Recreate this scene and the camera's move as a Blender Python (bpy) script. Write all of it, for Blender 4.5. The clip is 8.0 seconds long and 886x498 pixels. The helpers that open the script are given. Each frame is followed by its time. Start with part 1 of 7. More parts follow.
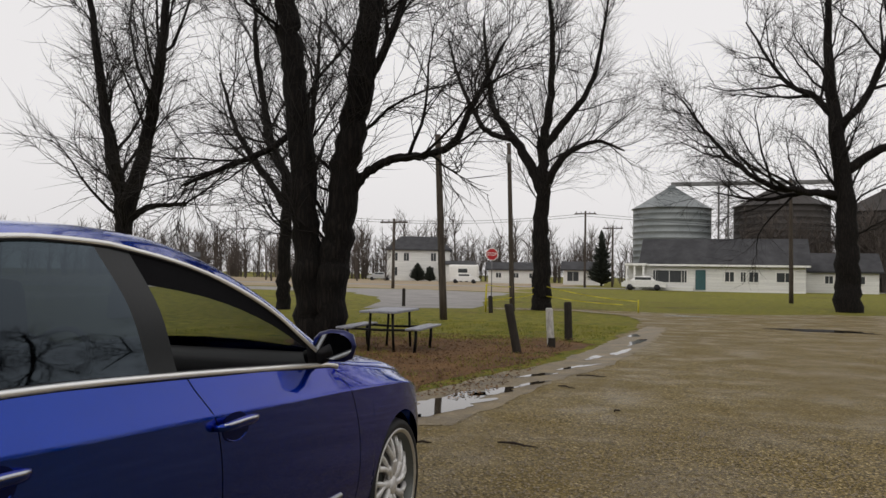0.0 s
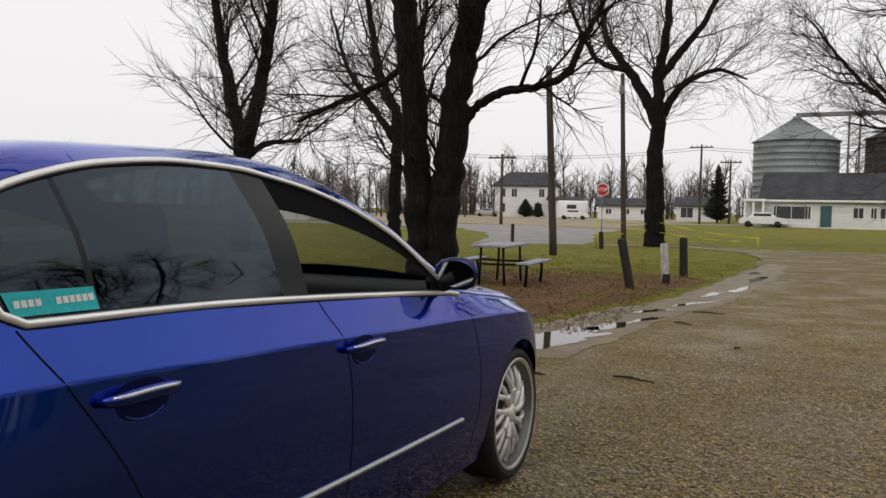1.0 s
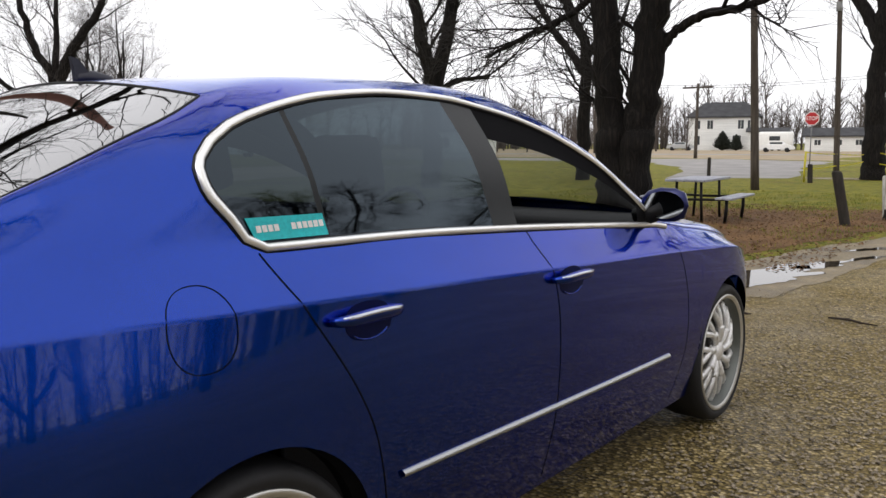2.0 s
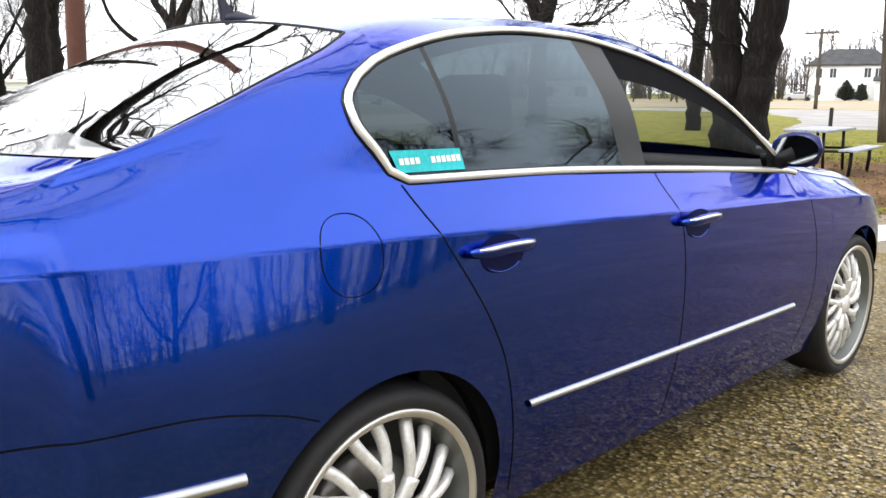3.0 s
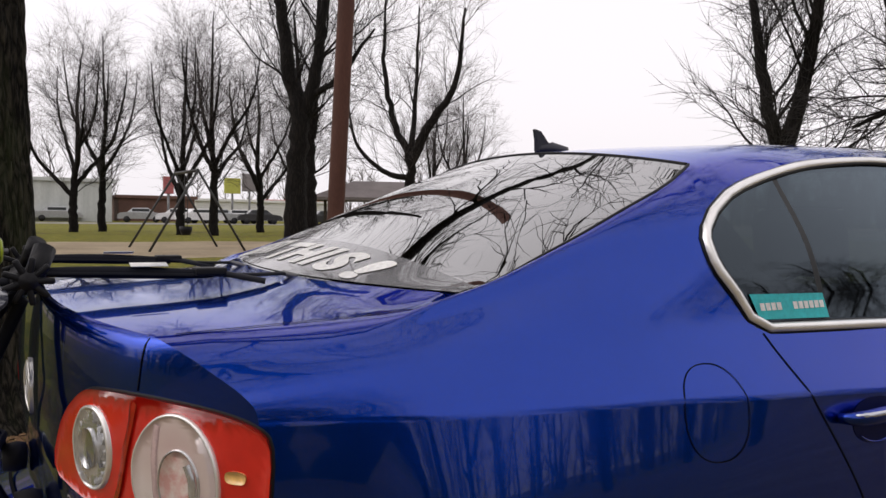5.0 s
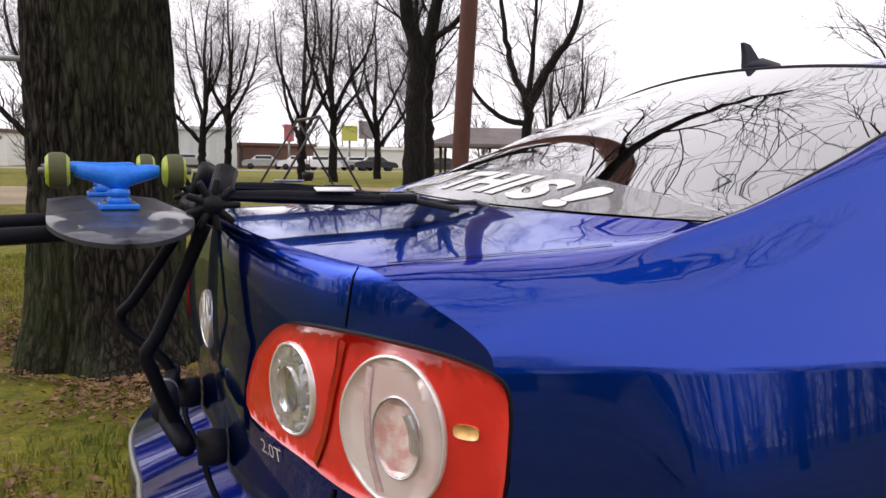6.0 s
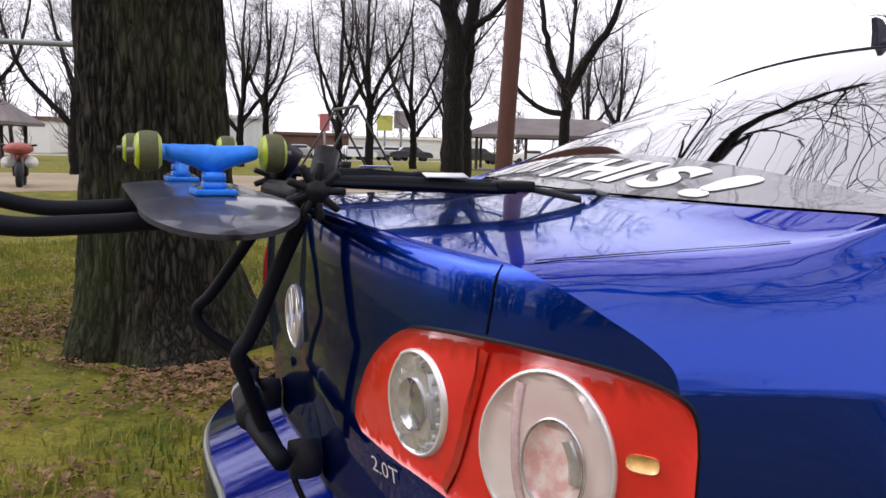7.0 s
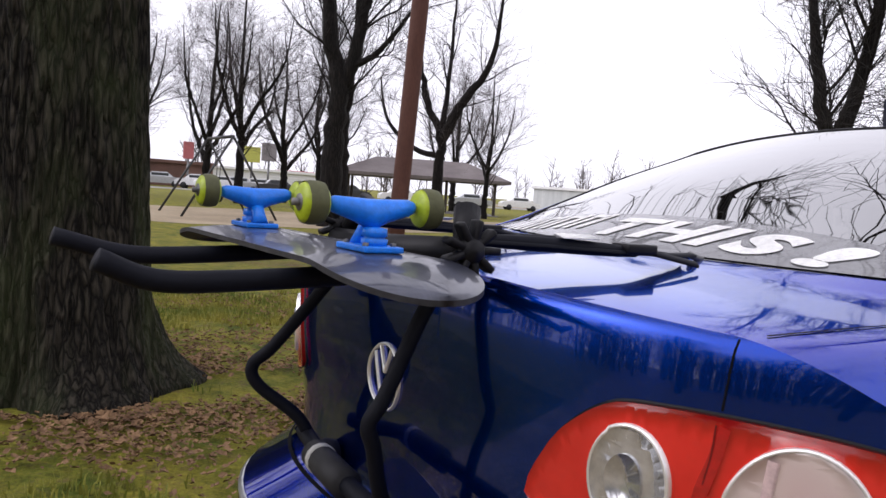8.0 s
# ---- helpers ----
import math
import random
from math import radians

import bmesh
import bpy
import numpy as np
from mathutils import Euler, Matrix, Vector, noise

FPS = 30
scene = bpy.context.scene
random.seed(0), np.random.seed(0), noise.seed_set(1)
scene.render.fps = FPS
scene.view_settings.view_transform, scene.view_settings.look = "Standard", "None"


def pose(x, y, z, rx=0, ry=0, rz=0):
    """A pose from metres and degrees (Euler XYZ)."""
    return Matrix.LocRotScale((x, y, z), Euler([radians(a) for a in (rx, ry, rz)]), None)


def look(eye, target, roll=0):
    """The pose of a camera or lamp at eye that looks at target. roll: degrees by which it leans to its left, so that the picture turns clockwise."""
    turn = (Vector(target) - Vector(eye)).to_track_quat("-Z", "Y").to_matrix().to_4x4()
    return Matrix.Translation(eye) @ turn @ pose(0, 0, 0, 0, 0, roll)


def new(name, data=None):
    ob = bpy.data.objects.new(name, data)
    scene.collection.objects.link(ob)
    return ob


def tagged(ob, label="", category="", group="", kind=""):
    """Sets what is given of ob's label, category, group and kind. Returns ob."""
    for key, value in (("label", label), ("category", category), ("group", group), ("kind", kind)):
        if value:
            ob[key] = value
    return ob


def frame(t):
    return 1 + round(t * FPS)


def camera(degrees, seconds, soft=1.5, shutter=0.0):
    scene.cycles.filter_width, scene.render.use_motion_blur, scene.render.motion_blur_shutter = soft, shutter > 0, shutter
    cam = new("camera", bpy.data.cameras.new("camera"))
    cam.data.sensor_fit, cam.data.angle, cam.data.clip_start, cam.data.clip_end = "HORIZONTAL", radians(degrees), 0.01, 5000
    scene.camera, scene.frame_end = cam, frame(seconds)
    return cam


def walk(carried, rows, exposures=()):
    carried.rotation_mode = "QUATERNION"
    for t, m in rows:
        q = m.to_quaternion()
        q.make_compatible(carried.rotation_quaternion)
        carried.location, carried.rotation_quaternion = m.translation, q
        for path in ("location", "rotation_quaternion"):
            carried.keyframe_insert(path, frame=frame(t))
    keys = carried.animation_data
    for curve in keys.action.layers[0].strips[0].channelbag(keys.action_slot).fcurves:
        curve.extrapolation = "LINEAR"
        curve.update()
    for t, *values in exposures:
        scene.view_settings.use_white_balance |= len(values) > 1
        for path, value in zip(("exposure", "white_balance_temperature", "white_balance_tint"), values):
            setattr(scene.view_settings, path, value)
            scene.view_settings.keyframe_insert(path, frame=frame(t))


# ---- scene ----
cam = camera(58.0, 8.0)
PATH = [
    (0, (2.276, -2.296, 1.352), (1.664, -0.393, 1.414), 0.95),
    (0.5, (2.234, -2.266, 1.332), (1.598, -0.370, 1.309), 1.4),
    (1, (2.209, -2.279, 1.318), (1.351, -0.475, 1.216), 1.0),
    (1.5, (2.156, -2.283, 1.295), (1.087, -0.606, 1.089), -0.1),
    (1.7, (2.147, -2.280, 1.296), (0.996, -0.660, 1.068), -0.1),
    (2.8, (2.117, -2.375, 1.27), (0.744, -0.964, 0.918), -0.2),
    (3, (2.111, -2.384, 1.264), (0.702, -1.017, 0.88), -0.0),
    (3.5, (2.095, -2.405, 1.236), (0.549, -1.214, 0.798), 0.5),
    (4, (2.068, -2.434, 1.232), (0.441, -1.323, 0.886), -0.9),
    (4.5, (1.958, -2.466, 1.269), (0.264, -1.417, 1.089), -0.3),
    (5, (1.847, -2.514, 1.283), (0.096, -1.551, 1.197), 1.0),
    (5.2, (1.82, -2.531, 1.272), (0.045, -1.613, 1.18), 0.6),
    (6.3, (1.522, -2.608, 1.222), (-0.347, -1.938, 0.975), 1.0),
    (6.5, (1.495, -2.623, 1.218), (-0.375, -1.96, 0.97), 0.8),
    (7, (1.409, -2.665, 1.216), (-0.473, -2.035, 0.97), 1.4),
    (7.5, (1.31, -2.818, 1.222), (-0.561, -2.124, 1.086), 3.1),
    (8, (1.206, -3.024, 1.227), (-0.552, -2.08, 1.09), 4.1),
]
walk(cam, [(t, look(eye, target, roll)) for t, eye, target, roll in PATH],
     [(0.0, -0.26, 6900, 10), (1.0, -0.12, 6850, 10), (1.7, 0.18, 6750, 10), (2.8, 1.28, 6600, 8), (3.5, 1.90, 6600, 6), (4.0, 1.70, 6600, 8), (4.5, 0.85, 6700, 12), (5.0, 0.03, 6850, 15), (5.2, 0.03, 6850, 15), (6.3, 0.7, 6650, 18), (7.0, 0.68, 6450, 18), (7.5, 0.5, 6350, 18), (8.0, 0.45, 6350, 18)])


# ---- world, sun ----
world = bpy.data.worlds.new("overcast_sky")
scene.world = world
world.use_nodes = True
wn, wl = world.node_tree.nodes, world.node_tree.links
wn.clear()
w_out = wn.new("ShaderNodeOutputWorld")
w_bg = wn.new("ShaderNodeBackground")
w_sky = wn.new("ShaderNodeTexSky")
w_sky.sky_type = 'NISHITA'
w_sky.sun_disc = False
w_sky.sun_elevation, w_sky.sun_rotation = radians(38), radians(200)
w_sky.air_density, w_sky.dust_density, w_sky.ozone_density = 1.0, 6.0, 1.0
w_hsv = wn.new("ShaderNodeHueSaturation")
w_hsv.inputs["Saturation"].default_value = 0.12
w_mix = wn.new("ShaderNodeMixRGB")
w_mix.inputs["Fac"].default_value = 0.72
w_mix.inputs["Color2"].default_value = (9.2, 9.3, 9.9, 1)
w_bg.inputs["Strength"].default_value = 0.13
wl.new(w_sky.outputs["Color"], w_hsv.inputs["Color"])
wl.new(w_hsv.outputs["Color"], w_mix.inputs["Color1"])
wl.new(w_mix.outputs["Color"], w_bg.inputs["Color"])
wl.new(w_bg.outputs["Background"], w_out.inputs["Surface"])

sun_data = bpy.data.lights.new("sun", 'SUN')
sun_data.energy, sun_data.angle, sun_data.color = 0.5, radians(100), (1.0, 0.97, 0.93)
sun = new("sun", sun_data)
sun.matrix_world = pose(0, 0, 30, 52, 0, 20)


# ---- materials ----
def material(name, rough=0.6, metal=0.0, coat=0.0, spec=0.5):
    m = bpy.data.materials.new(name)
    m.use_nodes = True
    b = m.node_tree.nodes["Principled BSDF"]
    b.inputs["Roughness"].default_value = rough
    b.inputs["Metallic"].default_value = metal
    b.inputs["Coat Weight"].default_value = coat
    b.inputs["Coat Roughness"].default_value = 0.03
    b.inputs["Specular IOR Level"].default_value = spec
    return m, m.node_tree.nodes, m.node_tree.links, b


def coords(n, l, scale=(1, 1, 1), world_space=False):
    tc = n.new("ShaderNodeTexCoord")
    mp = n.new("ShaderNodeMapping")
    mp.inputs["Scale"].default_value = scale
    if world_space:
        g = n.new("ShaderNodeNewGeometry")
        l.new(g.outputs["Position"], mp.inputs["Vector"])
    else:
        l.new(tc.outputs["Object"], mp.inputs["Vector"])
    return mp.outputs["Vector"]


def noise_tex(n, l, vec, scale, detail=4, rough=0.6):
    t = n.new("ShaderNodeTexNoise")
    t.inputs["Scale"].default_value = scale
    t.inputs["Detail"].default_value = detail
    t.inputs["Roughness"].default_value = rough
    l.new(vec, t.inputs["Vector"])
    return t.outputs["Fac"]


def ramp(n, l, fac, stops):
    r = n.new("ShaderNodeValToRGB")
    e = r.color_ramp.elements
    while len(e) < len(stops):
        e.new(0.5)
    for i, (p, c) in enumerate(stops):
        e[i].position = p
        e[i].color = (*c, 1) if len(c) == 3 else c
    l.new(fac, r.inputs["Fac"])
    return r.outputs["Color"]


def mix(n, l, fac, a, b, mode='MIX'):
    m = n.new("ShaderNodeMixRGB")
    m.blend_type = mode
    for s, v in (("Fac", fac), ("Color1", a), ("Color2", b)):
        if isinstance(v, (int, float)):
            m.inputs[s].default_value = v
        elif isinstance(v, tuple):
            m.inputs[s].default_value = (*v, 1)
        else:
            l.new(v, m.inputs[s])
    return m.outputs["Color"]


def bump(n, l, b, height, strength=0.3, dist=0.01):
    bp = n.new("ShaderNodeBump")
    bp.inputs["Strength"].default_value = strength
    bp.inputs["Distance"].default_value = dist
    l.new(height, bp.inputs["Height"])
    l.new(bp.outputs["Normal"], b.inputs["Normal"])


def mottled(name, dark, light, scale=3.0, fine=40.0, rough=0.7, metal=0.0, coat=0.0, relief=0.2, stretch=(1, 1, 1), ws=False, spec=0.4, vary=1.0):
    """A surface with broad and fine variation between two colours."""
    m, n, l, b = material(name, rough, metal, coat, spec)
    v = coords(n, l, stretch, ws)
    broad = ramp(n, l, noise_tex(n, l, v, scale), [(0.3, dark), (0.7, light)])
    grain = noise_tex(n, l, v, fine, 6, 0.7)
    g = ramp(n, l, grain, [(0.25, (1 - 0.28 * vary,) * 3), (0.75, (1 + 0.15 * vary,) * 3)])
    l.new(mix(n, l, 1.0, broad, g, 'MULTIPLY'), b.inputs["Base Color"])
    if relief:
        bump(n, l, b, grain, relief, 0.01)
    return m


def car_paint():
    m, n, l, b = material("blue_metallic_paint", 0.21, 0.95, 1.0, 0.3)
    b.inputs["Coat IOR"].default_value = 1.40
    b.inputs["Specular Tint"].default_value = (0.2, 0.4, 1.0, 1)
    v = coords(n, l)
    flake = n.new("ShaderNodeTexVoronoi")
    flake.inputs["Scale"].default_value = 1400
    l.new(v, flake.inputs["Vector"])
    f = ramp(n, l, flake.outputs["Distance"], [(0.0, (0.0005, 0.047, 0.39)), (0.8, (0.0003, 0.029, 0.265))])
    dirt = ramp(n, l, noise_tex(n, l, v, 2.2, 5), [(0.35, (0.88, 0.88, 0.9)), (0.7, (1.05, 1.05, 1.05))])
    l.new(mix(n, l, 1.0, f, dirt, 'MULTIPLY'), b.inputs["Base Color"])
    film = ramp(n, l, noise_tex(n, l, v, 7, 6), [(0.3, (0.015, 0.015, 0.015)), (0.8, (0.05, 0.05, 0.05))])
    l.new(film, b.inputs["Coat Roughness"])
    return m


def clear_pane(name, tint, rough=0.02, power=3.2, least=0.055, shine=(1, 1, 1)):
    """Tinted glass: lets tinted light through and mirrors by Fresnel."""
    m = bpy.data.materials.new(name)
    m.use_nodes = True
    n, l = m.node_tree.nodes, m.node_tree.links
    n.clear()
    out = n.new("ShaderNodeOutputMaterial")
    tr = n.new("ShaderNodeBsdfTransparent")
    tr.inputs["Color"].default_value = (*tint, 1)
    gl = n.new("ShaderNodeBsdfGlossy")
    gl.inputs["Roughness"].default_value = rough
    gl.inputs["Color"].default_value = (*shine, 1)
    fr = n.new("ShaderNodeLayerWeight")
    fr.inputs["Blend"].default_value = 0.5
    pw = n.new("ShaderNodeMath")
    pw.operation = 'POWER'
    pw.inputs[1].default_value = power
    l.new(fr.outputs["Facing"], pw.inputs[0])
    ad = n.new("ShaderNodeMath")
    ad.operation = 'MULTIPLY_ADD'
    ad.inputs[1].default_value = 0.94
    ad.inputs[2].default_value = least
    l.new(pw.outputs[0], ad.inputs[0])
    mx = n.new("ShaderNodeMixShader")
    l.new(ad.outputs[0], mx.inputs["Fac"])
    l.new(tr.outputs["BSDF"], mx.inputs[1])
    l.new(gl.outputs["BSDF"], mx.inputs[2])
    l.new(mx.outputs["Shader"], out.inputs["Surface"])
    return m


def plain(name, c, rough=0.5, metal=0.0, coat=0.0, spec=0.4):
    if metal > 0.5:
        return mottled(name, tuple(x * 0.96 for x in c), tuple(x * 1.03 for x in c), 8, 90, rough, metal, coat, 0.0, vary=0.12)
    return mottled(name, tuple(x * 0.85 for x in c), tuple(x * 1.1 for x in c), 8, 90, rough, metal, coat, 0.04, spec=spec)


def bark_mat(name, dark, light, moss=0.0, size=(9, 9, 1.3)):
    m, n, l, b = material(name, 0.9, 0, 0, 0.2)
    v = coords(n, l, size)
    ridge = n.new("ShaderNodeTexVoronoi")
    ridge.feature = 'DISTANCE_TO_EDGE'
    ridge.inputs["Scale"].default_value = 1.6
    v2 = n.new("ShaderNodeVectorMath")
    v2.operation = 'ADD'
    wob = n.new("ShaderNodeTexNoise")
    wob.inputs["Scale"].default_value = 1.5
    l.new(v, wob.inputs["Vector"])
    l.new(v, v2.inputs[0])
    l.new(wob.outputs["Color"], v2.inputs[1])
    l.new(v2.outputs["Vector"], ridge.inputs["Vector"])
    # near-black furrow colour holds the shade between ridges as well as darker bark
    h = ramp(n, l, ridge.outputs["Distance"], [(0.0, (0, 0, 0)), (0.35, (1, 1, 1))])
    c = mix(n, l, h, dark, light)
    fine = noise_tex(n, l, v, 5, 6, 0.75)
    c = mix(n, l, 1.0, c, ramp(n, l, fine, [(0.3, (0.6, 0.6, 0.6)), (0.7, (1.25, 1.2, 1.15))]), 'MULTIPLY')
    if moss:
        patch = ramp(n, l, noise_tex(n, l, coords(n, l, (1, 1, 0.4)), 1.4, 4), [(0.48, (0, 0, 0)), (0.7, (moss, moss, moss))])
        c = mix(n, l, patch, c, (0.05, 0.065, 0.022))
    l.new(c, b.inputs["Base Color"])
    bump(n, l, b, mix(n, l, 0.35, h, fine), 0.9, 0.03)
    return m


def gravel_mat():
    m, n, l, b = material("wet_gravel", 0.7, 0, 0, 0.22)
    v = coords(n, l, (1, 1, 1), True)
    cell = n.new("ShaderNodeTexVoronoi")
    cell.inputs["Scale"].default_value = 62
    l.new(v, cell.inputs["Vector"])
    grey = n.new("ShaderNodeSeparateColor")
    l.new(cell.outputs["Color"], grey.inputs["Color"])
    stone = ramp(n, l, grey.outputs["Red"], [(0.0, (0.040, 0.028, 0.008)), (0.45, (0.175, 0.128, 0.040)), (0.85, (0.35, 0.262, 0.105)), (1.0, (0.58, 0.47, 0.26))])
    gap = ramp(n, l, cell.outputs["Distance"], [(0.35, (1, 1, 1)), (0.8, (0.35, 0.33, 0.3))])
    c = mix(n, l, 1.0, stone, gap, 'MULTIPLY')
    broad = noise_tex(n, l, v, 0.35, 5, 0.6)
    mud = ramp(n, l, broad, [(0.40, (0, 0, 0)), (0.68, (0.75, 0.75, 0.75))])
    c = mix(n, l, mud, c, mix(n, l, noise_tex(n, l, v, 9, 5), (0.085, 0.061, 0.021), (0.20, 0.148, 0.060)))
    l.new(c, b.inputs["Base Color"])
    l.new(ramp(n, l, noise_tex(n, l, v, 1.1, 3), [(0.35, (0.38, 0.38, 0.38)), (0.65, (0.85, 0.85, 0.85))]), b.inputs["Roughness"])
    bump(n, l, b, cell.outputs["Distance"], 0.6, 0.012)
    return m


def grass_mat():
    m, n, l, b = material("winter_grass", 0.9, 0, 0, 0.2)
    v = coords(n, l, (1, 1, 1), True)
    big = noise_tex(n, l, v, 0.22, 5, 0.62)
    mid = noise_tex(n, l, v, 2.6, 6, 0.7)
    fine = noise_tex(n, l, v, 42, 4, 0.8)
    g = mix(n, l, ramp(n, l, mid, [(0.35, (0, 0, 0)), (0.65, (1, 1, 1))]), (0.070, 0.096, 0.008), (0.265, 0.230, 0.026))
    d = ramp(n, l, mix(n, l, 0.35, big, mid), [(0.54, (0, 0, 0)), (0.66, (1, 1, 1))])
    c = mix(n, l, d, g, mix(n, l, mid, (0.060, 0.034, 0.018), (0.11, 0.07, 0.038)))
    clump = noise_tex(n, l, v, 11, 5, 0.75)
    c = mix(n, l, ramp(n, l, clump, [(0.52, (0, 0, 0)), (0.66, (0.8, 0.8, 0.8))]), c, (0.085, 0.055, 0.030))
    c = mix(n, l, 1.0, c, ramp(n, l, clump, [(0.30, (0.45, 0.45, 0.45)), (0.60, (1.3, 1.3, 1.3))]), 'MULTIPLY')
    c = mix(n, l, 1.0, c, ramp(n, l, fine, [(0.25, (0.5, 0.5, 0.5)), (0.75, (1.4, 1.4, 1.35))]), 'MULTIPLY')
    l.new(c, b.inputs["Base Color"])
    bump(n, l, b, fine, 0.8, 0.03)
    return m


PAINT = car_paint()
CHROME = plain("chrome_trim", (0.93, 0.92, 0.90), 0.24, 0.62)
STRIP = plain("satin_trim_strip", (0.42, 0.43, 0.42), 0.3, 0.85)
GLOSS_BLACK = plain("gloss_black_trim", (0.006, 0.008, 0.009), 0.3, 0.0, 0.0, 0.25)
ALLOY = plain("silver_alloy", (0.62, 0.61, 0.58), 0.28, 0.75)
BARREL = plain("dull_wheel_barrel", (0.16, 0.17, 0.16), 0.45, 0.6)
SPOKE = plain("bright_spoke_lacquer", (0.78, 0.77, 0.75), 0.3, 0.35, 0.5)
RUBBER = plain("tyre_rubber", (0.015, 0.015, 0.017), 0.65, spec=0.35)
BLACK = plain("black_plastic", (0.006, 0.006, 0.008), 0.45, spec=0.22)
MATT = plain("dark_cavity", (0.005, 0.005, 0.006), 0.9, spec=0.08)
TINT = clear_pane("tinted_glass", (0.040, 0.056, 0.062), 0.02, 3.9, 0.055, (0.70, 0.86, 1.0))
REAR_TINT = clear_pane("dark_rear_glass", (0.03, 0.03, 0.032), 0.015, 2.3, 0.09)
# twig colour lifted above TWIG to paint haze over the distant crowns
TWIG_FAR = plain("haze_lightened_twig_bark", (0.060, 0.050, 0.050), 0.9)
MIRROR = plain("mirror_glass", (0.30, 0.32, 0.35), 0.03, 1.0)
CLEAR = clear_pane("clear_glass", (0.8, 0.84, 0.82))
CABIN = plain("dark_cabin_trim", (0.016, 0.016, 0.018), 0.8, spec=0.2)
BARK = bark_mat("dark_wet_bark", (0.004, 0.0035, 0.0035), (0.017, 0.014, 0.0125))
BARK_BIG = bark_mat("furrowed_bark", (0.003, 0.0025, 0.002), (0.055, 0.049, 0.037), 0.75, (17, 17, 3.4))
TWIG = plain("twig_bark", (0.016, 0.013, 0.012), 0.9)
GRAVEL = gravel_mat()
GRASS = grass_mat()


# ---- mesh helpers ----
def part(name, geo, mat, parent=None, label="", smooth=True):
    """Links (vertices, faces) or a bmesh as one mesh object."""
    me = bpy.data.meshes.new(name)
    if isinstance(geo, tuple):
        me.from_pydata([tuple(map(float, v)) for v in geo[0]], [], geo[1])
    else:
        geo.to_mesh(me)
        geo.free()
    me.validate()
    me.materials.append(mat)
    if smooth:
        me.shade_smooth()
    ob = new(name, me)
    if parent:
        ob.parent = parent
    if label:
        tagged(ob, label)
    return ob


def thing(name, label, category, group="", at=(0, 0, 0), turn=0, kind=""):
    ob = new(name)
    ob.matrix_basis = pose(*at, 0, 0, turn)
    return tagged(ob, label, category, group, kind)


def join(*geos):
    V, F = [], []
    for v, f in geos:
        o = len(V)
        V += [tuple(p) for p in v]
        F += [tuple(i + o for i in q) for q in f]
    return V, F


def spl(pts, t):
    """Monotone cubic through (t, value) pairs."""
    p = np.array(pts, float)
    x, y = p[:, 0], p[:, 1]
    h, d = np.diff(x), np.diff(y) / np.diff(x)
    m = np.zeros(len(x))
    for i in range(1, len(x) - 1):
        if d[i - 1] * d[i] > 0:
            w1, w2 = 2 * h[i] + h[i - 1], h[i] + 2 * h[i - 1]
            m[i] = (w1 + w2) / (w1 / d[i - 1] + w2 / d[i])
    m[0], m[-1] = d[0], d[-1]
    t = np.clip(np.asarray(t, float), x[0], x[-1])
    i = np.clip(np.searchsorted(x, t) - 1, 0, len(h) - 1)
    s = (t - x[i]) / h[i]
    return ((1 + 2 * s) * (1 - s) ** 2 * y[i] + s * (1 - s) ** 2 * h[i] * m[i] + s * s * (3 - 2 * s) * y[i + 1] + s * s * (s - 1) * h[i] * m[i + 1])


def tube(points, radius, sides=8, closed=False, flat=1.0):
    """A swept round bar; radius may be a list."""
    P = [Vector(p) for p in points]
    n = len(P)
    R = radius if isinstance(radius, (list, tuple)) else [radius] * n
    V, F = [], []
    up = None
    for i in range(n):
        a, b = P[(i - 1) % n] if (closed or i) else P[0], P[(i + 1) % n] if (closed or i < n - 1) else P[-1]
        t = (b - a).normalized()
        if up is None:
            up = t.orthogonal().normalized()
        up = (up - t * up.dot(t)).normalized()
        s = t.cross(up)
        for k in range(sides):
            w = 2 * math.pi * k / sides
            V.append(P[i] + up * (math.cos(w) * R[i]) + s * (math.sin(w) * R[i] * flat))
    m = n if closed else n - 1
    for i in range(m):
        for k in range(sides):
            a, b = i * sides + k, i * sides + (k + 1) % sides
            c, d = ((i + 1) % n) * sides + (k + 1) % sides, ((i + 1) % n) * sides + k
            F.append((a, b, c, d))
    if not closed:
        F.append(tuple(range(sides - 1, -1, -1)))
        F.append(tuple(range((n - 1) * sides, n * sides)))
    return V, F


def box(x0, y0, z0, x1, y1, z1, bevel=0.0):
    """A box with chamfered edges."""
    bm = bmesh.new()
    bmesh.ops.create_cube(bm, size=1)
    for v in bm.verts:
        v.co = Vector(((x0 + x1) / 2 + v.co.x * (x1 - x0), (y0 + y1) / 2 + v.co.y * (y1 - y0), (z0 + z1) / 2 + v.co.z * (z1 - z0)))
    if bevel:
        bmesh.ops.bevel(bm, geom=bm.edges[:], offset=bevel, segments=2, affect='EDGES', profile=0.6)
    V = [v.co.copy() for v in bm.verts]
    bm.verts.index_update()
    F = [tuple(v.index for v in f.verts) for f in bm.faces]
    bm.free()
    return V, F


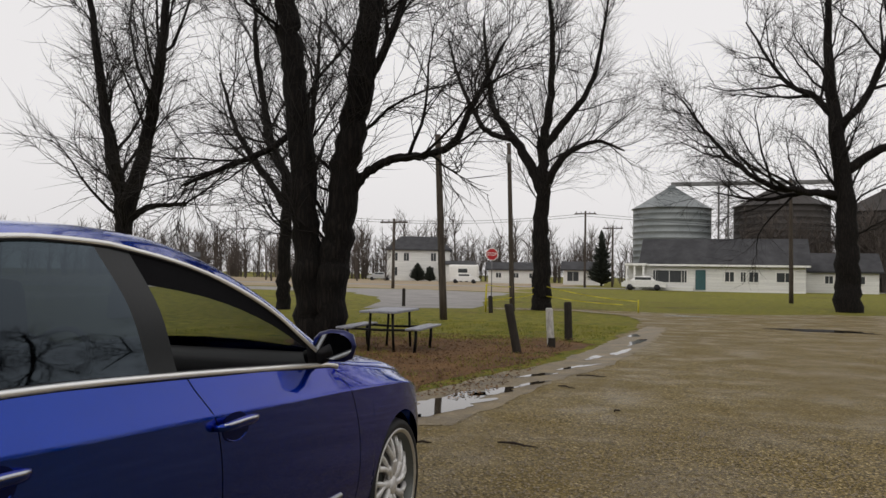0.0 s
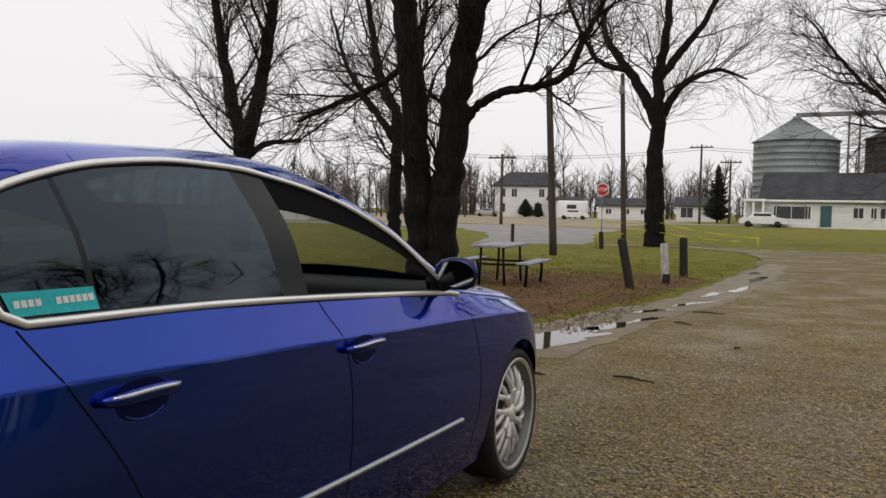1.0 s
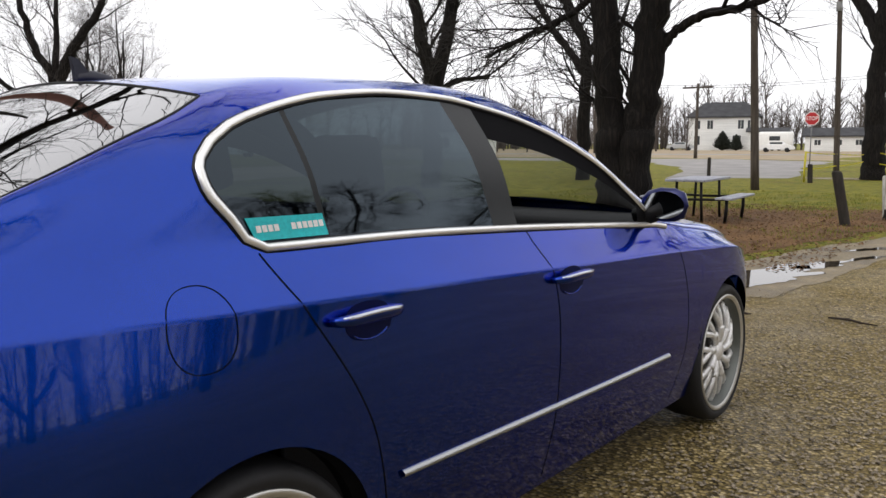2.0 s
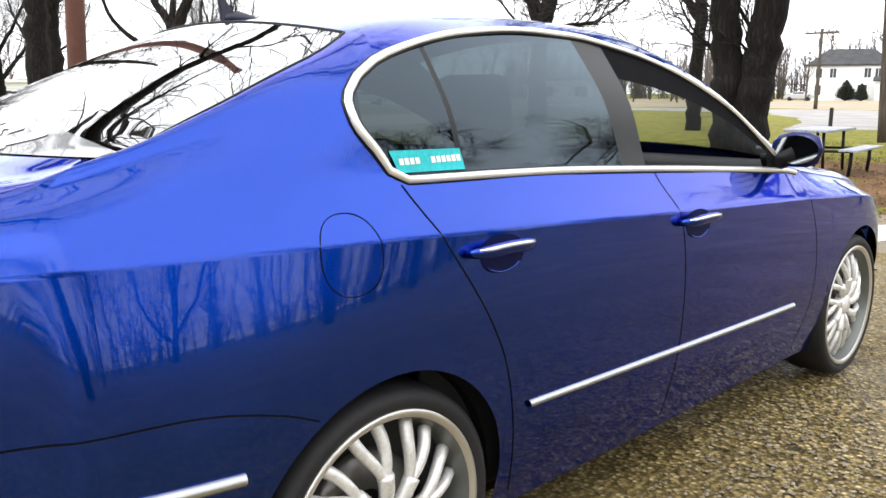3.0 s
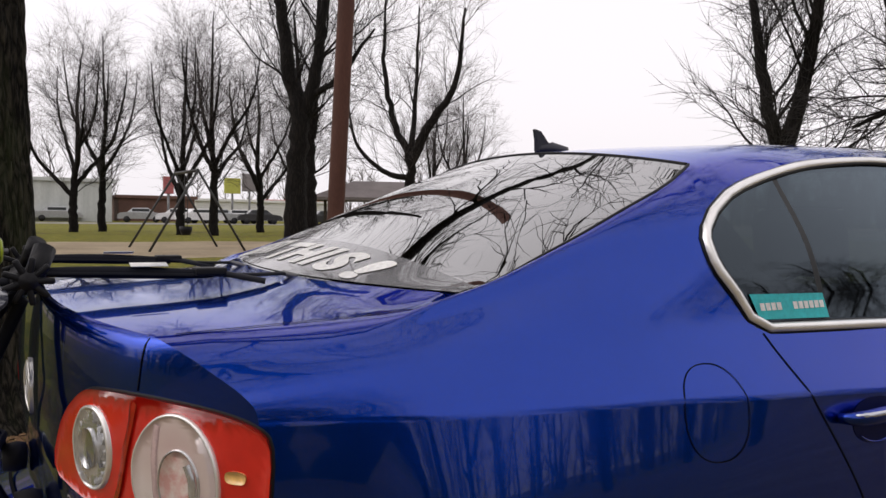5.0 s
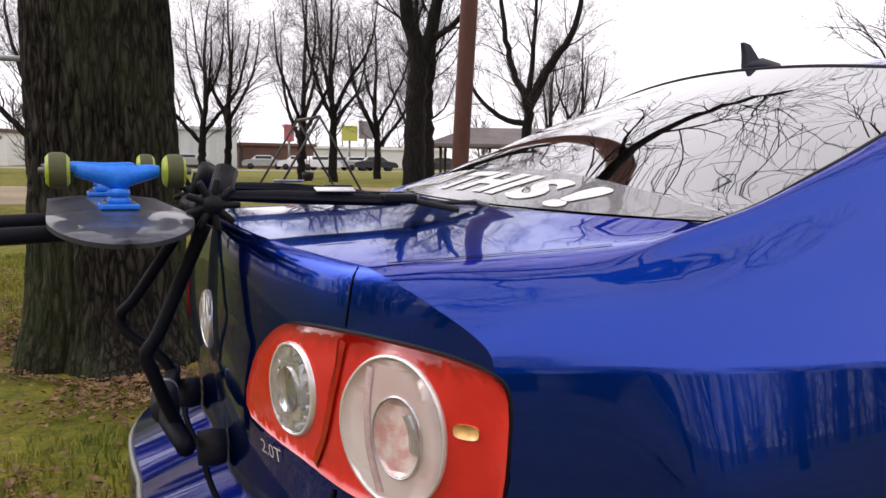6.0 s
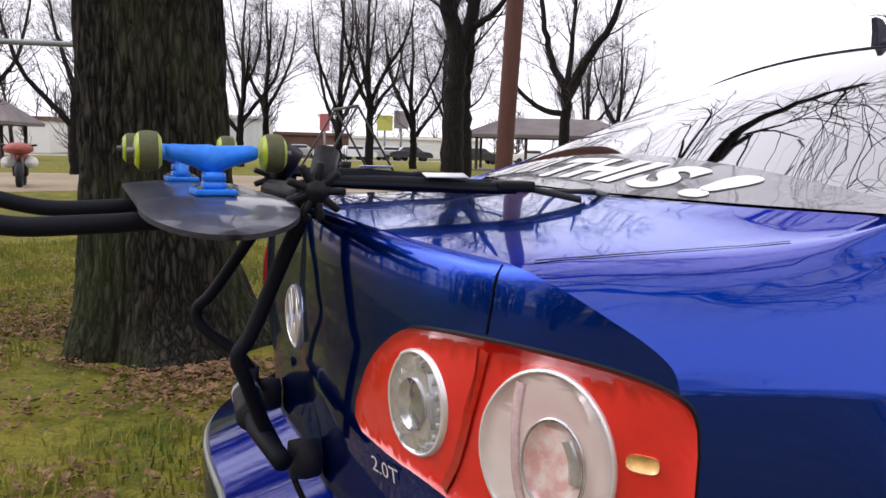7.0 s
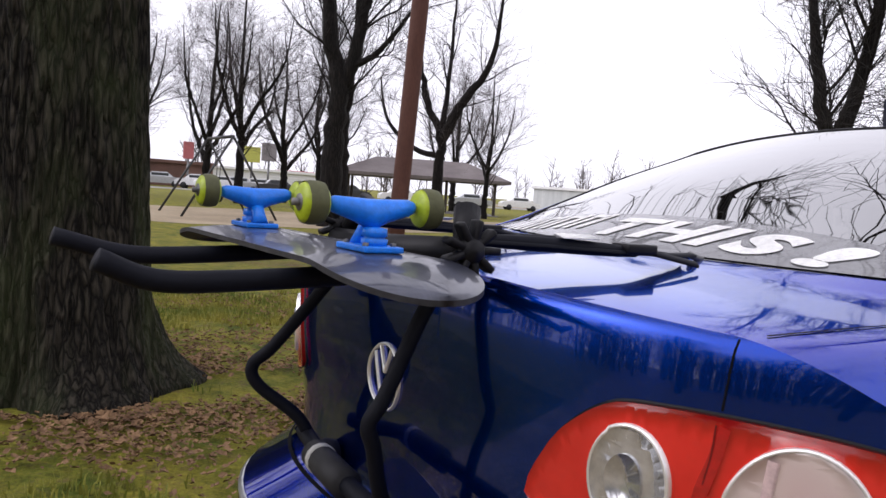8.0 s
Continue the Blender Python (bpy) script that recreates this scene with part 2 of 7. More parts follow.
def lathe(profile, steps=32, axis='x', centre=(0, 0, 0)):
    """A turned solid: profile of (along the axis, radius)."""
    V, F = [], []
    n = len(profile)
    for i in range(steps):
        w = 2 * math.pi * i / steps
        for a, r in profile:
            p = (a, r * math.cos(w), r * math.sin(w)) if axis == 'x' else (r * math.cos(w), a, r * math.sin(w)) if axis == 'y' else (r * math.cos(w), r * math.sin(w), a)
            V.append((p[0] + centre[0], p[1] + centre[1], p[2] + centre[2]))
    for i in range(steps):
        for j in range(n - 1):
            a, b = i * n + j, ((i + 1) % steps) * n + j
            F.append((a, b, b + 1, a + 1))
    return V, F


def moved(geo, m):
    return [m @ Vector(v) for v in geo[0]], geo[1]




# ---- the car: a saloon, front towards +y, standing on z = 0 ----
def rear_y(x, z):
    lip = z - 0.026 * np.maximum(0, 1 - (x / 0.6) ** 2) * np.clip((z - 0.95) / 0.1, 0, 1)
    c = spl([(0.25, -2.36), (0.33, -2.40), (0.45, -2.440), (0.60, -2.450), (0.66, -2.449), (0.72, -2.448), (0.82, -2.460), (0.92, -2.468), (1.00, -2.464), (1.05, -2.459), (1.08, -2.453), (1.092, -2.444), (1.10, -2.424), (1.12, -2.378)], lip)
    bulge = spl([(0.25, 0.0), (0.33, 0.07), (0.45, 0.160), (0.59, 0.155), (0.635, 0.120), (0.66, 0.0), (1.12, 0.0)], z)
    a = np.minimum(np.abs(x) / 0.78, 1.1)
    return c - bulge * np.maximum(0, 1 - a ** 4) + 0.265 * a ** 3 + 0.11 * np.minimum(x, 0)


def front_y(x, z):
    c = spl([(0.2, 2.2), (0.4, 2.3), (0.6, 2.3), (0.8, 2.2), (0.9, 2.1)], z)
    return c - 0.42 * (np.abs(x) / 0.62) ** 2.6


def pane_x(z):
    """Half-width of the side glass at height z."""
    return spl([(0.9, 0.842), (1.0, 0.835), (1.08, 0.822), (1.18, 0.795), (1.25, 0.768), (1.30, 0.738), (1.35, 0.705), (1.40, 0.677), (1.44, 0.65)], z)


U0, U1 = -2.25, 2.2
W_BACK, W_SPLIT, W_B0, W_B1, W_FRONT = -1.30, -1.055, -0.42, -0.30, 0.66


def body_rows(u):
    """Feature lines of half a section at station u: arrays of x, y, z."""
    belt = spl([(-1.30, 1.080), (-0.8, 1.068), (-0.3, 1.042), (0.25, 1.005), (0.66, 0.975)], u)
    arc = spl([(-1.30, 1.285), (-1.2, 1.343), (-1.08, 1.378), (-0.84, 1.414), (-0.6, 1.429), (-0.4, 1.424), (-0.26, 1.402), (0, 1.338), (0.25, 1.232), (0.48, 1.095), (0.66, 0.990)], u)
    inside = W_BACK <= u <= W_FRONT
    r = []
    r.append((spl([(-2.25, 0.74), (-1.9, 0.83), (-1, 0.85), (1, 0.85), (1.7, 0.80), (1.85, 0.70), (2.2, 0.45)], u), spl([(-2.25, 0.30), (-1.8, 0.24), (-1, 0.215), (1, 0.20), (1.8, 0.22), (2.2, 0.25)], u)))
    r.append((spl([(-2.25, 0.772), (-1.9, 0.87), (-1, 0.885), (1, 0.885), (1.7, 0.84), (1.85, 0.76), (2.2, 0.50)], u), spl([(-2.25, 0.42), (-1.8, 0.40), (-1, 0.36), (1, 0.34), (2.2, 0.36)], u)))
    r.append((spl([(-2.25, 0.795), (-1.9, 0.895), (-1.4, 0.912), (-0.9, 0.905), (0.6, 0.912), (1.35, 0.912), (1.7, 0.875), (1.85, 0.79), (2.2, 0.52)], u), spl([(-2.25, 0.58), (-1.8, 0.58), (-0.9, 0.52), (0.6, 0.48), (1.8, 0.46), (2.2, 0.44)], u)))
    r.append((spl([(-2.25, 0.797), (-1.9, 0.888), (-1.4, 0.914), (-0.9, 0.913), (0.6, 0.915), (1.35, 0.912), (1.7, 0.875), (1.85, 0.79), (2.2, 0.54)], u), spl([(-2.25, 0.78), (-1.8, 0.78), (-0.9, 0.75), (0.6, 0.70), (1.8, 0.62), (2.2, 0.54)], u)))
    r.append((spl([(-2.25, 0.772), (-2.0, 0.832), (-1.7, 0.868), (-1.3, 0.889), (-0.6, 0.899), (0.4, 0.901), (1.0, 0.896), (1.4, 0.89), (1.8, 0.82), (2.05, 0.72), (2.2, 0.60)], u),
              spl([(-2.25, 0.992), (-2.0, 0.990), (-1.7, 0.985), (-1.3, 0.968), (-0.62, 0.934), (0.13, 0.896), (0.66, 0.87), (1.0, 0.85), (1.4, 0.82), (1.8, 0.75), (2.2, 0.62)], u)))
    if inside:
        mid = belt * 0.48 + arc * 0.52
        r += [(pane_x(belt), belt), (pane_x(mid), mid), (pane_x(arc), arc)]
    elif u < 0:
        r.append((spl([(-2.25, 0.765), (-2.1, 0.785), (-1.95, 0.80), (-1.75, 0.816), (-1.5, 0.823), (-1.3, 0.822)], u), spl([(-2.25, 1.012), (-2.1, 1.022), (-1.95, 1.038), (-1.75, 1.056), (-1.5, 1.074), (-1.3, 1.080)], u)))
        r.append((spl([(-2.25, 0.742), (-2.1, 0.752), (-1.95, 0.762), (-1.75, 0.778), (-1.5, 0.787), (-1.3, 0.787)], u), spl([(-2.25, 1.034), (-2.1, 1.055), (-1.95, 1.075), (-1.75, 1.108), (-1.5, 1.158), (-1.3, 1.190)], u)))
        r.append((spl([(-2.25, 0.700), (-2.1, 0.702), (-1.95, 0.708), (-1.75, 0.717), (-1.6, 0.724), (-1.45, 0.733), (-1.3, 0.747)], u), spl([(-2.25, 1.060), (-2.1, 1.084), (-1.95, 1.108), (-1.75, 1.160), (-1.6, 1.208), (-1.45, 1.252), (-1.3, 1.285)], u)))
    else:
        hi = spl([(0.66, 0.990), (1.0, 0.948), (1.5, 0.885), (2.0, 0.78), (2.2, 0.68)], u)
        lo = spl([(0.66, 0.975), (1.0, 0.925), (1.5, 0.855), (2.0, 0.74), (2.2, 0.64)], u)
        hx = spl([(0.66, 0.836), (1.0, 0.80), (1.5, 0.755), (2.0, 0.64), (2.2, 0.52)], u)
        lx = spl([(0.66, 0.837), (1.0, 0.825), (1.5, 0.785), (2.0, 0.68), (2.2, 0.57)], u)
        r += [(lx, lo), ((lx + hx) / 2 + 0.003, (lo + hi) / 2 + 0.002), (hx, hi)]
    r.append((spl([(-2.25, 0.60), (-2.1, 0.612), (-2.0, 0.632), (-1.93, 0.684), (-1.28, 0.590), (-1.15, 0.555), (-0.9, 0.53), (-0.4, 0.53), (-0.1, 0.545), (0.1, 0.60), (0.35, 0.69), (0.6, 0.745), (0.85, 0.77), (1.0, 0.765), (1.5, 0.71), (2.0, 0.56), (2.2, 0.42)], u),
              spl([(-2.25, 1.094), (-2.1, 1.108), (-2.0, 1.124), (-1.93, 1.150), (-1.28, 1.400), (-1.15, 1.432), (-0.9, 1.462), (-0.4, 1.474), (-0.1, 1.450), (0.1, 1.392), (0.35, 1.268), (0.6, 1.118), (0.85, 1.0), (1.0, 0.962), (1.5, 0.905), (2.0, 0.80), (2.2, 0.70)], u)))
    cz = spl([(-2.25, 1.120), (-2.1, 1.128), (-1.95, 1.142), (-1.75, 1.232), (-1.5, 1.368), (-1.3, 1.448), (-0.9, 1.483), (-0.4, 1.496), (-0.1, 1.488), (0.15, 1.452), (0.5, 1.315), (0.85, 1.138), (1.08, 1.02), (1.3, 0.995), (1.8, 0.93), (2.0, 0.87), (2.2, 0.72)], u)
    if -1.93 <= u <= -1.28:
        s_ = u + 1.93
        r[-1] = (spl([(0.0, 0.684), (0.15, 0.682), (0.31, 0.676), (0.52, 0.646), (0.65, 0.590)], s_), spl([(0.0, 1.150), (0.15, 1.187), (0.31, 1.237), (0.52, 1.332), (0.65, 1.400)], s_))
        cz = 1.145 + 0.56 * s_ - 0.14 * s_ * s_
    ex, ez = r[-1]
    r.append((ex * 0.68, cz * 0.56 + ez * 0.44))
    r.append((ex * 0.34, cz * 0.89 + ez * 0.11))
    r.append((0.0, cz))
    X, Z = np.array([a for a, _ in r]), np.array([b for _, b in r])
    Y = np.full(len(r), u)
    k = np.clip((-1.93 - u) / (-1.93 - U0), 0, 1)
    k = k * k * (3 - 2 * k)
    Y += k * (rear_y(X, Z) - U0) * np.where(True, 1, 1) if k > 0 else 0
    f = np.clip((u - 1.75) / (U1 - 1.75), 0, 1)
    f = f * f * (3 - 2 * f)
    Y += f * (front_y(X, Z) - U1) if f > 0 else 0
    skew = np.exp(-((u - W_BACK) / 0.13) ** 2)
    Y[5] += 0.025 * skew
    Y[6] -= 0.0025 * skew
    Y[7] -= 0.030 * skew
    lean = np.exp(-((u + 0.62) / 0.42) ** 4)
    Y[6] -= 0.030 * lean
    Y[7] -= 0.062 * lean
    crown = np.exp(-((u + 1.93) / 0.12) ** 2)
    Y[9:] -= np.array([0.02, 0.04, 0.045]) * crown
    Y[8] += 0.09 * np.exp(-((u + 1.93) / 0.2) ** 2) + 0.055 * np.exp(-((u + 1.28) / 0.16) ** 2)
    Y[9] += 0.035 * np.exp(-((u + 1.93) / 0.2) ** 2) + 0.025 * np.exp(-((u + 1.28) / 0.16) ** 2)
    return X, Y, Z


# the flank's lines eased along the car
RAW_U = np.linspace(U0, U1, 223)
RAW = np.array([[a[:5] for a in (r[0], r[2])] for r in (body_rows(u) for u in RAW_U)])
KERN = np.exp(-np.linspace(-2.2, 2.2, 19) ** 2 / 2)
KERN /= KERN.sum()
EASED = np.empty_like(RAW)
for i in range(2):
    for j in range(5):
        a = RAW[:, i, j]
        ext = np.concatenate([2 * a[0] - a[9:0:-1], a, 2 * a[-1] - a[-2:-11:-1]])
        EASED[:, i, j] = np.convolve(ext, KERN, 'valid')
AXLES, ARCH_R, WHEEL_Z = (-1.355, 1.355), 0.355, 0.325


def arch_low(y):
    low = 0.0
    for a in AXLES:
        d = abs(y - a)
        if d < ARCH_R:
            low = max(low, WHEEL_Z + 0.01 + math.sqrt(ARCH_R ** 2 - d * d))
    return low


def catmull(P, per):
    """Points along a smooth curve through P, per pieces in each span."""
    P = np.array(P, float)
    Q = np.vstack([2 * P[0] - P[1], P, 2 * P[-1] - P[-2]])
    out = []
    for i in range(len(P) - 1):
        a, b, c, d = Q[i], Q[i + 1], Q[i + 2], Q[i + 3]
        for s in np.linspace(0, 1, per, endpoint=False):
            out.append(0.5 * ((2 * b) + (c - a) * s + (2 * a - 5 * b + 4 * c - d) * s * s + (3 * b - a - 3 * c + d) * s ** 3))
    out.append(P[-1])
    return np.array(out)


LOW_N, PER = 14, 5


def body_section(u):
    X, Y, Z = body_rows(u)
    for j in range(5):
        X[j] = np.interp(u, RAW_U, EASED[:, 0, j])
        Z[j] = np.interp(u, RAW_U, EASED[:, 1, j])
    P = np.stack([X, Y, Z], 1)
    low = catmull(P[:5], 8)
    z0 = max(low[0, 2], arch_low(u))
    zs = np.append(np.linspace(z0, low[-1, 2] - 0.008, LOW_N), low[-1, 2])
    low = np.stack([np.interp(zs, low[:, 2], low[:, 0]), np.interp(zs, low[:, 2], low[:, 1]), zs], 1)
    shoulder = catmull(P[4:8], PER)
    fine_ = catmull(P[4:8], 40)
    for s in range(1, PER):
        shoulder[s] = fine_[int(round(40 * (s / PER) ** 1.7))]
    slant = np.exp(-((u - W_BACK) / 0.13) ** 2)
    if slant > 0.01 and u >= W_BACK - 0.3:
        v = np.clip((shoulder[PER:, 2] - P[5, 2]) / (P[7, 2] - P[5, 2]), 0, 1)
        shoulder[PER:, 1] += slant * spl([(0, 0), (0.3, -0.020), (0.6, -0.044), (0.8, -0.036), (1, 0)], v)
    top = catmull(P[7:], PER)
    if u <= -0.85:
        # shallow arch across the rear glass and boot lid, plain slope beside it, easing into the roof
        soft_ = top.copy()
        s = np.arange(0, PER + 1)[:, None] / PER
        a_, b_, c_ = P[7], P[8], P[-1]
        top[:PER + 1] = a_ + (b_ - a_) * s + np.array([0.25, 0, 1]) * 0.010 * (s * (1 - s)) * 4 * (0.5 if u < -1.95 else 1)
        s = np.arange(0, 3 * PER + 1)[:, None] / (3 * PER)
        q = 1 - (1 - s) ** 2
        top[PER:] = np.hstack([b_[0] * (1 - s), b_[1] + (c_[1] - b_[1]) * q, b_[2] + (c_[2] - b_[2]) * q])
        e = min(max((u + 1.28) / 0.43, 0.0), 1.0)
        e = e * e * (3 - 2 * e)
        top = top * (1 - e) + soft_ * e
    sec = np.vstack([low, shoulder[1:], top[1:]])
    w = min(max((-2.08 - u) / 0.14, 0.0), 1.0)
    if w > 0:
        k = (-1.93 - u) / (-1.93 - U0)
        sec[:, 1] += w * (u + k * k * (3 - 2 * k) * (rear_y(sec[:, 0], sec[:, 2]) - U0) - sec[:, 1])
    return sec


I_CREASE, I_BELT, I_ARC = LOW_N, LOW_N + PER, LOW_N + 3 * PER
I_EDGE = I_ARC + PER

stations = set(np.round(np.linspace(U0, U1, 100), 4))
for a in AXLES:
    stations |= {round(a + s * (ARCH_R + e), 5) for s in (-1, 1) for e in (-0.0004, 0.0004)}
    stations |= {round(a + ARCH_R * math.sin(w), 5) for w in np.linspace(-1.55, 1.55, 25)}
stations |= {W_BACK, W_SPLIT, W_SPLIT - 0.018, W_B0, W_B1, W_FRONT, -1.93, 0.10, 1.04, -1.28}
stations = sorted(stations)
SECT = np.array([body_section(u) for u in stations])

# the rear glass eased into one even sheet
g0, g1 = stations.index(-1.93), stations.index(-1.28)
for step_ in (0.5, -0.52) * 14:
    G = SECT[g0:g1 + 1, I_EDGE:].copy()
    right = np.concatenate([G[:, 1:], G[:, -2:-1] * np.array([-1, 1, 1])], 1)
    span = np.array(stations[g0:g1 + 1])
    wa = 1 / (span[1:-1] - span[:-2] + 1e-6)
    wb = 1 / (span[2:] - span[1:-1] + 1e-6)
    along_ = (G[:-2] * wa[:, None, None] + G[2:] * wb[:, None, None]) / (wa + wb)[:, None, None]
    across_ = (np.roll(G, 1, 1) + right)[1:-1] / 2
    D = (along_ + across_) / 2 - G[1:-1]
    D[:, 0] = 0
    D[:, :, 1] = 0
    SECT[g0 + 1:g1, I_EDGE:] += step_ * D


def shell(pick, mirror=True):
    """Quads of the lofted skin for which pick(row, station middle) holds, both sides of the car."""
    n, m = SECT.shape[:2]
    used, V, F = {}, [], []
    for side in ((1, -1) if mirror else (1,)):
        for i in range(n - 1):
            mid = (stations[i] + stations[i + 1]) / 2
            for j in range(m - 1):
                if not pick(j, mid):
                    continue
                ids = []
                for a, b in ((i, j), (i + 1, j), (i + 1, j + 1), (i, j + 1)):
                    k = (side if b < m - 1 else 1, a, b)
                    if k not in used:
                        used[k] = len(V)
                        x, y, z = SECT[a, b]
                        V.append((x * side, y, z))
                    ids.append(used[k])
                F.append(tuple(ids if side > 0 else ids[::-1]))
    return V, F


def is_side_window(j, u):
    return I_BELT <= j < I_ARC and W_BACK < u < W_FRONT


def is_windscreen(j, u):
    return j >= I_EDGE and 0.10 < u < 1.04


def is_rear_window(j, u):
    return j >= I_EDGE and -1.93 < u < -1.28


def end_cap(row, fn):
    """Closes an end of the skin: from each edge point in to the middle line."""
    V, F, steps = [], [], 14
    m = len(row)
    for x, y, z in row:
        for s in range(-steps, steps + 1):
            a = s / steps * x
            V.append((a, float(fn(a, z)), z))
    w = 2 * steps + 1
    for j in range(m - 1):
        for s in range(w - 1):
            F.append((j * w + s, j * w + s + 1, (j + 1) * w + s + 1, (j + 1) * w + s))
    return V, F


# body blue with shade mixed into the colour, for the mirror housings
PAINT_SHADED = plain("shaded_blue_paint", (0.006, 0.01, 0.08), 0.3, 0.6, 0.5)
POCKET_SHADE = plain("pocket_shade_blue", (0.0015, 0.004, 0.045), 0.5, 0.0, 0.0, 0.1)
HANDLE_GLINT = plain("handle_glint_silver", (0.55, 0.56, 0.60), 0.22, 0.9)
car = thing("car", "dark blue metallic four-door saloon parked on wet gravel", "car")
part("body", shell(lambda j, u: not (is_side_window(j, u) or is_windscreen(j, u) or is_rear_window(j, u))), PAINT, car)
rear_cap = end_cap(SECT[0], rear_y)
front_cap = end_cap(SECT[-1], front_y)
part("rear_panel", rear_cap, PAINT, car)
part("front_panel", front_cap, PAINT, car)
part("windscreen", shell(is_windscreen), CLEAR, car, "clear windscreen").visible_shadow = False
rear_glass = part("rear_window", shell(is_rear_window), REAR_TINT, car, "dark tinted rear window mirroring bare branches")
for side, nm in ((1, "right"), (-1, "left")):
    def one(lo, hi):
        g = shell(lambda j, u: I_BELT <= j < I_ARC and lo < u < hi, False)
        return [(x * side, y, z) for x, y, z in g[0]], g[1]
    part("quarter_pane", one(W_BACK, W_SPLIT - 0.018), TINT, car, "small tinted quarter pane")
    part("pane_divider", one(W_SPLIT - 0.018, W_SPLIT), GLOSS_BLACK, car)
    part("rear_door_pane", one(W_SPLIT, W_B0), TINT, car, "tinted rear door pane")
    part("door_pillar", one(W_B0, W_B1), GLOSS_BLACK, car, "black pillar between the doors")
    g = shell(lambda j, u: I_ARC - 3 <= j < I_ARC and W_B1 < u < W_FRONT, False)
    part("door_frame", ([(x * side, y, z) for x, y, z in g[0]], g[1]), MATT, car, "black frame of the open front window")

from mathutils.bvhtree import BVHTree
skin = join(shell(lambda j, u: True), rear_cap, front_cap)
SKIN = BVHTree.FromPolygons([Vector(v) for v in skin[0]], skin[1])


def cast(o, d, reach=1.6):
    p, nrm, _, _ = SKIN.ray_cast(Vector(o), Vector(d))
    if p is None or (p - Vector(o)).length > reach + 0.5:
        p, nrm, _, _ = SKIN.find_nearest(Vector(o) + Vector(d) * reach)
    if nrm.dot(Vector(d)) > 0:
        nrm = -nrm
    return p, nrm


def on_side(y, z, side=1):
    return cast((2.5 * side, y, z), (-side, 0, 0))


def on_rear(x, z):
    return cast((x, -4, z), (0, 1, 0))


def on_top(x, y):
    return cast((x, y, 3), (0, 0, -1))


def strip(hits, width, proud=0.002, arch=0.0, closed=False, across=None):
    """A band that follows the skin through (place, normal) pairs; arch rounds its section."""
    V, F, n = [], [], len(hits)
    cols = 5 if arch else 2
    for i, (p, nr) in enumerate(hits):
        a = hits[(i - 1) % n][0] if (closed or i) else hits[0][0]
        b = hits[(i + 1) % n][0] if (closed or i < n - 1) else hits[-1][0]
        t = (b - a)
        t = t.normalized() if t.length > 1e-9 else Vector((0, 1, 0))
        s = t.cross(nr).normalized()
        for c in range(cols):
            w = (c / (cols - 1) - 0.5)
            V.append(p + s * (w * width) + nr * (proud + arch * (1 - (2 * w) ** 2)))
    for i in range(n if closed else n - 1):
        for c in range(cols - 1):
            j = (i + 1) % n
            F.append((i * cols + c, j * cols + c, j * cols + c + 1, i * cols + c + 1))
    if arch:
        m = len(V)
        for i, (p, nr) in enumerate(hits):
            V.append(V[i * cols] - nr * (proud + 0.004))
            V.append(V[i * cols + cols - 1] - nr * (proud + 0.004))
        for i in range(n if closed else n - 1):
            j = (i + 1) % n
            F.append((m + 2 * i, m + 2 * j, j * cols, i * cols))
            F.append((i * cols + cols - 1, j * cols + cols - 1, m + 2 * j + 1, m + 2 * i + 1))
    return V, F


def line(pts, per=6):
    return catmull(pts, per)


def patch(outline, fn, proud=0.003, step=0.012, thick=0.0, ease=0):
    """A panel with the given outline in the plane of two coordinates, laid on the skin by fn."""
    bm = bmesh.new()
    vs = [bm.verts.new((a, b, 0)) for a, b in outline]
    f = bm.faces.new(vs)
    bmesh.ops.triangulate(bm, faces=[f])
    for _ in range(4):
        long = [e for e in bm.edges if e.calc_length() > step * 2]
        if not long:
            break
        bmesh.ops.subdivide_edges(bm, edges=long, cuts=1)
        bmesh.ops.triangulate(bm, faces=bm.faces[:])
    V, F = [], []
    bm.verts.index_update()
    for v in bm.verts:
        p, nr = fn(v.co.x, v.co.y)
        V.append(p + nr * proud)
    for _ in range(ease):
        W = [p.copy() for p in V]
        for v in bm.verts:
            if not v.is_boundary:
                W[v.index] = sum((V[e.other_vert(v).index] for e in v.link_edges), Vector()) / len(v.link_edges)
        V = W
    F = [tuple(v.index for v in fc.verts) for fc in bm.faces]
    if thick:
        edges = [e for e in bm.edges if len(e.link_faces) == 1]
        m = len(V)
        back = {}
        for e in edges:
            for v in e.verts:
                if v.index not in back:
                    p, nr = fn(v.co.x, v.co.y)
                    back[v.index] = len(V)
                    V.append(p + nr * (proud - thick))
            a, b = e.verts[0].index, e.verts[1].index
            F.append((a, b, back[b], back[a]))
    bm.free()
    return V, F


def ellipse(cx, cz, rx, rz, n=28, power=2.0):
    out = []
    for i in range(n):
        w = 2 * math.pi * i / n
        c, s = math.cos(w), math.sin(w)
        out.append((cx + rx * math.copysign(abs(c) ** (2 / power), c), cz + rz * math.copysign(abs(s) ** (2 / power), s)))
    return out


def settle(h, rounds=3):
    """Evens out the normals along a run of hits."""
    for _ in range(rounds):
        h = [(p, (h[max(i - 1, 0)][1] + n * 2 + h[min(i + 1, len(h) - 1)][1]).normalized()) for i, (p, n) in enumerate(h)]
    return h


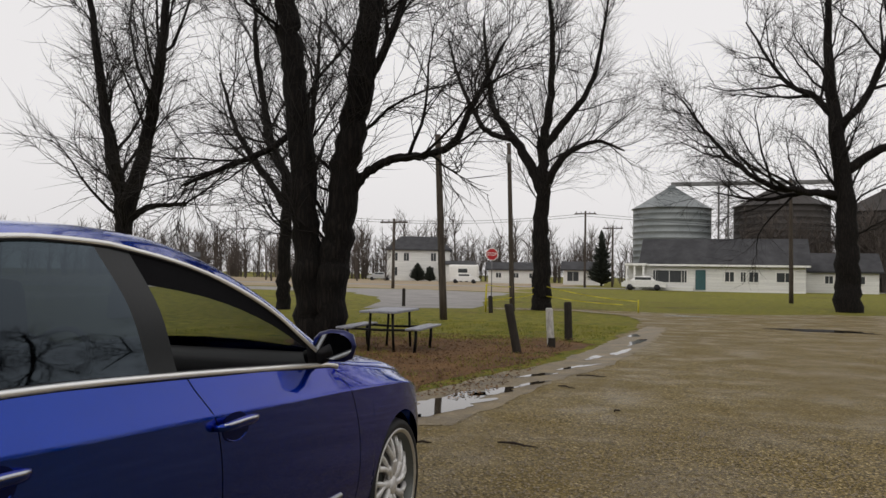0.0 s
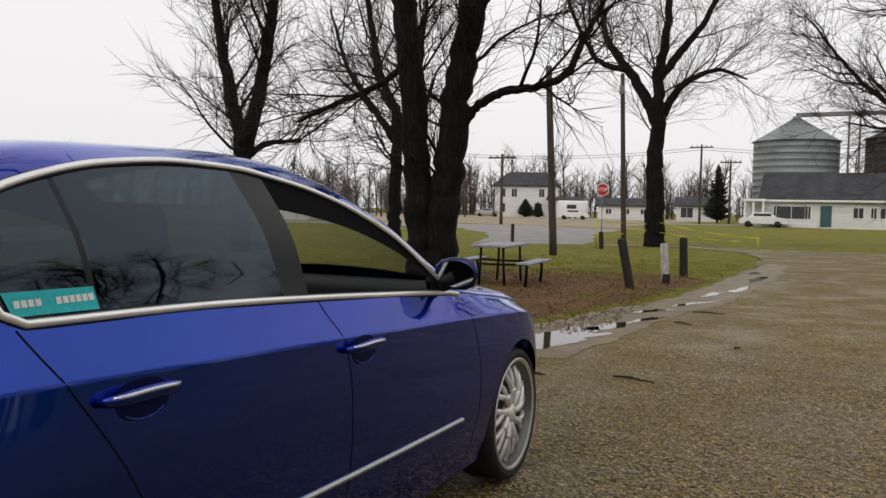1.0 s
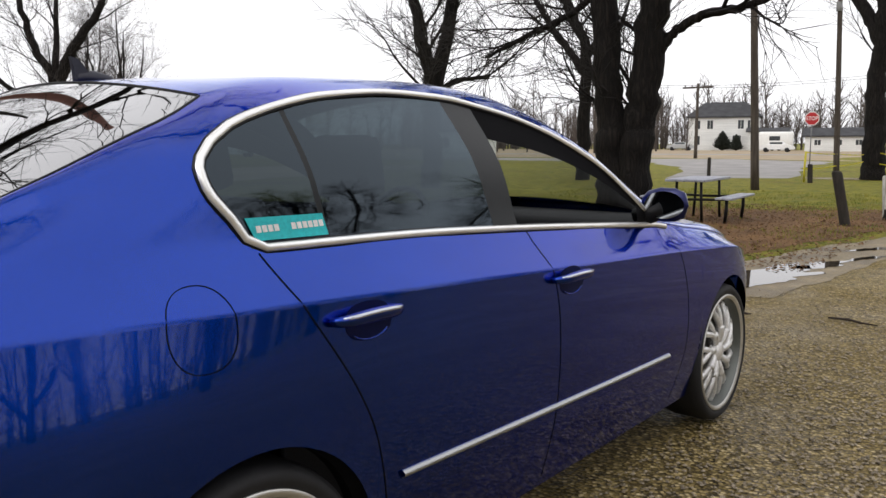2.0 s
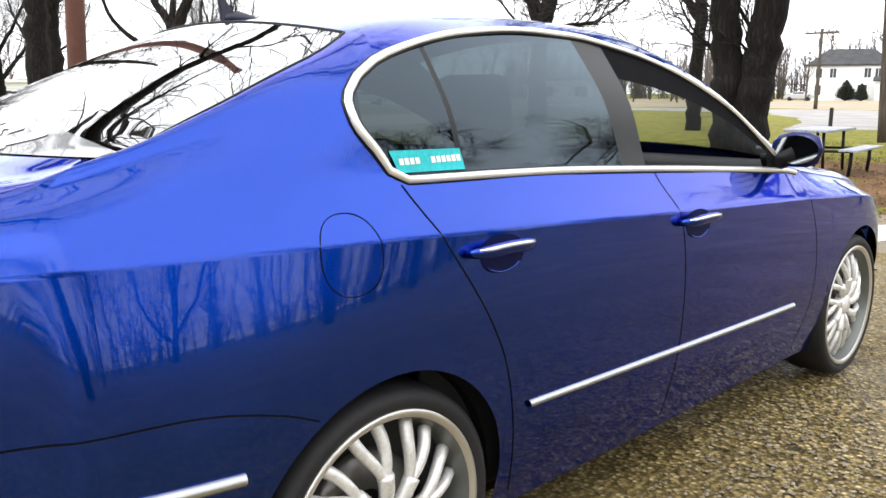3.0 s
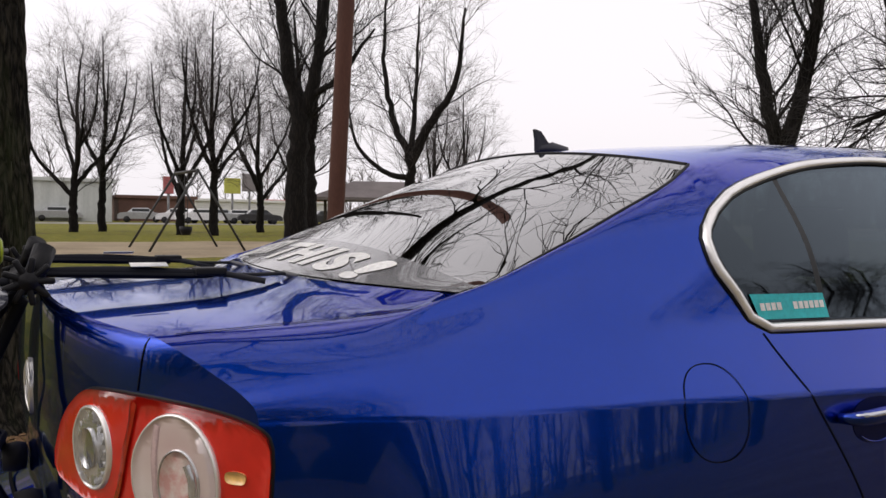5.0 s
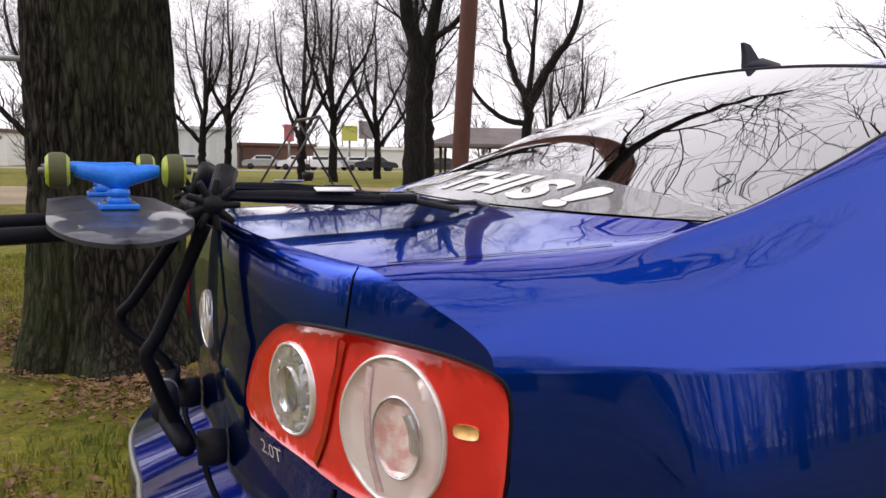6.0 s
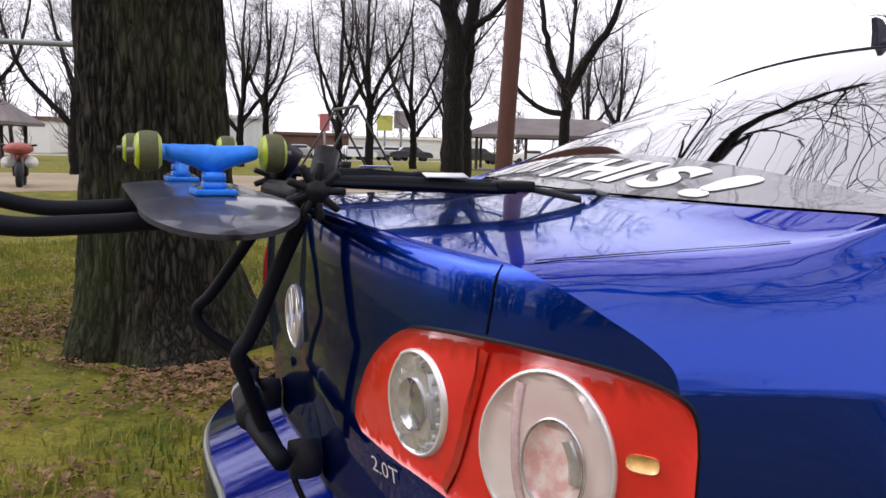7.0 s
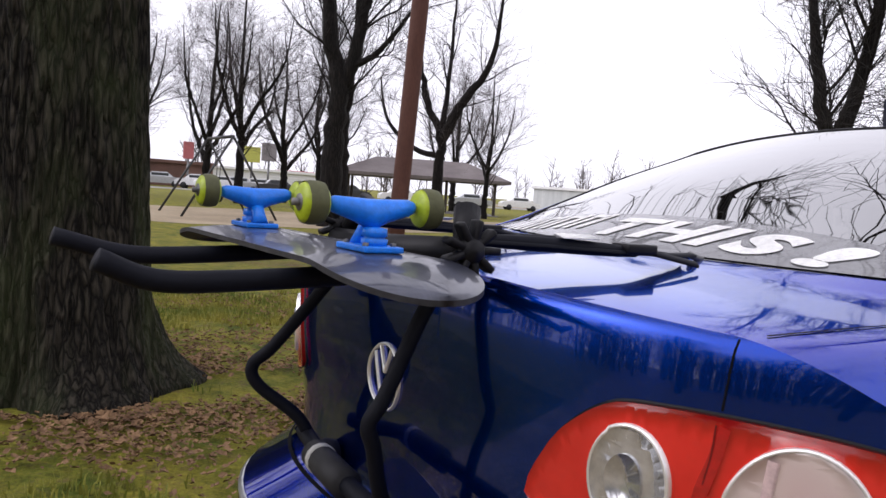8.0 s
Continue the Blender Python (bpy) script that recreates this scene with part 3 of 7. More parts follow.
# window surround, seams, handles and trim on both flanks
ARC_PTS = [(SECT[i, I_ARC], i) for i in range(len(stations)) if W_BACK <= stations[i] <= W_FRONT]
for side in (1, -1):
    flip = np.array([side, 1, 1])
    lo = [SECT[i, I_BELT] for i in range(len(stations)) if W_BACK <= stations[i] <= W_FRONT + 0.12][::-1]
    iw = stations.index(W_BACK)
    back = [SECT[iw, j] for j in range(I_BELT, I_ARC + 1)]
    hi = [p for p, _ in ARC_PTS]

    def hits(pts):
        out = []
        for p in pts:
            q, nr, _, _ = SKIN.find_nearest(Vector(p * flip))
            out.append((q, nr if nr.x * side > 0 else -nr))
        keep = [out[0]]
        for h in out[1:]:
            if (h[0] - keep[-1][0]).length > 0.018:
                keep.append(h)
        return keep
    round_path = settle(hits(lo[:-1]) + hits(back[:-1])[1:] + hits(hi)[1:], 6)
    part("window_surround", strip(round_path, 0.0185, 0.004, 0.006), CHROME, car, "bright chrome window surround")
    part("window_rubber", strip(round_path, 0.027, 0.001, 0.0025), BLACK, car)

    def seam(pts, w=0.0034, m=MATT, per=8):
        return strip([on_side(y, z, side) for y, z in line(pts, per)], w, 0.0012)
    part("door_seam", seam([(-1.262, 1.07), (-1.20, 0.957), (-1.13, 0.85), (-1.062, 0.74), (-1.006, 0.621), (-0.965, 0.45), (-0.94, 0.26)]), MATT, car)
    part("door_seam", seam([(-0.265, 1.03), (-0.20, 0.865), (-0.185, 0.65), (-0.19, 0.45), (-0.20, 0.24)]), MATT, car)
    part("door_seam", seam([(0.72, 0.965), (0.80, 0.80), (0.84, 0.6), (0.83, 0.4), (0.80, 0.24)]), MATT, car)
    part("bumper_seam", seam([(-2.235, 0.790), (-2.242, 0.735), (-2.236, 0.712), (-2.20, 0.714), (-2.157, 0.722), (-2.035, 0.7245), (-1.854, 0.722), (-1.747, 0.710), (-1.63, 0.679), (-1.552, 0.646)], 0.0032), MATT, car)
    if side > 0:
        ring = [on_side(y, z, side) for y, z in ellipse(-1.442, 0.95, 0.074, 0.08, 32, 2.3)]
        part("fuel_flap", strip(ring, 0.0019, 0.0012, closed=True), MATT, car, "round fuel flap outline")
    for y0, z0 in ((-1.03, 0.912), (-0.12, 0.880)):
        # flat patch on the skin; its dark colour paints the recess's shade
        part("pocket_shade", patch(ellipse(y0 + 0.012, z0 - 0.014, 0.074, 0.044, 28, 2.4), lambda a, b: on_side(a, b, side), 0.0012), POCKET_SHADE, car, "flat patch coloured dark as shade in the handle recess")
        part("pocket_lip", strip([on_side(y0 + 0.012 + 0.070 * math.sin(w), z0 - 0.014 - 0.042 * math.cos(w), side) for w in np.linspace(-0.9, 0.9, 12)], 0.006, 0.0016, 0.003), PAINT, car)
        nr = on_side(y0, z0, side)[1]
        H = []
        for s in np.linspace(-1, 1, 17):
            q, _ = on_side(y0 + s * 0.108, z0 + 0.006 * (1 - s * s), side)
            H.append(q + Vector((side, 0, 0)) * (0.034 * (1 - abs(s) ** 5) + 0.003))
        part("door_handle", tube(H, [0.008 + 0.0065 * (1 - abs(s) ** 4) for s in np.linspace(-1, 1, 17)], 12, flat=1.25), PAINT, car, "blue body-coloured door handle")
        # added bright strip imitating the sky's glint on the handle's upper face
        part("handle_glint", tube([q + Vector((side * 0.010, 0, 0.0085)) for q in H[1:-1]], [0.0022 + 0.0030 * (1 - abs(s) ** 4) for s in np.linspace(-0.9, 0.9, 15)], 8, flat=1.3), HANDLE_GLINT, car, "bright strip added as sky glint along the handle")
    part("sill_trim", strip([on_side(y, z, side) for y, z in line([(-0.915, 0.499), (-0.5, 0.487), (0.1, 0.472), (0.66, 0.460)], 10)], 0.020, 0.003, 0.009), STRIP, car, "long bright lower door strip")
    part("bumper_trim", strip([on_side(y, z, side) for y, z in line([(-2.06, 0.607), (-1.98, 0.602), (-1.88, 0.594), (-1.712, 0.580)], 8)], 0.025, 0.004, 0.010), STRIP, car, "bright bumper strip")
    part("bumper_groove", strip([on_side(y, z, side) for y, z in line([(-2.215, 0.603), (-2.16, 0.607), (-2.055, 0.606)], 5)], 0.014, 0.0012), MATT, car)
    # wing mirror
    mir = lathe([(-0.125, 0.0), (-0.118, 0.035), (-0.09, 0.062), (-0.03, 0.078), (0.04, 0.076), (0.085, 0.058), (0.105, 0.0)], 20, 'x')
    mir = [((x + 0.0) * side, y * 0.62 if y > 0 else y * 0.35, z * 1.02) for x, y, z in mir[0]], mir[1]
    mo = part("wing_mirror", moved(mir, Matrix.Translation((0.908 * side, 0.60, 1.060)) @ Matrix.Scale(0.82, 4)), PAINT_SHADED, car, "blue wing mirror with shade put into its colour")
    part("mirror_glass", moved(lathe([(0.0, 0.0), (0.0, 0.068)], 20, 'y'), Matrix.Translation((0.906 * side, 0.5755, 1.060)) @ Matrix.Diagonal((1.18, 1, 0.77, 1))), MIRROR, mo)
    part("mirror_foot", tube([(0.79 * side, 0.60, 1.0), (0.84 * side, 0.60, 1.015), (0.90 * side, 0.60, 1.04)], [0.035, 0.026, 0.03], 10, flat=1.4), BLACK, mo)
    part("mirror_triangle", patch([(0.50, 0.985), (0.67, 0.985), (0.50, 1.085)], lambda a, b: on_side(a, b, side), 0.002, 0.03), BLACK, car)


# wheel wells and wheels
def wheel(parent_car, x, y, side):
    wroot = new("wheel")
    wroot.parent = parent_car
    wroot.location = (x, y, WHEEL_Z)
    prof = [(-0.105, 0.262), (-0.115, 0.275), (-0.113, 0.300), (-0.10, 0.315), (-0.07, 0.322), (0.06, 0.322), (0.090, 0.316), (0.103, 0.303), (0.107, 0.288), (0.100, 0.274), (0.094, 0.262)]
    part("tyre", lathe([(a * side, r) for a, r in prof], 64), RUBBER, wroot, "low-profile black tyre")
    rim = [(-0.1, 0.24), (-0.1, 0.266), (0.03, 0.243), (0.078, 0.250), (0.090, 0.262), (0.098, 0.272), (0.104, 0.271), (0.104, 0.262), (0.097, 0.252)]
    part("rim", lathe([(a * side, r) for a, r in rim], 64), ALLOY, wroot, "polished deep-lipped alloy rim")
    part("barrel", lathe([(a * side, r) for a, r in ((0.097, 0.2515), (0.060, 0.240), (0.01, 0.228), (-0.06, 0.222), (-0.07, 0.06))], 64), BARREL, wroot, "dull grey inner barrel")

    def spoke(pts, wide):
        """A flat-faced bar with rounded shoulders along (along the axle, radius, angle) points."""
        P = catmull([(a * side, r * math.cos(w), r * math.sin(w)) for a, r, w in pts], 4)
        return tube([tuple(p) for p in P], [wide * (0.85 + 0.3 * k / (len(P) - 1)) for k in range(len(P))], 8)
    for k in range(9):
        w0 = 2 * math.pi * k / 9
        stem = spoke([(0.066, 0.035, w0), (0.078, 0.075, w0 + 0.05 * side), (0.080, 0.122, w0 + 0.14 * side)], 0.018)
        lead = spoke([(0.079, 0.105, w0 + 0.12 * side), (0.078, 0.150, w0 + 0.32 * side), (0.066, 0.195, w0 + 0.44 * side), (0.048, 0.236, w0 + 0.48 * side)], 0.0145)
        trail = spoke([(0.079, 0.105, w0 + 0.12 * side), (0.076, 0.150, w0 + 0.10 * side), (0.064, 0.195, w0 + 0.12 * side), (0.046, 0.236, w0 + 0.17 * side)], 0.0145)
        part("spoke", join(stem, lead, trail), SPOKE, wroot, "curved forked silver spoke")
    part("hub_cap", lathe([(0.05 * side, 0.052), (0.082 * side, 0.046), (0.092 * side, 0.034), (0.094 * side, 0.0)], 24), SPOKE, wroot)
    part("brake_disc", lathe([(0.0, 0.06), (0.012 * side, 0.062), (0.012 * side, 0.15), (-0.01 * side, 0.152)], 32), plain("brake_steel", (0.2, 0.19, 0.18), 0.4, 0.8), wroot)
    return wroot


for side in (1, -1):
    for a in AXLES:
        wheel(car, 0.785 * side, a, side)
        well = []
        for x in (0.850, 0.52):
            row = [(x * side, a + (ARCH_R - 0.004) * math.cos(w), WHEEL_Z + 0.01 + (ARCH_R - 0.004) * math.sin(w)) for w in np.linspace(0.0, math.pi, 28)]
            well.append(row)
        V = well[0] + well[1] + [(0.52 * side, a, WHEEL_Z)]
        n = 28
        F = [(i, i + 1, n + i + 1, n + i) for i in range(n - 1)] + [(n + i, n + i + 1, 2 * n) for i in range(n - 1)]
        part("wheel_well", (V, F), MATT, car)
part("underbody", box(-0.76, -2.1, 0.20, 0.76, 1.72, 0.235, 0.01), MATT, car)

# tail lamps
LAMP_RED, n_, l_, b_ = material("red_lamp_plastic", 0.08, 0, 1.0)
b_.inputs["Base Color"].default_value = (0.62, 0.012, 0.008, 1)
b_.inputs["Subsurface Weight"].default_value = 0.0
v_ = coords(n_, l_, (1, 1, 1))
l_.new(mix(n_, l_, noise_tex(n_, l_, v_, 14, 3), (0.50, 0.008, 0.006), (0.78, 0.03, 0.018)), b_.inputs["Base Color"])
LAMP_SHADE = plain("deep_red_shading", (0.40, 0.008, 0.006), 0.15, 0.0, 0.8)
LAMP_DARK = plain("dark_red_joint", (0.16, 0.004, 0.004), 0.3)
LENS, n_, l_, b_ = material("pale_lamp_lens", 0.12, 0.35, 1.0)
v_ = coords(n_, l_, (1, 1, 1))
l_.new(mix(n_, l_, ramp(n_, l_, noise_tex(n_, l_, v_, 7, 2), [(0.3, (0, 0, 0)), (0.7, (1, 1, 1))]), (0.72, 0.55, 0.53), (0.88, 0.80, 0.78)), b_.inputs["Base Color"])
CLEARLENS, n_, l_, b_ = material("reversing_lens", 0.1, 0.7, 1.0)
v_ = coords(n_, l_, (1, 1, 1))
l_.new(mix(n_, l_, noise_tex(n_, l_, v_, 60, 3), (0.35, 0.36, 0.37), (0.9, 0.9, 0.9)), b_.inputs["Base Color"])
LENS_BAND = plain("dull_pink_band", (0.60, 0.44, 0.43), 0.2, 0.0, 0.8)
AMBER = plain("amber_reflector", (1.0, 0.60, 0.20), 0.2, 0, 1.0)
PINKLENS, n_, l_, b_ = material("pink_lamp_core", 0.16, 0.3, 0.6)
v_ = coords(n_, l_, (1, 1, 1))
l_.new(mix(n_, l_, ramp(n_, l_, noise_tex(n_, l_, v_, 34, 3), [(0.38, (0, 0, 0)), (0.62, (1, 1, 1))]), (0.80, 0.46, 0.43), (0.95, 0.88, 0.85)), b_.inputs["Base Color"])
LAMP_RED.node_tree.nodes["Principled BSDF"].inputs["Coat Roughness"].default_value = 0.14



def on_corner(a, z, side=1):
    """Round the rear corner: a runs outwards from the middle line, past 0.5 it turns with the corner."""
    if a <= 0.5:
        return on_rear(a * side, z)
    w = (a - 0.5) / 0.36
    d = Vector((math.sin(w) * side, -math.cos(w), 0))
    o = Vector((0.5 * side, -2.0, z))
    return cast(o + d * 1.2, -d, 0.83)[0], d


for side in (1, -1):
    fn = lambda a, b: on_corner(a, b, side)
    out = [tuple(p) for p in catmull([(0.384, 0.858), (0.398, 0.897), (0.436, 0.955), (0.485, 0.995), (0.535, 1.006), (0.638, 1.008), (0.745, 1.002), (0.814, 0.990), (0.841, 0.975), (0.85, 0.955)], 5)]
    out += [tuple(p) for p in catmull([(0.852, 0.93), (0.85, 0.87), (0.842, 0.826), (0.826, 0.810), (0.768, 0.797), (0.68, 0.788), (0.607, 0.796), (0.535, 0.817), (0.47, 0.830), (0.400, 0.842)], 4)]
    lamp = part("tail_lamp", patch(out, fn, 0.010, 0.016, 0.016, ease=5), LAMP_RED, car, "red wraparound tail lamp")
    part("gasket", strip([fn(a, b) for a, b in out], 0.007, 0.0015, 0.0015, True), BLACK, lamp, "thin black rubber gasket")
    # soft shading between the two lenses, painted as a deeper red strip
    part("lamp_shading", strip([fn(a, b) for a, b in line([(0.612, 0.999), (0.602, 0.95), (0.580, 0.87), (0.556, 0.822)], 6)], 0.017, 0.0108), LAMP_SHADE, lamp, "darker red strip painted as shading between the lenses")
    big = part("round_lens", patch(ellipse(0.694, 0.895, 0.076, 0.094, 40), fn, 0.015, 0.016, 0.008), LENS, lamp, "large pale round lens")
    part("lens_ring", strip([(p + nr * 0.010, nr) for p, nr in (fn(a, b) for a, b in ellipse(0.694, 0.895, 0.078, 0.096, 48))], 0.006, 0.003, 0.003, True), CHROME, big)
    part("lens_core", patch(ellipse(0.706, 0.892, 0.034, 0.050, 30), fn, 0.017, 0.02, 0.005), PINKLENS, big, "paler inner reflector")
    part("lens_core_ring", strip([(p + nr * 0.0135, nr) for p, nr in (fn(a, b) for a, b in ellipse(0.706, 0.892, 0.036, 0.052, 36))], 0.0032, 0.003, 0.002, True), CLEARLENS, big)
    part("lens_band", strip([fn(a, b) for a, b in line([(0.664, 0.975), (0.660, 0.93), (0.662, 0.87), (0.676, 0.815)], 6)], 0.013, 0.0156, 0.0005), LENS_BAND, big, "dull pink band down the lens")
    part("lens_fin", strip([fn(a, b) for a, b in line([(0.722, 0.925), (0.730, 0.905), (0.732, 0.880)], 5)], 0.012, 0.019, 0.003), CLEARLENS, big)
    rev = part("reversing_lens", patch(ellipse(0.520, 0.915, 0.043, 0.062, 40), fn, 0.015, 0.016, 0.008), CLEARLENS, lamp, "clear round reversing lens")
    part("lens_ring", strip([(p + nr * 0.010, nr) for p, nr in (fn(a, b) for a, b in ellipse(0.520, 0.915, 0.044, 0.063, 40))], 0.006, 0.003, 0.003, True), CHROME, rev)
    part("lens_core", patch(ellipse(0.522, 0.915, 0.019, 0.032, 24), fn, 0.019, 0.02, 0.006), CLEARLENS, rev)
    for k in range(18):
        w = 2 * math.pi * k / 18
        p, nr = fn(0.520 + 0.033 * math.cos(w), 0.915 + 0.050 * math.sin(w))
        part("lens_facet", lathe([(0, 0.0065), (0.003, 0.005), (0.004, 0.0)], 6, 'y', tuple(p + nr * 0.013))[0:2], CHROME, rev)
    part("amber_marker", patch(ellipse(0.800, 0.915, 0.017, 0.009, 16, 3), fn, 0.0125, 0.02, 0.004), AMBER, lamp)
    part("boot_joint", strip([fn(a, b) for a, b in line([(0.608, 1.092), (0.606, 1.05), (0.604, 1.014)], 4)], 0.0028, 0.0012), MATT, car)
    part("lamp_joint", strip([fn(a, b) for a, b in line([(0.604, 1.000), (0.600, 0.95), (0.578, 0.85), (0.560, 0.815)], 6)], 0.0022, 0.0105), LAMP_DARK, lamp)
    part("boot_joint", strip([fn(a, b) for a, b in line([(0.575, 0.785), (0.55, 0.72), (0.51, 0.66)], 4)], 0.008, 0.0014), MATT, car)
    part("boot_seam", strip([on_top(x * side, y) for x, y in line([(0.606, -2.288), (0.618, -2.1), (0.640, -1.97)], 8)], 0.004, 0.0012), MATT, car)
part("bumper_seam", strip([on_rear(x, 0.655) for x in np.linspace(-0.74, 0.74, 30)], 0.008, 0.0012), MATT, car)
part("bumper_trim", strip([on_rear(x, 0.60) for x in np.linspace(-0.70, 0.66, 30)], 0.016, 0.003, 0.006), STRIP, car, "bright bumper strip")

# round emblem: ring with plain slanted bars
emb = part("emblem", strip([on_rear(a, b) for a, b in ellipse(0.0, 0.915, 0.055, 0.055, 36)], 0.0062, 0.003, 0.003, True), CHROME, car, "chrome ring emblem")
for pts in ([(-0.036, 0.952), (-0.012, 0.870)], [(0.036, 0.952), (0.012, 0.870)], [(-0.012, 0.870), (0.0, 0.905)], [(0.012, 0.870), (0.0, 0.905)], [(-0.02, 0.966), (0.0, 0.922)], [(0.02, 0.966), (0.0, 0.922)]):
    part("emblem_bar", strip([on_rear(a, b) for a, b in pts], 0.0062, 0.003, 0.003), CHROME, emb)


def letters(name, text, size, mat, parent, place, label="", bold=0.0):
    """Raised lettering from the built-in font, laid on the skin by place(a, b)."""
    cu = bpy.data.curves.new(name, 'FONT')
    cu.body, cu.size, cu.align_x, cu.offset = text, size, 'CENTER', bold
    tmp = bpy.data.objects.new(name, cu)
    me = tmp.to_mesh()
    bm = bmesh.new()
    bm.from_mesh(me)
    tmp.to_mesh_clear()
    bpy.data.objects.remove(tmp)
    bmesh.ops.triangulate(bm, faces=bm.faces[:])
    for _ in range(2):
        bmesh.ops.subdivide_edges(bm, edges=[e for e in bm.edges if e.calc_length() > size * 0.25], cuts=1)
        bmesh.ops.triangulate(bm, faces=bm.faces[:])
    for v in bm.verts:
        p, nr = place(v.co.x, v.co.y)
        v.co = p + nr * 0.004
    return part(name, bm, mat, parent, label, smooth=False)


letters("badge", "2.0T", 0.030, CHROME, car, lambda a, b: on_rear(0.437 + a * 1.15, 0.790 + b), "chrome engine badge reading 2.0T")
WHITE = plain("white_vinyl", (0.82, 0.82, 0.80), 0.5)
BAND = plain("grey_band", (0.12, 0.12, 0.125), 0.25, 0.0, 1.0)


V_, F_ = [], []
for i in range(41):
    x = -0.678 + 1.356 * i / 40
    for c in range(6):
        q = 1 - (x / 0.685) ** 2
        y0, y1 = -1.838 - 0.132 * q, -1.806 - 0.010 * q
        p, nr = on_top(x, y0 + (y1 - y0) * c / 5)
        V_.append(p + Vector((0, -0.3, 0.95)) * 0.0022)
        if i and c:
            k = i * 6 + c
            F_.append((k, k - 1, k - 7, k - 6))
part("window_band", (V_, F_), BAND, rear_glass, "grey band along the foot of the glass")
for txt, x0, wd in (("T", -0.125, 1.75), ("H", 0.022, 1.75), ("I", 0.128, 1.75), ("S", 0.230, 1.75), ("!", 0.362, 2.3)):
    letters("letter", txt, 0.115, WHITE, rear_glass, lambda a, b, x0=x0, wd=wd: on_top(x0 + a * wd + b * 0.62, -1.912 - 0.028 * (1 - (x0 / 0.62) ** 2) + 0.012 + b * 1.0), "white slanted window letter", 0.006)
for k, (x0, w0) in enumerate(((-0.54, 0.05), (-0.465, 0.06), (-0.385, 0.07), (-0.295, 0.065))):
    for s in (0, 1):
        o = [(x0 + w0 * s * 0.75 + b * 0.5 - w0 * 0.17, -1.905 + b) for b in (0, 0.082)] + [(x0 + w0 * s * 0.75 + b * 0.5 + w0 * 0.17, -1.905 + b) for b in (0.082, 0)]
        part("letter_bar", patch(o, on_top, 0.004, 0.05), WHITE, rear_glass)
    o = [(x0 + 0.03, -1.845), (x0 + w0 * 0.75 + 0.03, -1.845), (x0 + w0 * 0.75 + 0.036, -1.832), (x0 + 0.036, -1.832)]
    part("letter_bar", patch(o, on_top, 0.005, 0.05), WHITE, rear_glass)
TEAL = plain("teal_sticker", (0.005, 0.48, 0.52), 0.4)
for_y = lambda a, b: on_side(a, b, 1)
sticker = part("window_sticker", patch([(-1.262, 1.094), (-1.060, 1.090), (-1.066, 1.138), (-1.280, 1.142)], for_y, 0.003, 0.03), TEAL, car, "teal sticker with a row of white lettering bars")
for k in range(12):
    a0 = -1.256 + k * 0.0158
    if k not in (4, 5):
        part("letter_bar", patch([(a0, 1.110), (a0 + 0.0125, 1.110), (a0 + 0.0115, 1.124), (a0 - 0.001, 1.124)], for_y, 0.0045, 0.03), WHITE, sticker)

# rubber seals round the rear glass
k_ = stations.index(-1.28)
part("glass_seal", strip([on_top(x, SECT[k_, -1][1] * (1 - (x / 0.59) ** 2) + SECT[k_, I_EDGE][1] * (x / 0.59) ** 2) for x in np.linspace(-0.585, 0.585, 36)], 0.0065, 0.0022, 0.0012), BLACK, car, "thin black seal above the rear glass")
for side in (1, -1):
    edge_ = [(SECT[i, I_EDGE][0] * side, SECT[i, I_EDGE][1]) for i in range(len(stations)) if -1.93 <= stations[i] <= -1.28]
    part("glass_seal", strip([on_top(x, y) for x, y in edge_], 0.006, 0.0018, 0.001), BLACK, car, "thin black seal beside the rear glass")

# antenna fin on the roof
FIN = plain("dark_fin", (0.020, 0.021, 0.035), 0.4)
fin_geo = join(lathe([(0, 0.0), (0.0, 0.034), (0.012, 0.030), (0.020, 0.0)], 20, 'z'))
fin_geo = [(x * 0.8, y * 1.75 + 0.01, z * 1.6) for x, y, z in fin_geo[0]], fin_geo[1]
p_, nr_ = on_top(0, -1.16)
fin = part("antenna_base", moved(fin_geo, Matrix.Translation((0, -1.16, p_.z - 0.004))), FIN, car, "small dark roof antenna fin")
blade = [(-1.115, 0.0), (-1.165, 0.018), (-1.195, 0.055), (-1.215, 0.060), (-1.208, 0.03), (-1.205, 0.0)]
V_ = [(sx * 0.011 * (1 - 7 * z), y, p_.z + z) for sx in (-1, 1) for y, z in blade]
F_ = [tuple(range(6)), tuple(range(11, 5, -1))] + [(i, (i + 1) % 6, 6 + (i + 1) % 6, 6 + i) for i in range(6)]
part("antenna_blade", (V_, F_), FIN, fin, smooth=False)

# cabin
part("cabin_floor", box(-0.78, -1.9, 0.24, 0.78, 1.3, 0.30, 0.01), CABIN, car)
part("dashboard", box(-0.72, 0.62, 0.55, 0.72, 1.12, 0.98, 0.06), CABIN, car)
part("parcel_shelf", box(-0.66, -1.95, 0.98, 0.66, -1.35, 1.04, 0.02), CABIN, car)
for sx in (0.37, -0.37):
    seat = part("front_seat", box(sx - 0.25, -0.35, 0.36, sx + 0.25, 0.20, 0.58, 0.06), CABIN, car)
    part("seat_back", moved(box(-0.24, -0.09, 0, 0.24, 0.06, 0.62, 0.06), Matrix.Translation((sx, -0.36, 0.50)) @ Matrix.Rotation(radians(14), 4, 'X')), CABIN, seat)
    part("head_rest", moved(box(-0.13, -0.05, 0, 0.13, 0.05, 0.19, 0.04), Matrix.Translation((sx, -0.55, 1.13)) @ Matrix.Rotation(radians(10), 4, 'X')), CABIN, seat)
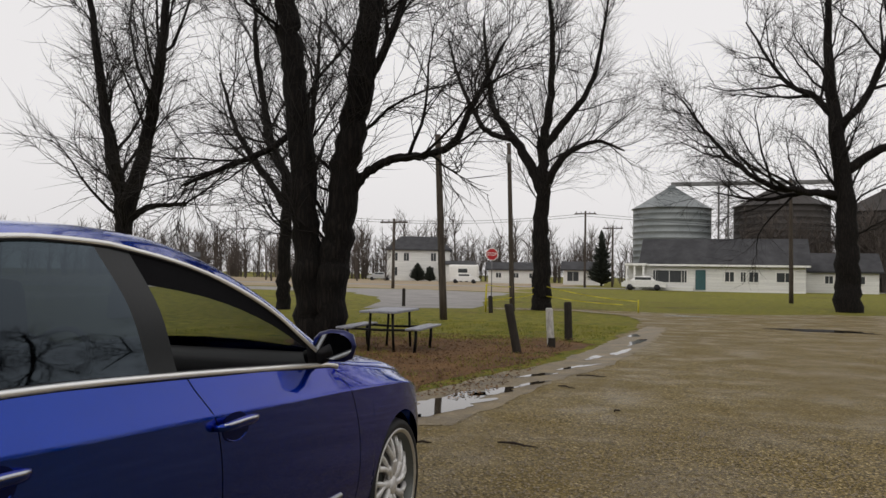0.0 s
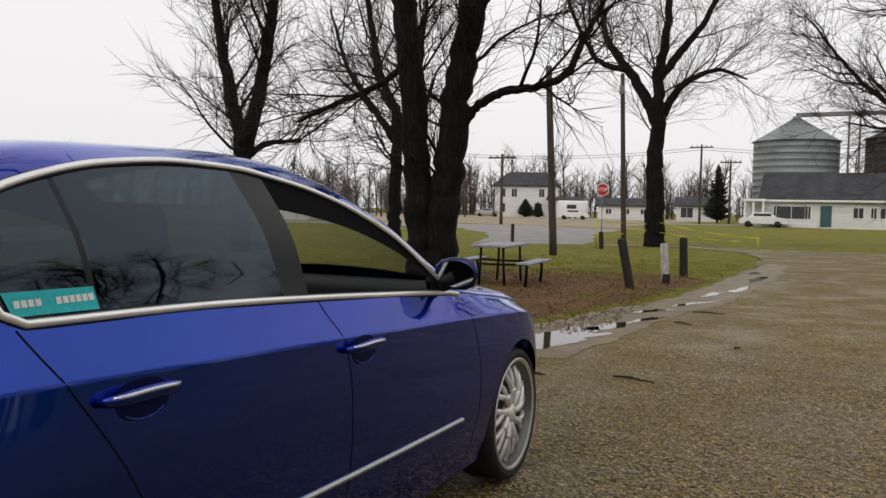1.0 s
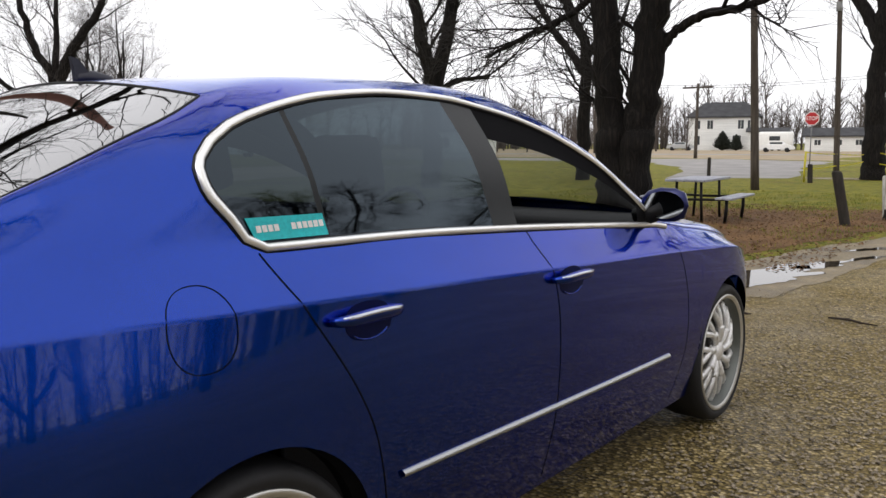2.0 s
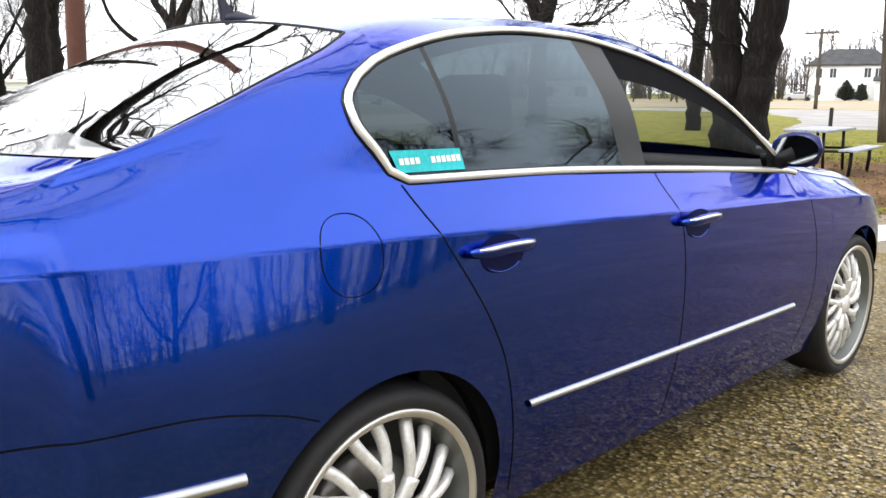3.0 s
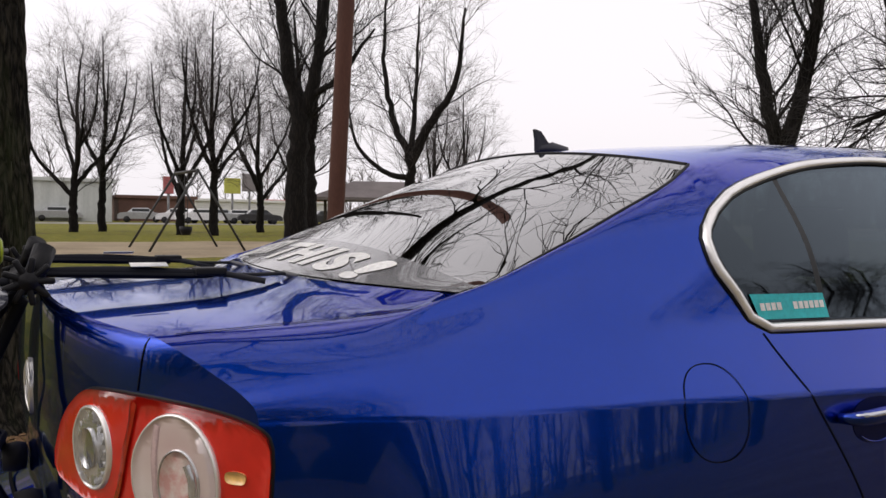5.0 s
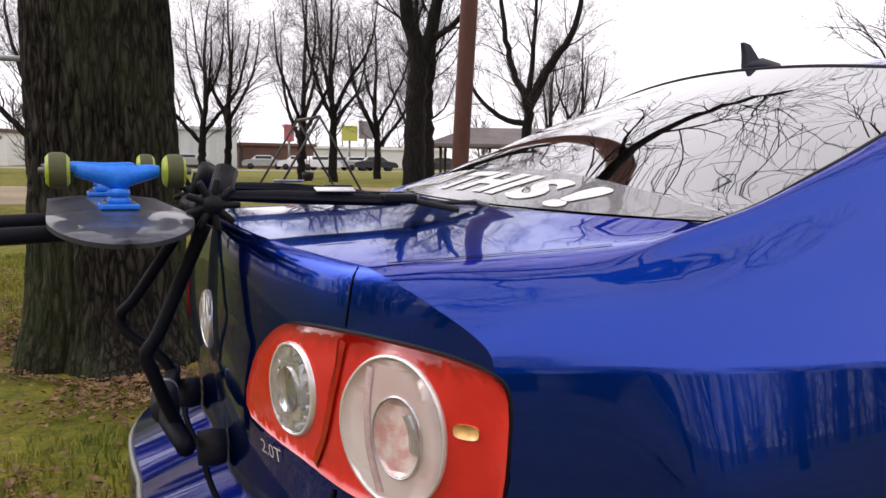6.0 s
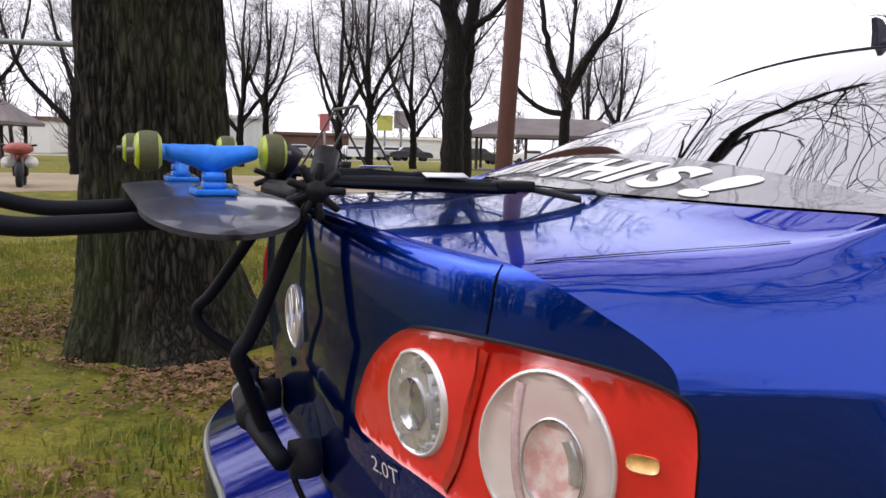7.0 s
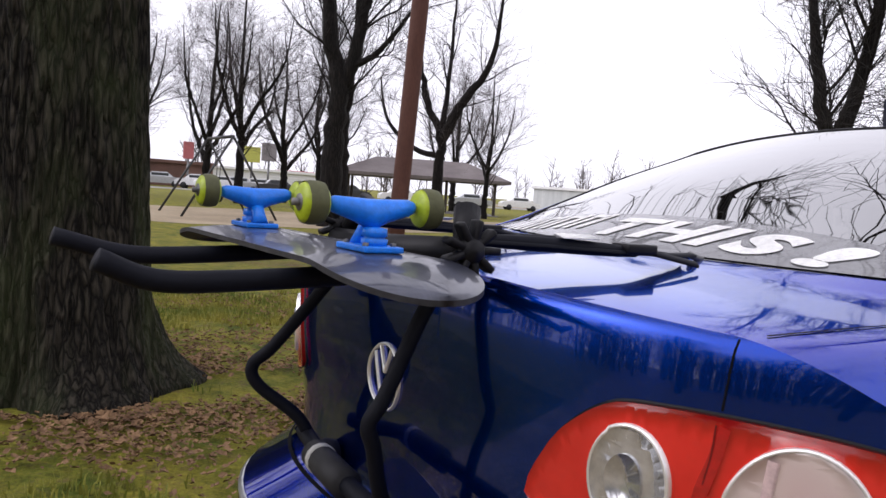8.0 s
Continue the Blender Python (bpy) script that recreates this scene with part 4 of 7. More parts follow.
part("rear_bench", box(-0.64, -1.25, 0.36, 0.64, -0.75, 0.60, 0.06), CABIN, car)
part("rear_backrest", moved(box(-0.64, -0.1, 0, 0.64, 0.08, 0.56, 0.06), Matrix.Translation((0, -1.25, 0.52)) @ Matrix.Rotation(radians(18), 4, 'X')), CABIN, car)
part("steering_wheel", moved(tube([(0.18 * math.cos(w), 0, 0.18 * math.sin(w)) for w in np.linspace(0, 2 * math.pi, 25)[:-1]], 0.014, 8, True), Matrix.Translation((-0.37, 0.48, 0.92)) @ Matrix.Rotation(radians(-25), 4, 'X')), CABIN, car)
for side in (1, -1):
    V_, F_ = box(0.80, -1.2, 0.3, 0.815, 0.75, 0.955, 0.005)
    part("door_lining", ([(x * side, y, z) for x, y, z in V_], F_), CABIN, car)


# ---- ground, lot and roads ----
def sheet(name, outline, z, mat, label, category, step=1.2, wob=0.12):
    """A flat area with an uneven edge."""
    pts = []
    n = len(outline)
    rng = random.Random(len(outline) * 7 + int(abs(outline[0][0]) * 10))
    for i in range(n):
        a, b = Vector((*outline[i], 0)), Vector((*outline[(i + 1) % n], 0))
        k = max(1, min(60, int((b - a).length / step)))
        for s in range(k):
            p = a.lerp(b, s / k)
            far = 1 + p.length / 40
            pts.append((p.x + rng.uniform(-wob, wob) * far, p.y + rng.uniform(-wob, wob) * far, z))
    bm = bmesh.new()
    f = bm.faces.new([bm.verts.new(p) for p in pts])
    bmesh.ops.triangulate(bm, faces=[f])
    ob = part(name, bm, mat, None, "", False)
    return tagged(ob, label, category, kind="structure")


sheet_ground = part("ground", ([(-900, -900, -0.02), (900, -900, -0.02), (900, 900, -0.02), (-900, 900, -0.02)], [(0, 1, 2, 3)]), GRASS, None, "", False)
tagged(sheet_ground, "yellow-green winter grass with bare brown earth", "ground", kind="structure")
ASPHALT = mottled("worn_asphalt", (0.16, 0.15, 0.145), (0.30, 0.285, 0.27), 0.6, 25, 0.75, ws=True)
EARTH = mottled("leafy_earth", (0.066, 0.030, 0.009), (0.175, 0.088, 0.025), 1.1, 22, 0.95, relief=0.6, ws=True)
DRY = mottled("dry_field", (0.22, 0.165, 0.10), (0.36, 0.29, 0.19), 0.3, 6, 0.95, ws=True)
MUD = mottled("wet_mud", (0.085, 0.060, 0.026), (0.25, 0.185, 0.085), 2.4, 24, 0.46, relief=1.0, ws=True, vary=1.8)
EDGE = [(-0.95, -30), (-1.1, -12), (-1.3, -5), (-1.25, -1), (-1.0, 2.0), (-0.75, 4.0), (-0.6, 5.4), (-0.7, 6.4), (-0.35, 8.2), (0.2, 10.3), (0.5, 15.2), (0.75, 20.7), (0.3, 24.5), (-0.5, 26.8), (-2.2, 28.6), (-6.0, 28.6), (-6.3, 30.0), (-2.0, 30.3), (0.4, 29.3), (3.5, 29.5), (7.4, 32.2), (12, 32.6), (21, 33), (22, 20), (21, 0), (22, -20), (20, -60), (-0.95, -60)]
sheet("gravel_lot", EDGE, -0.004, GRAVEL, "wet tan gravel lot with muddy patches", "gravel lot", 0.5, 0.09)
sheet("road", [(-10.3, 26.5), (-6.2, 28.4), (-7.5, 34), (-9.5, 44), (-11, 56), (-20, 62), (-36, 60), (-60, 52), (-60, 46), (-30, 50), (-21, 49), (-15, 40), (-11.5, 31)], -0.012, ASPHALT, "pale worn asphalt side road", "road", 2, 0.2)
sheet("far_road", [(-140, 74), (-60, 76), (-9, 88), (60, 102), (160, 118), (160, 125), (60, 109), (-9, 95), (-60, 84), (-140, 82)], -0.010, ASPHALT, "pale street crossing beyond the grass", "road", 8, 0.2)
sheet("dry_field", [(-130, 150), (-60, 150), (-20, 140), (-12, 120), (-13, 98), (-14, 78), (-11, 60), (-20, 64), (-36, 64), (-60, 58), (-130, 58)], -0.014, DRY, "dry tan field beside the street", "field", 6, 0.8)
sheet("bare_earth", [(-1.0, 5.9), (-0.8, 8.3), (-0.2, 10.4), (0.2, 14), (-1.0, 15.2), (-2.4, 14.0), (-4.2, 13.6), (-5.5, 12.2), (-4.6, 9.6), (-3.0, 8.0), (-2.2, 6.2)], -0.013, EARTH, "brown leaf-littered earth under the trees", "earth", 0.5, 0.13)
sheet("dirt_track", [(-22, -40), (-19.5, -10), (-20.5, 3), (-22, 16), (-27, 34), (-36, 33), (-33, 16), (-32, 3), (-32, -10), (-36, -40)], -0.012, DRY, "bare tan track across the park", "track", 1.5, 0.3)
sheet("street", [(-72, -60), (-71, 0), (-74, 30), (-86, 70), (-96, 68), (-82, 30), (-79, 0), (-80, -60)], -0.010, ASPHALT, "pale street along the park", "road", 6, 0.2)
sheet("mud_verge", [(-0.75, 4.2), (0.15, 4.6), (0.35, 6.3), (0.5, 8.0), (1.0, 10.2), (1.35, 15), (1.45, 20), (0.9, 20.4), (0.55, 15.2), (0.15, 10.3), (-0.4, 8.2), (-0.75, 6.3)], 0.0, MUD, "dark wet mud along the lot edge", "mud", 0.22, 0.045)
WATER, n_, l_, b_ = material("puddle_water", 0.03, 0.0, 0.0, 0.5)
b_.inputs["Base Color"].default_value = (0.035, 0.028, 0.02, 1)
bump(n_, l_, b_, noise_tex(n_, l_, coords(n_, l_, (1, 1, 1), True), 3, 2), 0.02, 0.01)


def puddle(cx, cy, rx, ry, turn, seed):
    rng = random.Random(seed)
    ph = [rng.uniform(0, 6.28) for _ in range(4)]
    pts = []
    for i in range(56):
        w = 2 * math.pi * i / 56
        r = 1 + 0.24 * math.sin(2 * w + ph[0]) + 0.17 * math.sin(3 * w + ph[1]) + 0.14 * math.sin(5 * w + ph[2]) + 0.10 * math.sin(9 * w + ph[3]) + rng.uniform(-0.13, 0.13)
        x, y = rx * r * math.cos(w), ry * r * math.sin(w)
        c, s = math.cos(radians(turn)), math.sin(radians(turn))
        pts.append((cx + x * c - y * s, cy + x * s + y * c, 0.004))
    bm = bmesh.new()
    f = bm.faces.new([bm.verts.new(p) for p in pts])
    bmesh.ops.triangulate(bm, faces=[f])
    ob = part("puddle", bm, WATER, None, "", False)
    tagged(ob, "shallow muddy puddle mirroring the white sky", "puddle", "puddles along the lot edge", "structure")


puddle(-0.28, 5.55, 0.95, 0.33, 72, 1)
puddle(0.02, 6.75, 0.42, 0.13, 66, 2)
puddle(0.30, 7.6, 0.34, 0.07, 74, 12)
puddle(0.20, 8.5, 0.30, 0.10, 60, 13)
puddle(0.55, 9.7, 0.42, 0.08, 66, 3)
puddle(0.62, 11.2, 0.34, 0.10, 78, 14)
puddle(0.95, 12.4, 0.55, 0.10, 82, 4)
puddle(1.05, 14.8, 0.85, 0.10, 86, 5)
puddle(0.85, 16.6, 0.40, 0.12, 80, 15)
puddle(5.4, 21.0, 0.5, 1.3, 70, 7)
puddle(1.9, 27.2, 0.3, 1.0, 75, 8)


# ---- bare trees ----
def ring_frame(T):
    """Two vectors across each direction in T."""
    ref = np.where(np.abs(T[:, 2:3]) > 0.7, np.array([[0.93, 0.31, 0.2]]), np.array([[0.1, 0.2, 0.97]]))
    S = np.stack([T[:, 1] * ref[:, 2] - T[:, 2] * ref[:, 1], T[:, 2] * ref[:, 0] - T[:, 0] * ref[:, 2], T[:, 0] * ref[:, 1] - T[:, 1] * ref[:, 0]], 1)
    S /= np.sqrt((S * S).sum(1))[:, None] + 1e-9
    B = np.stack([T[:, 1] * S[:, 2] - T[:, 2] * S[:, 1], T[:, 2] * S[:, 0] - T[:, 0] * S[:, 2], T[:, 0] * S[:, 1] - T[:, 1] * S[:, 0]], 1)
    return S, B


class Wood:
    """Collects boughs (swept rings) and twigs (short bent cones) of one mesh."""

    def __init__(self):
        self.runs, self.twigs = [], []

    def add(self, P, R, sides):
        self.runs.append((np.asarray(P, float), np.asarray(R, float), sides))

    def twig(self, p, d, e, length, r):
        self.twigs.append((*p, *d, *e, length, r))

    def mesh(self):
        V, F, o = [], [], 0
        for P, R, sides in self.runs:
            n = len(P)
            T = np.empty_like(P)
            T[1:-1], T[0], T[-1] = P[2:] - P[:-2], P[1] - P[0], P[-1] - P[-2]
            T /= np.sqrt((T * T).sum(1))[:, None] + 1e-9
            ref = np.array([0.93, 0.31, 0.2]) if abs(T[0, 2]) > 0.7 else np.array([0.1, 0.2, 0.97])
            S = np.stack([T[:, 1] * ref[2] - T[:, 2] * ref[1], T[:, 2] * ref[0] - T[:, 0] * ref[2], T[:, 0] * ref[1] - T[:, 1] * ref[0]], 1)
            S /= np.sqrt((S * S).sum(1))[:, None] + 1e-9
            B = np.stack([T[:, 1] * S[:, 2] - T[:, 2] * S[:, 1], T[:, 2] * S[:, 0] - T[:, 0] * S[:, 2], T[:, 0] * S[:, 1] - T[:, 1] * S[:, 0]], 1)
            w = np.arange(sides) * 2 * math.pi / sides
            V.append((P[:, None, :] + (S[:, None, :] * np.cos(w)[None, :, None] + B[:, None, :] * np.sin(w)[None, :, None]) * R[:, None, None]).reshape(-1, 3))
            i = np.arange(n - 1)[:, None] * sides
            k = np.arange(sides)[None, :]
            k2 = (k + 1) % sides
            F.append((o + np.stack([i + k, i + k2, i + sides + k2, i + sides + k], -1)).reshape(-1, 4))
            o += n * sides
        quads = np.concatenate(F) if F else np.zeros((0, 4), int)
        tris = np.zeros((0, 3), int)
        if self.twigs:
            A = np.array(self.twigs)
            p, d, e, L, r = A[:, 0:3], A[:, 3:6], A[:, 6:9], A[:, 9:10], A[:, 10:11]
            S, B = ring_frame(d)
            m = p + d * L * 0.5
            t = m + e * L * 0.5
            rows = []
            for c, q in ((p, r), (m, r * 0.65)):
                for w in (0, 2.094, 4.189):
                    rows.append(c + (S * math.cos(w) + B * math.sin(w)) * q)
            rows.append(t)
            V.append(np.stack(rows, 1).reshape(-1, 3))
            base = o + np.arange(len(A))[:, None] * 7
            quads = np.concatenate([quads] + [base + np.array([[a, (a + 1) % 3, 3 + (a + 1) % 3, 3 + a]]) for a in range(3)])
            tris = np.concatenate([base + np.array([[3 + a, 3 + (a + 1) % 3, 6]]) for a in range(3)])
        return np.concatenate(V), quads, tris


def wood_part(name, wood, mat, parent=None, label="", smooth=True):
    V, Q, T = wood.mesh()
    me = bpy.data.meshes.new(name)
    me.vertices.add(len(V))
    me.vertices.foreach_set("co", V.astype(np.float32).ravel())
    loops = np.concatenate([Q.ravel(), T.ravel()])
    me.loops.add(len(loops))
    me.loops.foreach_set("vertex_index", loops.astype(np.int32))
    me.polygons.add(len(Q) + len(T))
    start = np.concatenate([np.arange(len(Q)) * 4, len(Q) * 4 + np.arange(len(T)) * 3])
    me.polygons.foreach_set("loop_start", start.astype(np.int32))
    me.update(calc_edges=True)
    me.materials.append(mat)
    if smooth:
        me.shade_smooth()
    ob = new(name, me)
    if parent:
        ob.parent = parent
    if label:
        tagged(ob, label)
    return ob


def bough(rng, p, d, length, segs, wander, lift):
    P = [np.array(p, float)]
    d = np.array(d, float)
    for _ in range(segs):
        d = d + rng.normal(0, wander, 3) + np.array([0, 0, lift])
        d /= np.linalg.norm(d)
        P.append(P[-1] + d * length / segs)
    return np.array(P)


def along(P, f):
    x = f * (len(P) - 1)
    i = min(int(x), len(P) - 2)
    return P[i] + (P[i + 1] - P[i]) * (x - i), (P[i + 1] - P[i]) / (np.linalg.norm(P[i + 1] - P[i]) + 1e-9)


def side_way(rng, t, angle):
    a = rng.normal(0, 1, 3)
    a -= t * a.dot(t)
    a /= np.linalg.norm(a) + 1e-9
    return t * math.cos(angle) + a * math.sin(angle)


def unit(v):
    return v / (math.sqrt(v[0] * v[0] + v[1] * v[1] + v[2] * v[2]) + 1e-9)


def tree_mesh(seed, stems, counts=(9, 8, 7), lengths=(4.0, 1.9, 0.8), start=0.3, lift=0.10, droop=0.0, spread=0.85, thin=1.0, taper=0.8):
    """Trunk and crown of a leafless tree: stems are (points, base radius, tip radius)."""
    rng = np.random.default_rng(seed)
    trunk, crown = Wood(), Wood()
    for pts, r0, r1 in stems:
        P = catmull(pts, 7)
        P[1:-1] += rng.normal(0, 0.0025 * np.linalg.norm(P[-1] - P[0]), P[1:-1].shape)
        f = np.linspace(0, 1, len(P))
        trunk.add(P, r0 * (1 - f) ** taper + r1, 10)
        total = np.sum(np.linalg.norm(np.diff(P, axis=0), axis=1))
        n1 = max(2, int(counts[0] * total / 7))
        for i in range(n1):
            fr = start + (1 - start) * (i + rng.uniform(0.1, 0.9)) / n1
            q, t = along(P, min(fr, 0.995))
            L1 = lengths[0] * rng.uniform(0.5, 1.25) * (1.15 - 0.6 * fr)
            B = bough(rng, q, side_way(rng, t, rng.uniform(0.5, 1.0) * spread), L1, 7, 0.15, lift)
            rb = min((r0 * (1 - fr) ** taper + r1) * 0.4, 0.010 * L1 + 0.008) * thin
            trunk.add(B, np.linspace(rb, rb * 0.25, len(B)), 5)
            n2 = max(3, int(counts[1] * rng.uniform(0.7, 1.2)))
            for k in range(n2):
                f2 = 0.15 + 0.85 * (k + rng.uniform(0, 1)) / n2
                q2, t2 = along(B, min(f2, 0.99))
                L2 = lengths[1] * rng.uniform(0.5, 1.3) * (1.1 - 0.5 * f2)
                C = bough(rng, q2, side_way(rng, t2, rng.uniform(0.4, 0.95) * spread), L2, 4, 0.18, lift * 0.8 - droop)
                rc = min(rb * (1 - 0.7 * f2) * 0.55, 0.011) * thin
                crown.add(C, np.linspace(rc, 0.0035 * thin, len(C)), 3)
                for m in range(max(1, int(counts[2] * rng.uniform(0.6, 1.2)))):
                    q3, t3 = along(C, min(rng.uniform(0.15, 1.0), 0.99))
                    d = side_way(rng, t3, rng.uniform(0.35, 0.9))
                    e3 = unit(d + rng.normal(0, 0.22, 3) + np.array([0, 0, lift - droop * 3]))
                    crown.twig(q3, unit(d), e3, lengths[2] * rng.uniform(0.5, 1.4), 0.0052 * thin)
    return trunk, crown


GROWN = {}


def bare_tree(label, at, meshes, turn=0, scale=1.0, group="bare park trees", bark=None, twig=None):
    root = thing("tree", label, "tree", group, at, turn)
    root.scale = (scale, scale, scale)
    trunk, crown = meshes
    key = id(trunk)
    if key not in GROWN:
        GROWN[key] = (wood_part("trunk", trunk, bark or BARK, root), wood_part("crown", crown, twig or TWIG, root, "fine bare twigs"))
    else:
        for o in GROWN[key]:
            c = o.copy()
            scene.collection.objects.link(c)
            c.parent = root
    return root


# twin-stemmed tree in front of the car
T1 = tree_mesh(11, [
    ([(-0.15, 0, -0.1), (-0.15, 0, 1.0), (-0.24, 0, 2.0), (-0.42, 0.05, 4.0), (-0.62, 0.1, 5.4), (-0.78, 0.1, 6.8), (-1.1, 0.3, 9.2), (-1.7, 0.5, 12)], 0.225, 0.06),
    ([(0.22, 0, -0.1), (0.23, 0, 1.0), (0.35, 0, 2.0), (0.47, -0.05, 3.3), (0.72, -0.1, 4.8), (0.88, -0.15, 6.4), (1.2, -0.2, 9.0), (1.7, 0, 12)], 0.265, 0.06),
    ([(0.55, -0.08, 2.75), (0.9, -0.15, 3.2), (1.4, -0.3, 3.42), (2.0, -0.35, 3.5), (2.45, -0.3, 3.75), (2.75, -0.3, 4.35), (3.0, -0.3, 4.85), (3.35, -0.3, 5.6)], 0.070, 0.018),
    ([(0.75, -0.1, 4.7), (1.1, -0.2, 5.3), (1.5, -0.2, 6.4), (1.7, -0.1, 7.6)], 0.06, 0.03),
    ([(-0.45, 0.05, 4.0), (-1.0, 0.1, 3.6), (-1.7, 0.1, 3.3), (-2.6, 0.1, 2.9)], 0.05, 0.02),
], (13, 9, 9), (2.4, 1.5, 0.9), 0.2, 0.03, 0.02, thin=1.25, taper=0.45)
bare_tree("large twin-stemmed tree with dark wet bark, leafless", (-4.4, 11.0, 0), T1, 18, 1.0)
T1b = tree_mesh(12, [
    ([(0, 0, -0.1), (0, 0, 1.5), (0.05, 0, 3.7), (-0.1, 0, 5.0), (-0.7, 0.1, 6.5), (-1.2, 0, 9.5), (-1.3, 0, 12)], 0.23, 0.04),
    ([(0.05, 0, 3.6), (-0.6, 0.1, 4.6), (-1.8, 0.2, 6.3), (-2.6, 0.3, 8.6)], 0.13, 0.03),
    ([(0.05, 0, 4.2), (0.6, 0.3, 5.5), (0.9, 0.6, 8.0), (1.0, 0.8, 11)], 0.13, 0.03),
], (11, 10, 9), (3.6, 2.1, 1.0), 0.3, 0.06, 0.02, thin=1.3)
bare_tree("slim dark park tree, leafless", (-12.0, 23.4, 0), T1b, 17)
T2 = tree_mesh(13, [
    ([(0, 0, -0.1), (0, 0, 1.5), (-0.05, 0, 3.4), (0.05, 0, 4.9), (0.0, 0.1, 6.6), (0.35, 0, 9.0), (0.2, 0, 13.5)], 0.36, 0.05),
    ([(0, 0, 4.7), (-0.7, 0.2, 6.1), (-1.7, 0.3, 7.5), (-2.3, 0.4, 8.8), (-2.6, 0.4, 12)], 0.2, 0.04),
    ([(0.05, 0, 4.8), (0.7, -0.2, 5.8), (1.3, -0.2, 6.3), (2.2, 0, 6.6), (3.2, 0, 6.2)], 0.14, 0.03),
    ([(0, 0.05, 6.4), (0.9, 0.3, 7.6), (1.9, 0.5, 9.2), (2.5, 0.5, 12.5)], 0.16, 0.03),
    ([(-1.2, 0.25, 6.8), (-2.4, 0, 7.3), (-3.4, -0.2, 9.2), (-3.9, -0.3, 11)], 0.10, 0.03),
], (12, 10, 9), (3.6, 2.1, 1.1), 0.36, 0.09, 0.01)
bare_tree("tall vase-shaped park tree, leafless", (-3.7, 29.0, 0), T2, 0)
T4 = tree_mesh(14, [
    ([(0, 0, -0.1), (-0.05, 0, 2.0), (-0.15, 0, 4.5), (-0.5, 0, 8.0), (-0.85, 0, 11.0), (-0.7, 0, 15.5)], 0.52, 0.06),
    ([(-0.15, 0, 5.0), (-1.8, -0.2, 5.2), (-3.5, -0.4, 5.6), (-5.5, -0.5, 7.4), (-7.0, -0.5, 9.5)], 0.15, 0.03),
    ([(-0.2, 0, 4.8), (-1.6, 0.3, 5.2), (-3.6, 0.2, 4.9), (-5.6, 0.2, 5.3)], 0.13, 0.02),
    ([(-0.2, 0, 6.0), (1.2, 0.2, 7.0), (2.6, 0.2, 7.4), (4.5, 0, 8.4)], 0.2, 0.04),
    ([(-0.45, 0, 8.2), (-1.4, 0, 9.4), (-2.6, 0.1, 10.2), (-4.2, 0.3, 13.0)], 0.15, 0.03),
    ([(-0.5, 0, 7.8), (0.8, -0.4, 9.6), (1.6, -0.5, 12.4), (1.9, -0.5, 15)], 0.17, 0.03),
], (12, 10, 9), (4.0, 2.3, 1.1), 0.22, 0.05, 0.03, thin=1.55)
bare_tree("old spreading tree with drooping twigs, leafless", (8.4, 35.8, 0), T4, 0)
T3 = tree_mesh(15, [
    ([(0, 0, -0.1), (0, 0, 1.4), (0, 0, 2.9), (-0.35, 0.1, 4.6), (-0.75, 0.1, 7.0), (-1.3, 0.2, 10.5)], 0.27, 0.04),
    ([(0.02, 0, 2.7), (0.45, 0, 4.4), (0.85, -0.1, 6.8), (1.0, -0.1, 9.0), (1.2, 0, 11.5)], 0.2, 0.04),
    ([(0.05, 0, 2.6), (0.7, -0.1, 3.1), (1.7, -0.1, 3.2)], 0.09, 0.03),
], (13, 11, 9), (3.3, 2.0, 1.0), 0.25, 0.08, 0.01, thin=1.45)
bare_tree("forked park tree with two upright stems, leafless", (-13.1, 16.2, 0), T3, 38)

# trees of the park beyond the boot
P1 = tree_mesh(21, [
    ([(0, 0, -0.1), (0, 0, 1.5), (0.05, 0.05, 2.8), (0.25, 0, 4.6), (0.2, 0.1, 7.0), (0.5, 0.1, 10.2)], 0.23, 0.02),
    ([(0.0, 0, 1.9), (-0.9, 0.1, 2.9), (-1.9, 0.2, 4.2), (-2.6, 0.3, 6.2), (-2.9, 0.4, 8.2)], 0.12, 0.015),
    ([(0.05, 0, 2.4), (0.9, 0.3, 3.6), (1.9, 0.5, 5.0), (2.5, 0.6, 7.4), (2.7, 0.6, 9)], 0.12, 0.015),
    ([(0.1, 0, 3.2), (-0.4, 0.9, 4.8), (-0.9, 1.6, 6.6), (-1.0, 2.0, 9.2)], 0.10, 0.015),
    ([(0.1, 0, 2.9), (0.4, -0.9, 4.4), (0.7, -1.8, 6.2), (0.8, -2.1, 8.6)], 0.10, 0.015),
    ([(0.2, 0, 4.4), (0.9, 0.1, 5.8), (1.2, 0.1, 7.6), (1.3, 0, 9.8)], 0.08, 0.015),
], (11, 9, 7), (2.5, 1.6, 1.0), 0.22, 0.07, 0.0, thin=1.0)
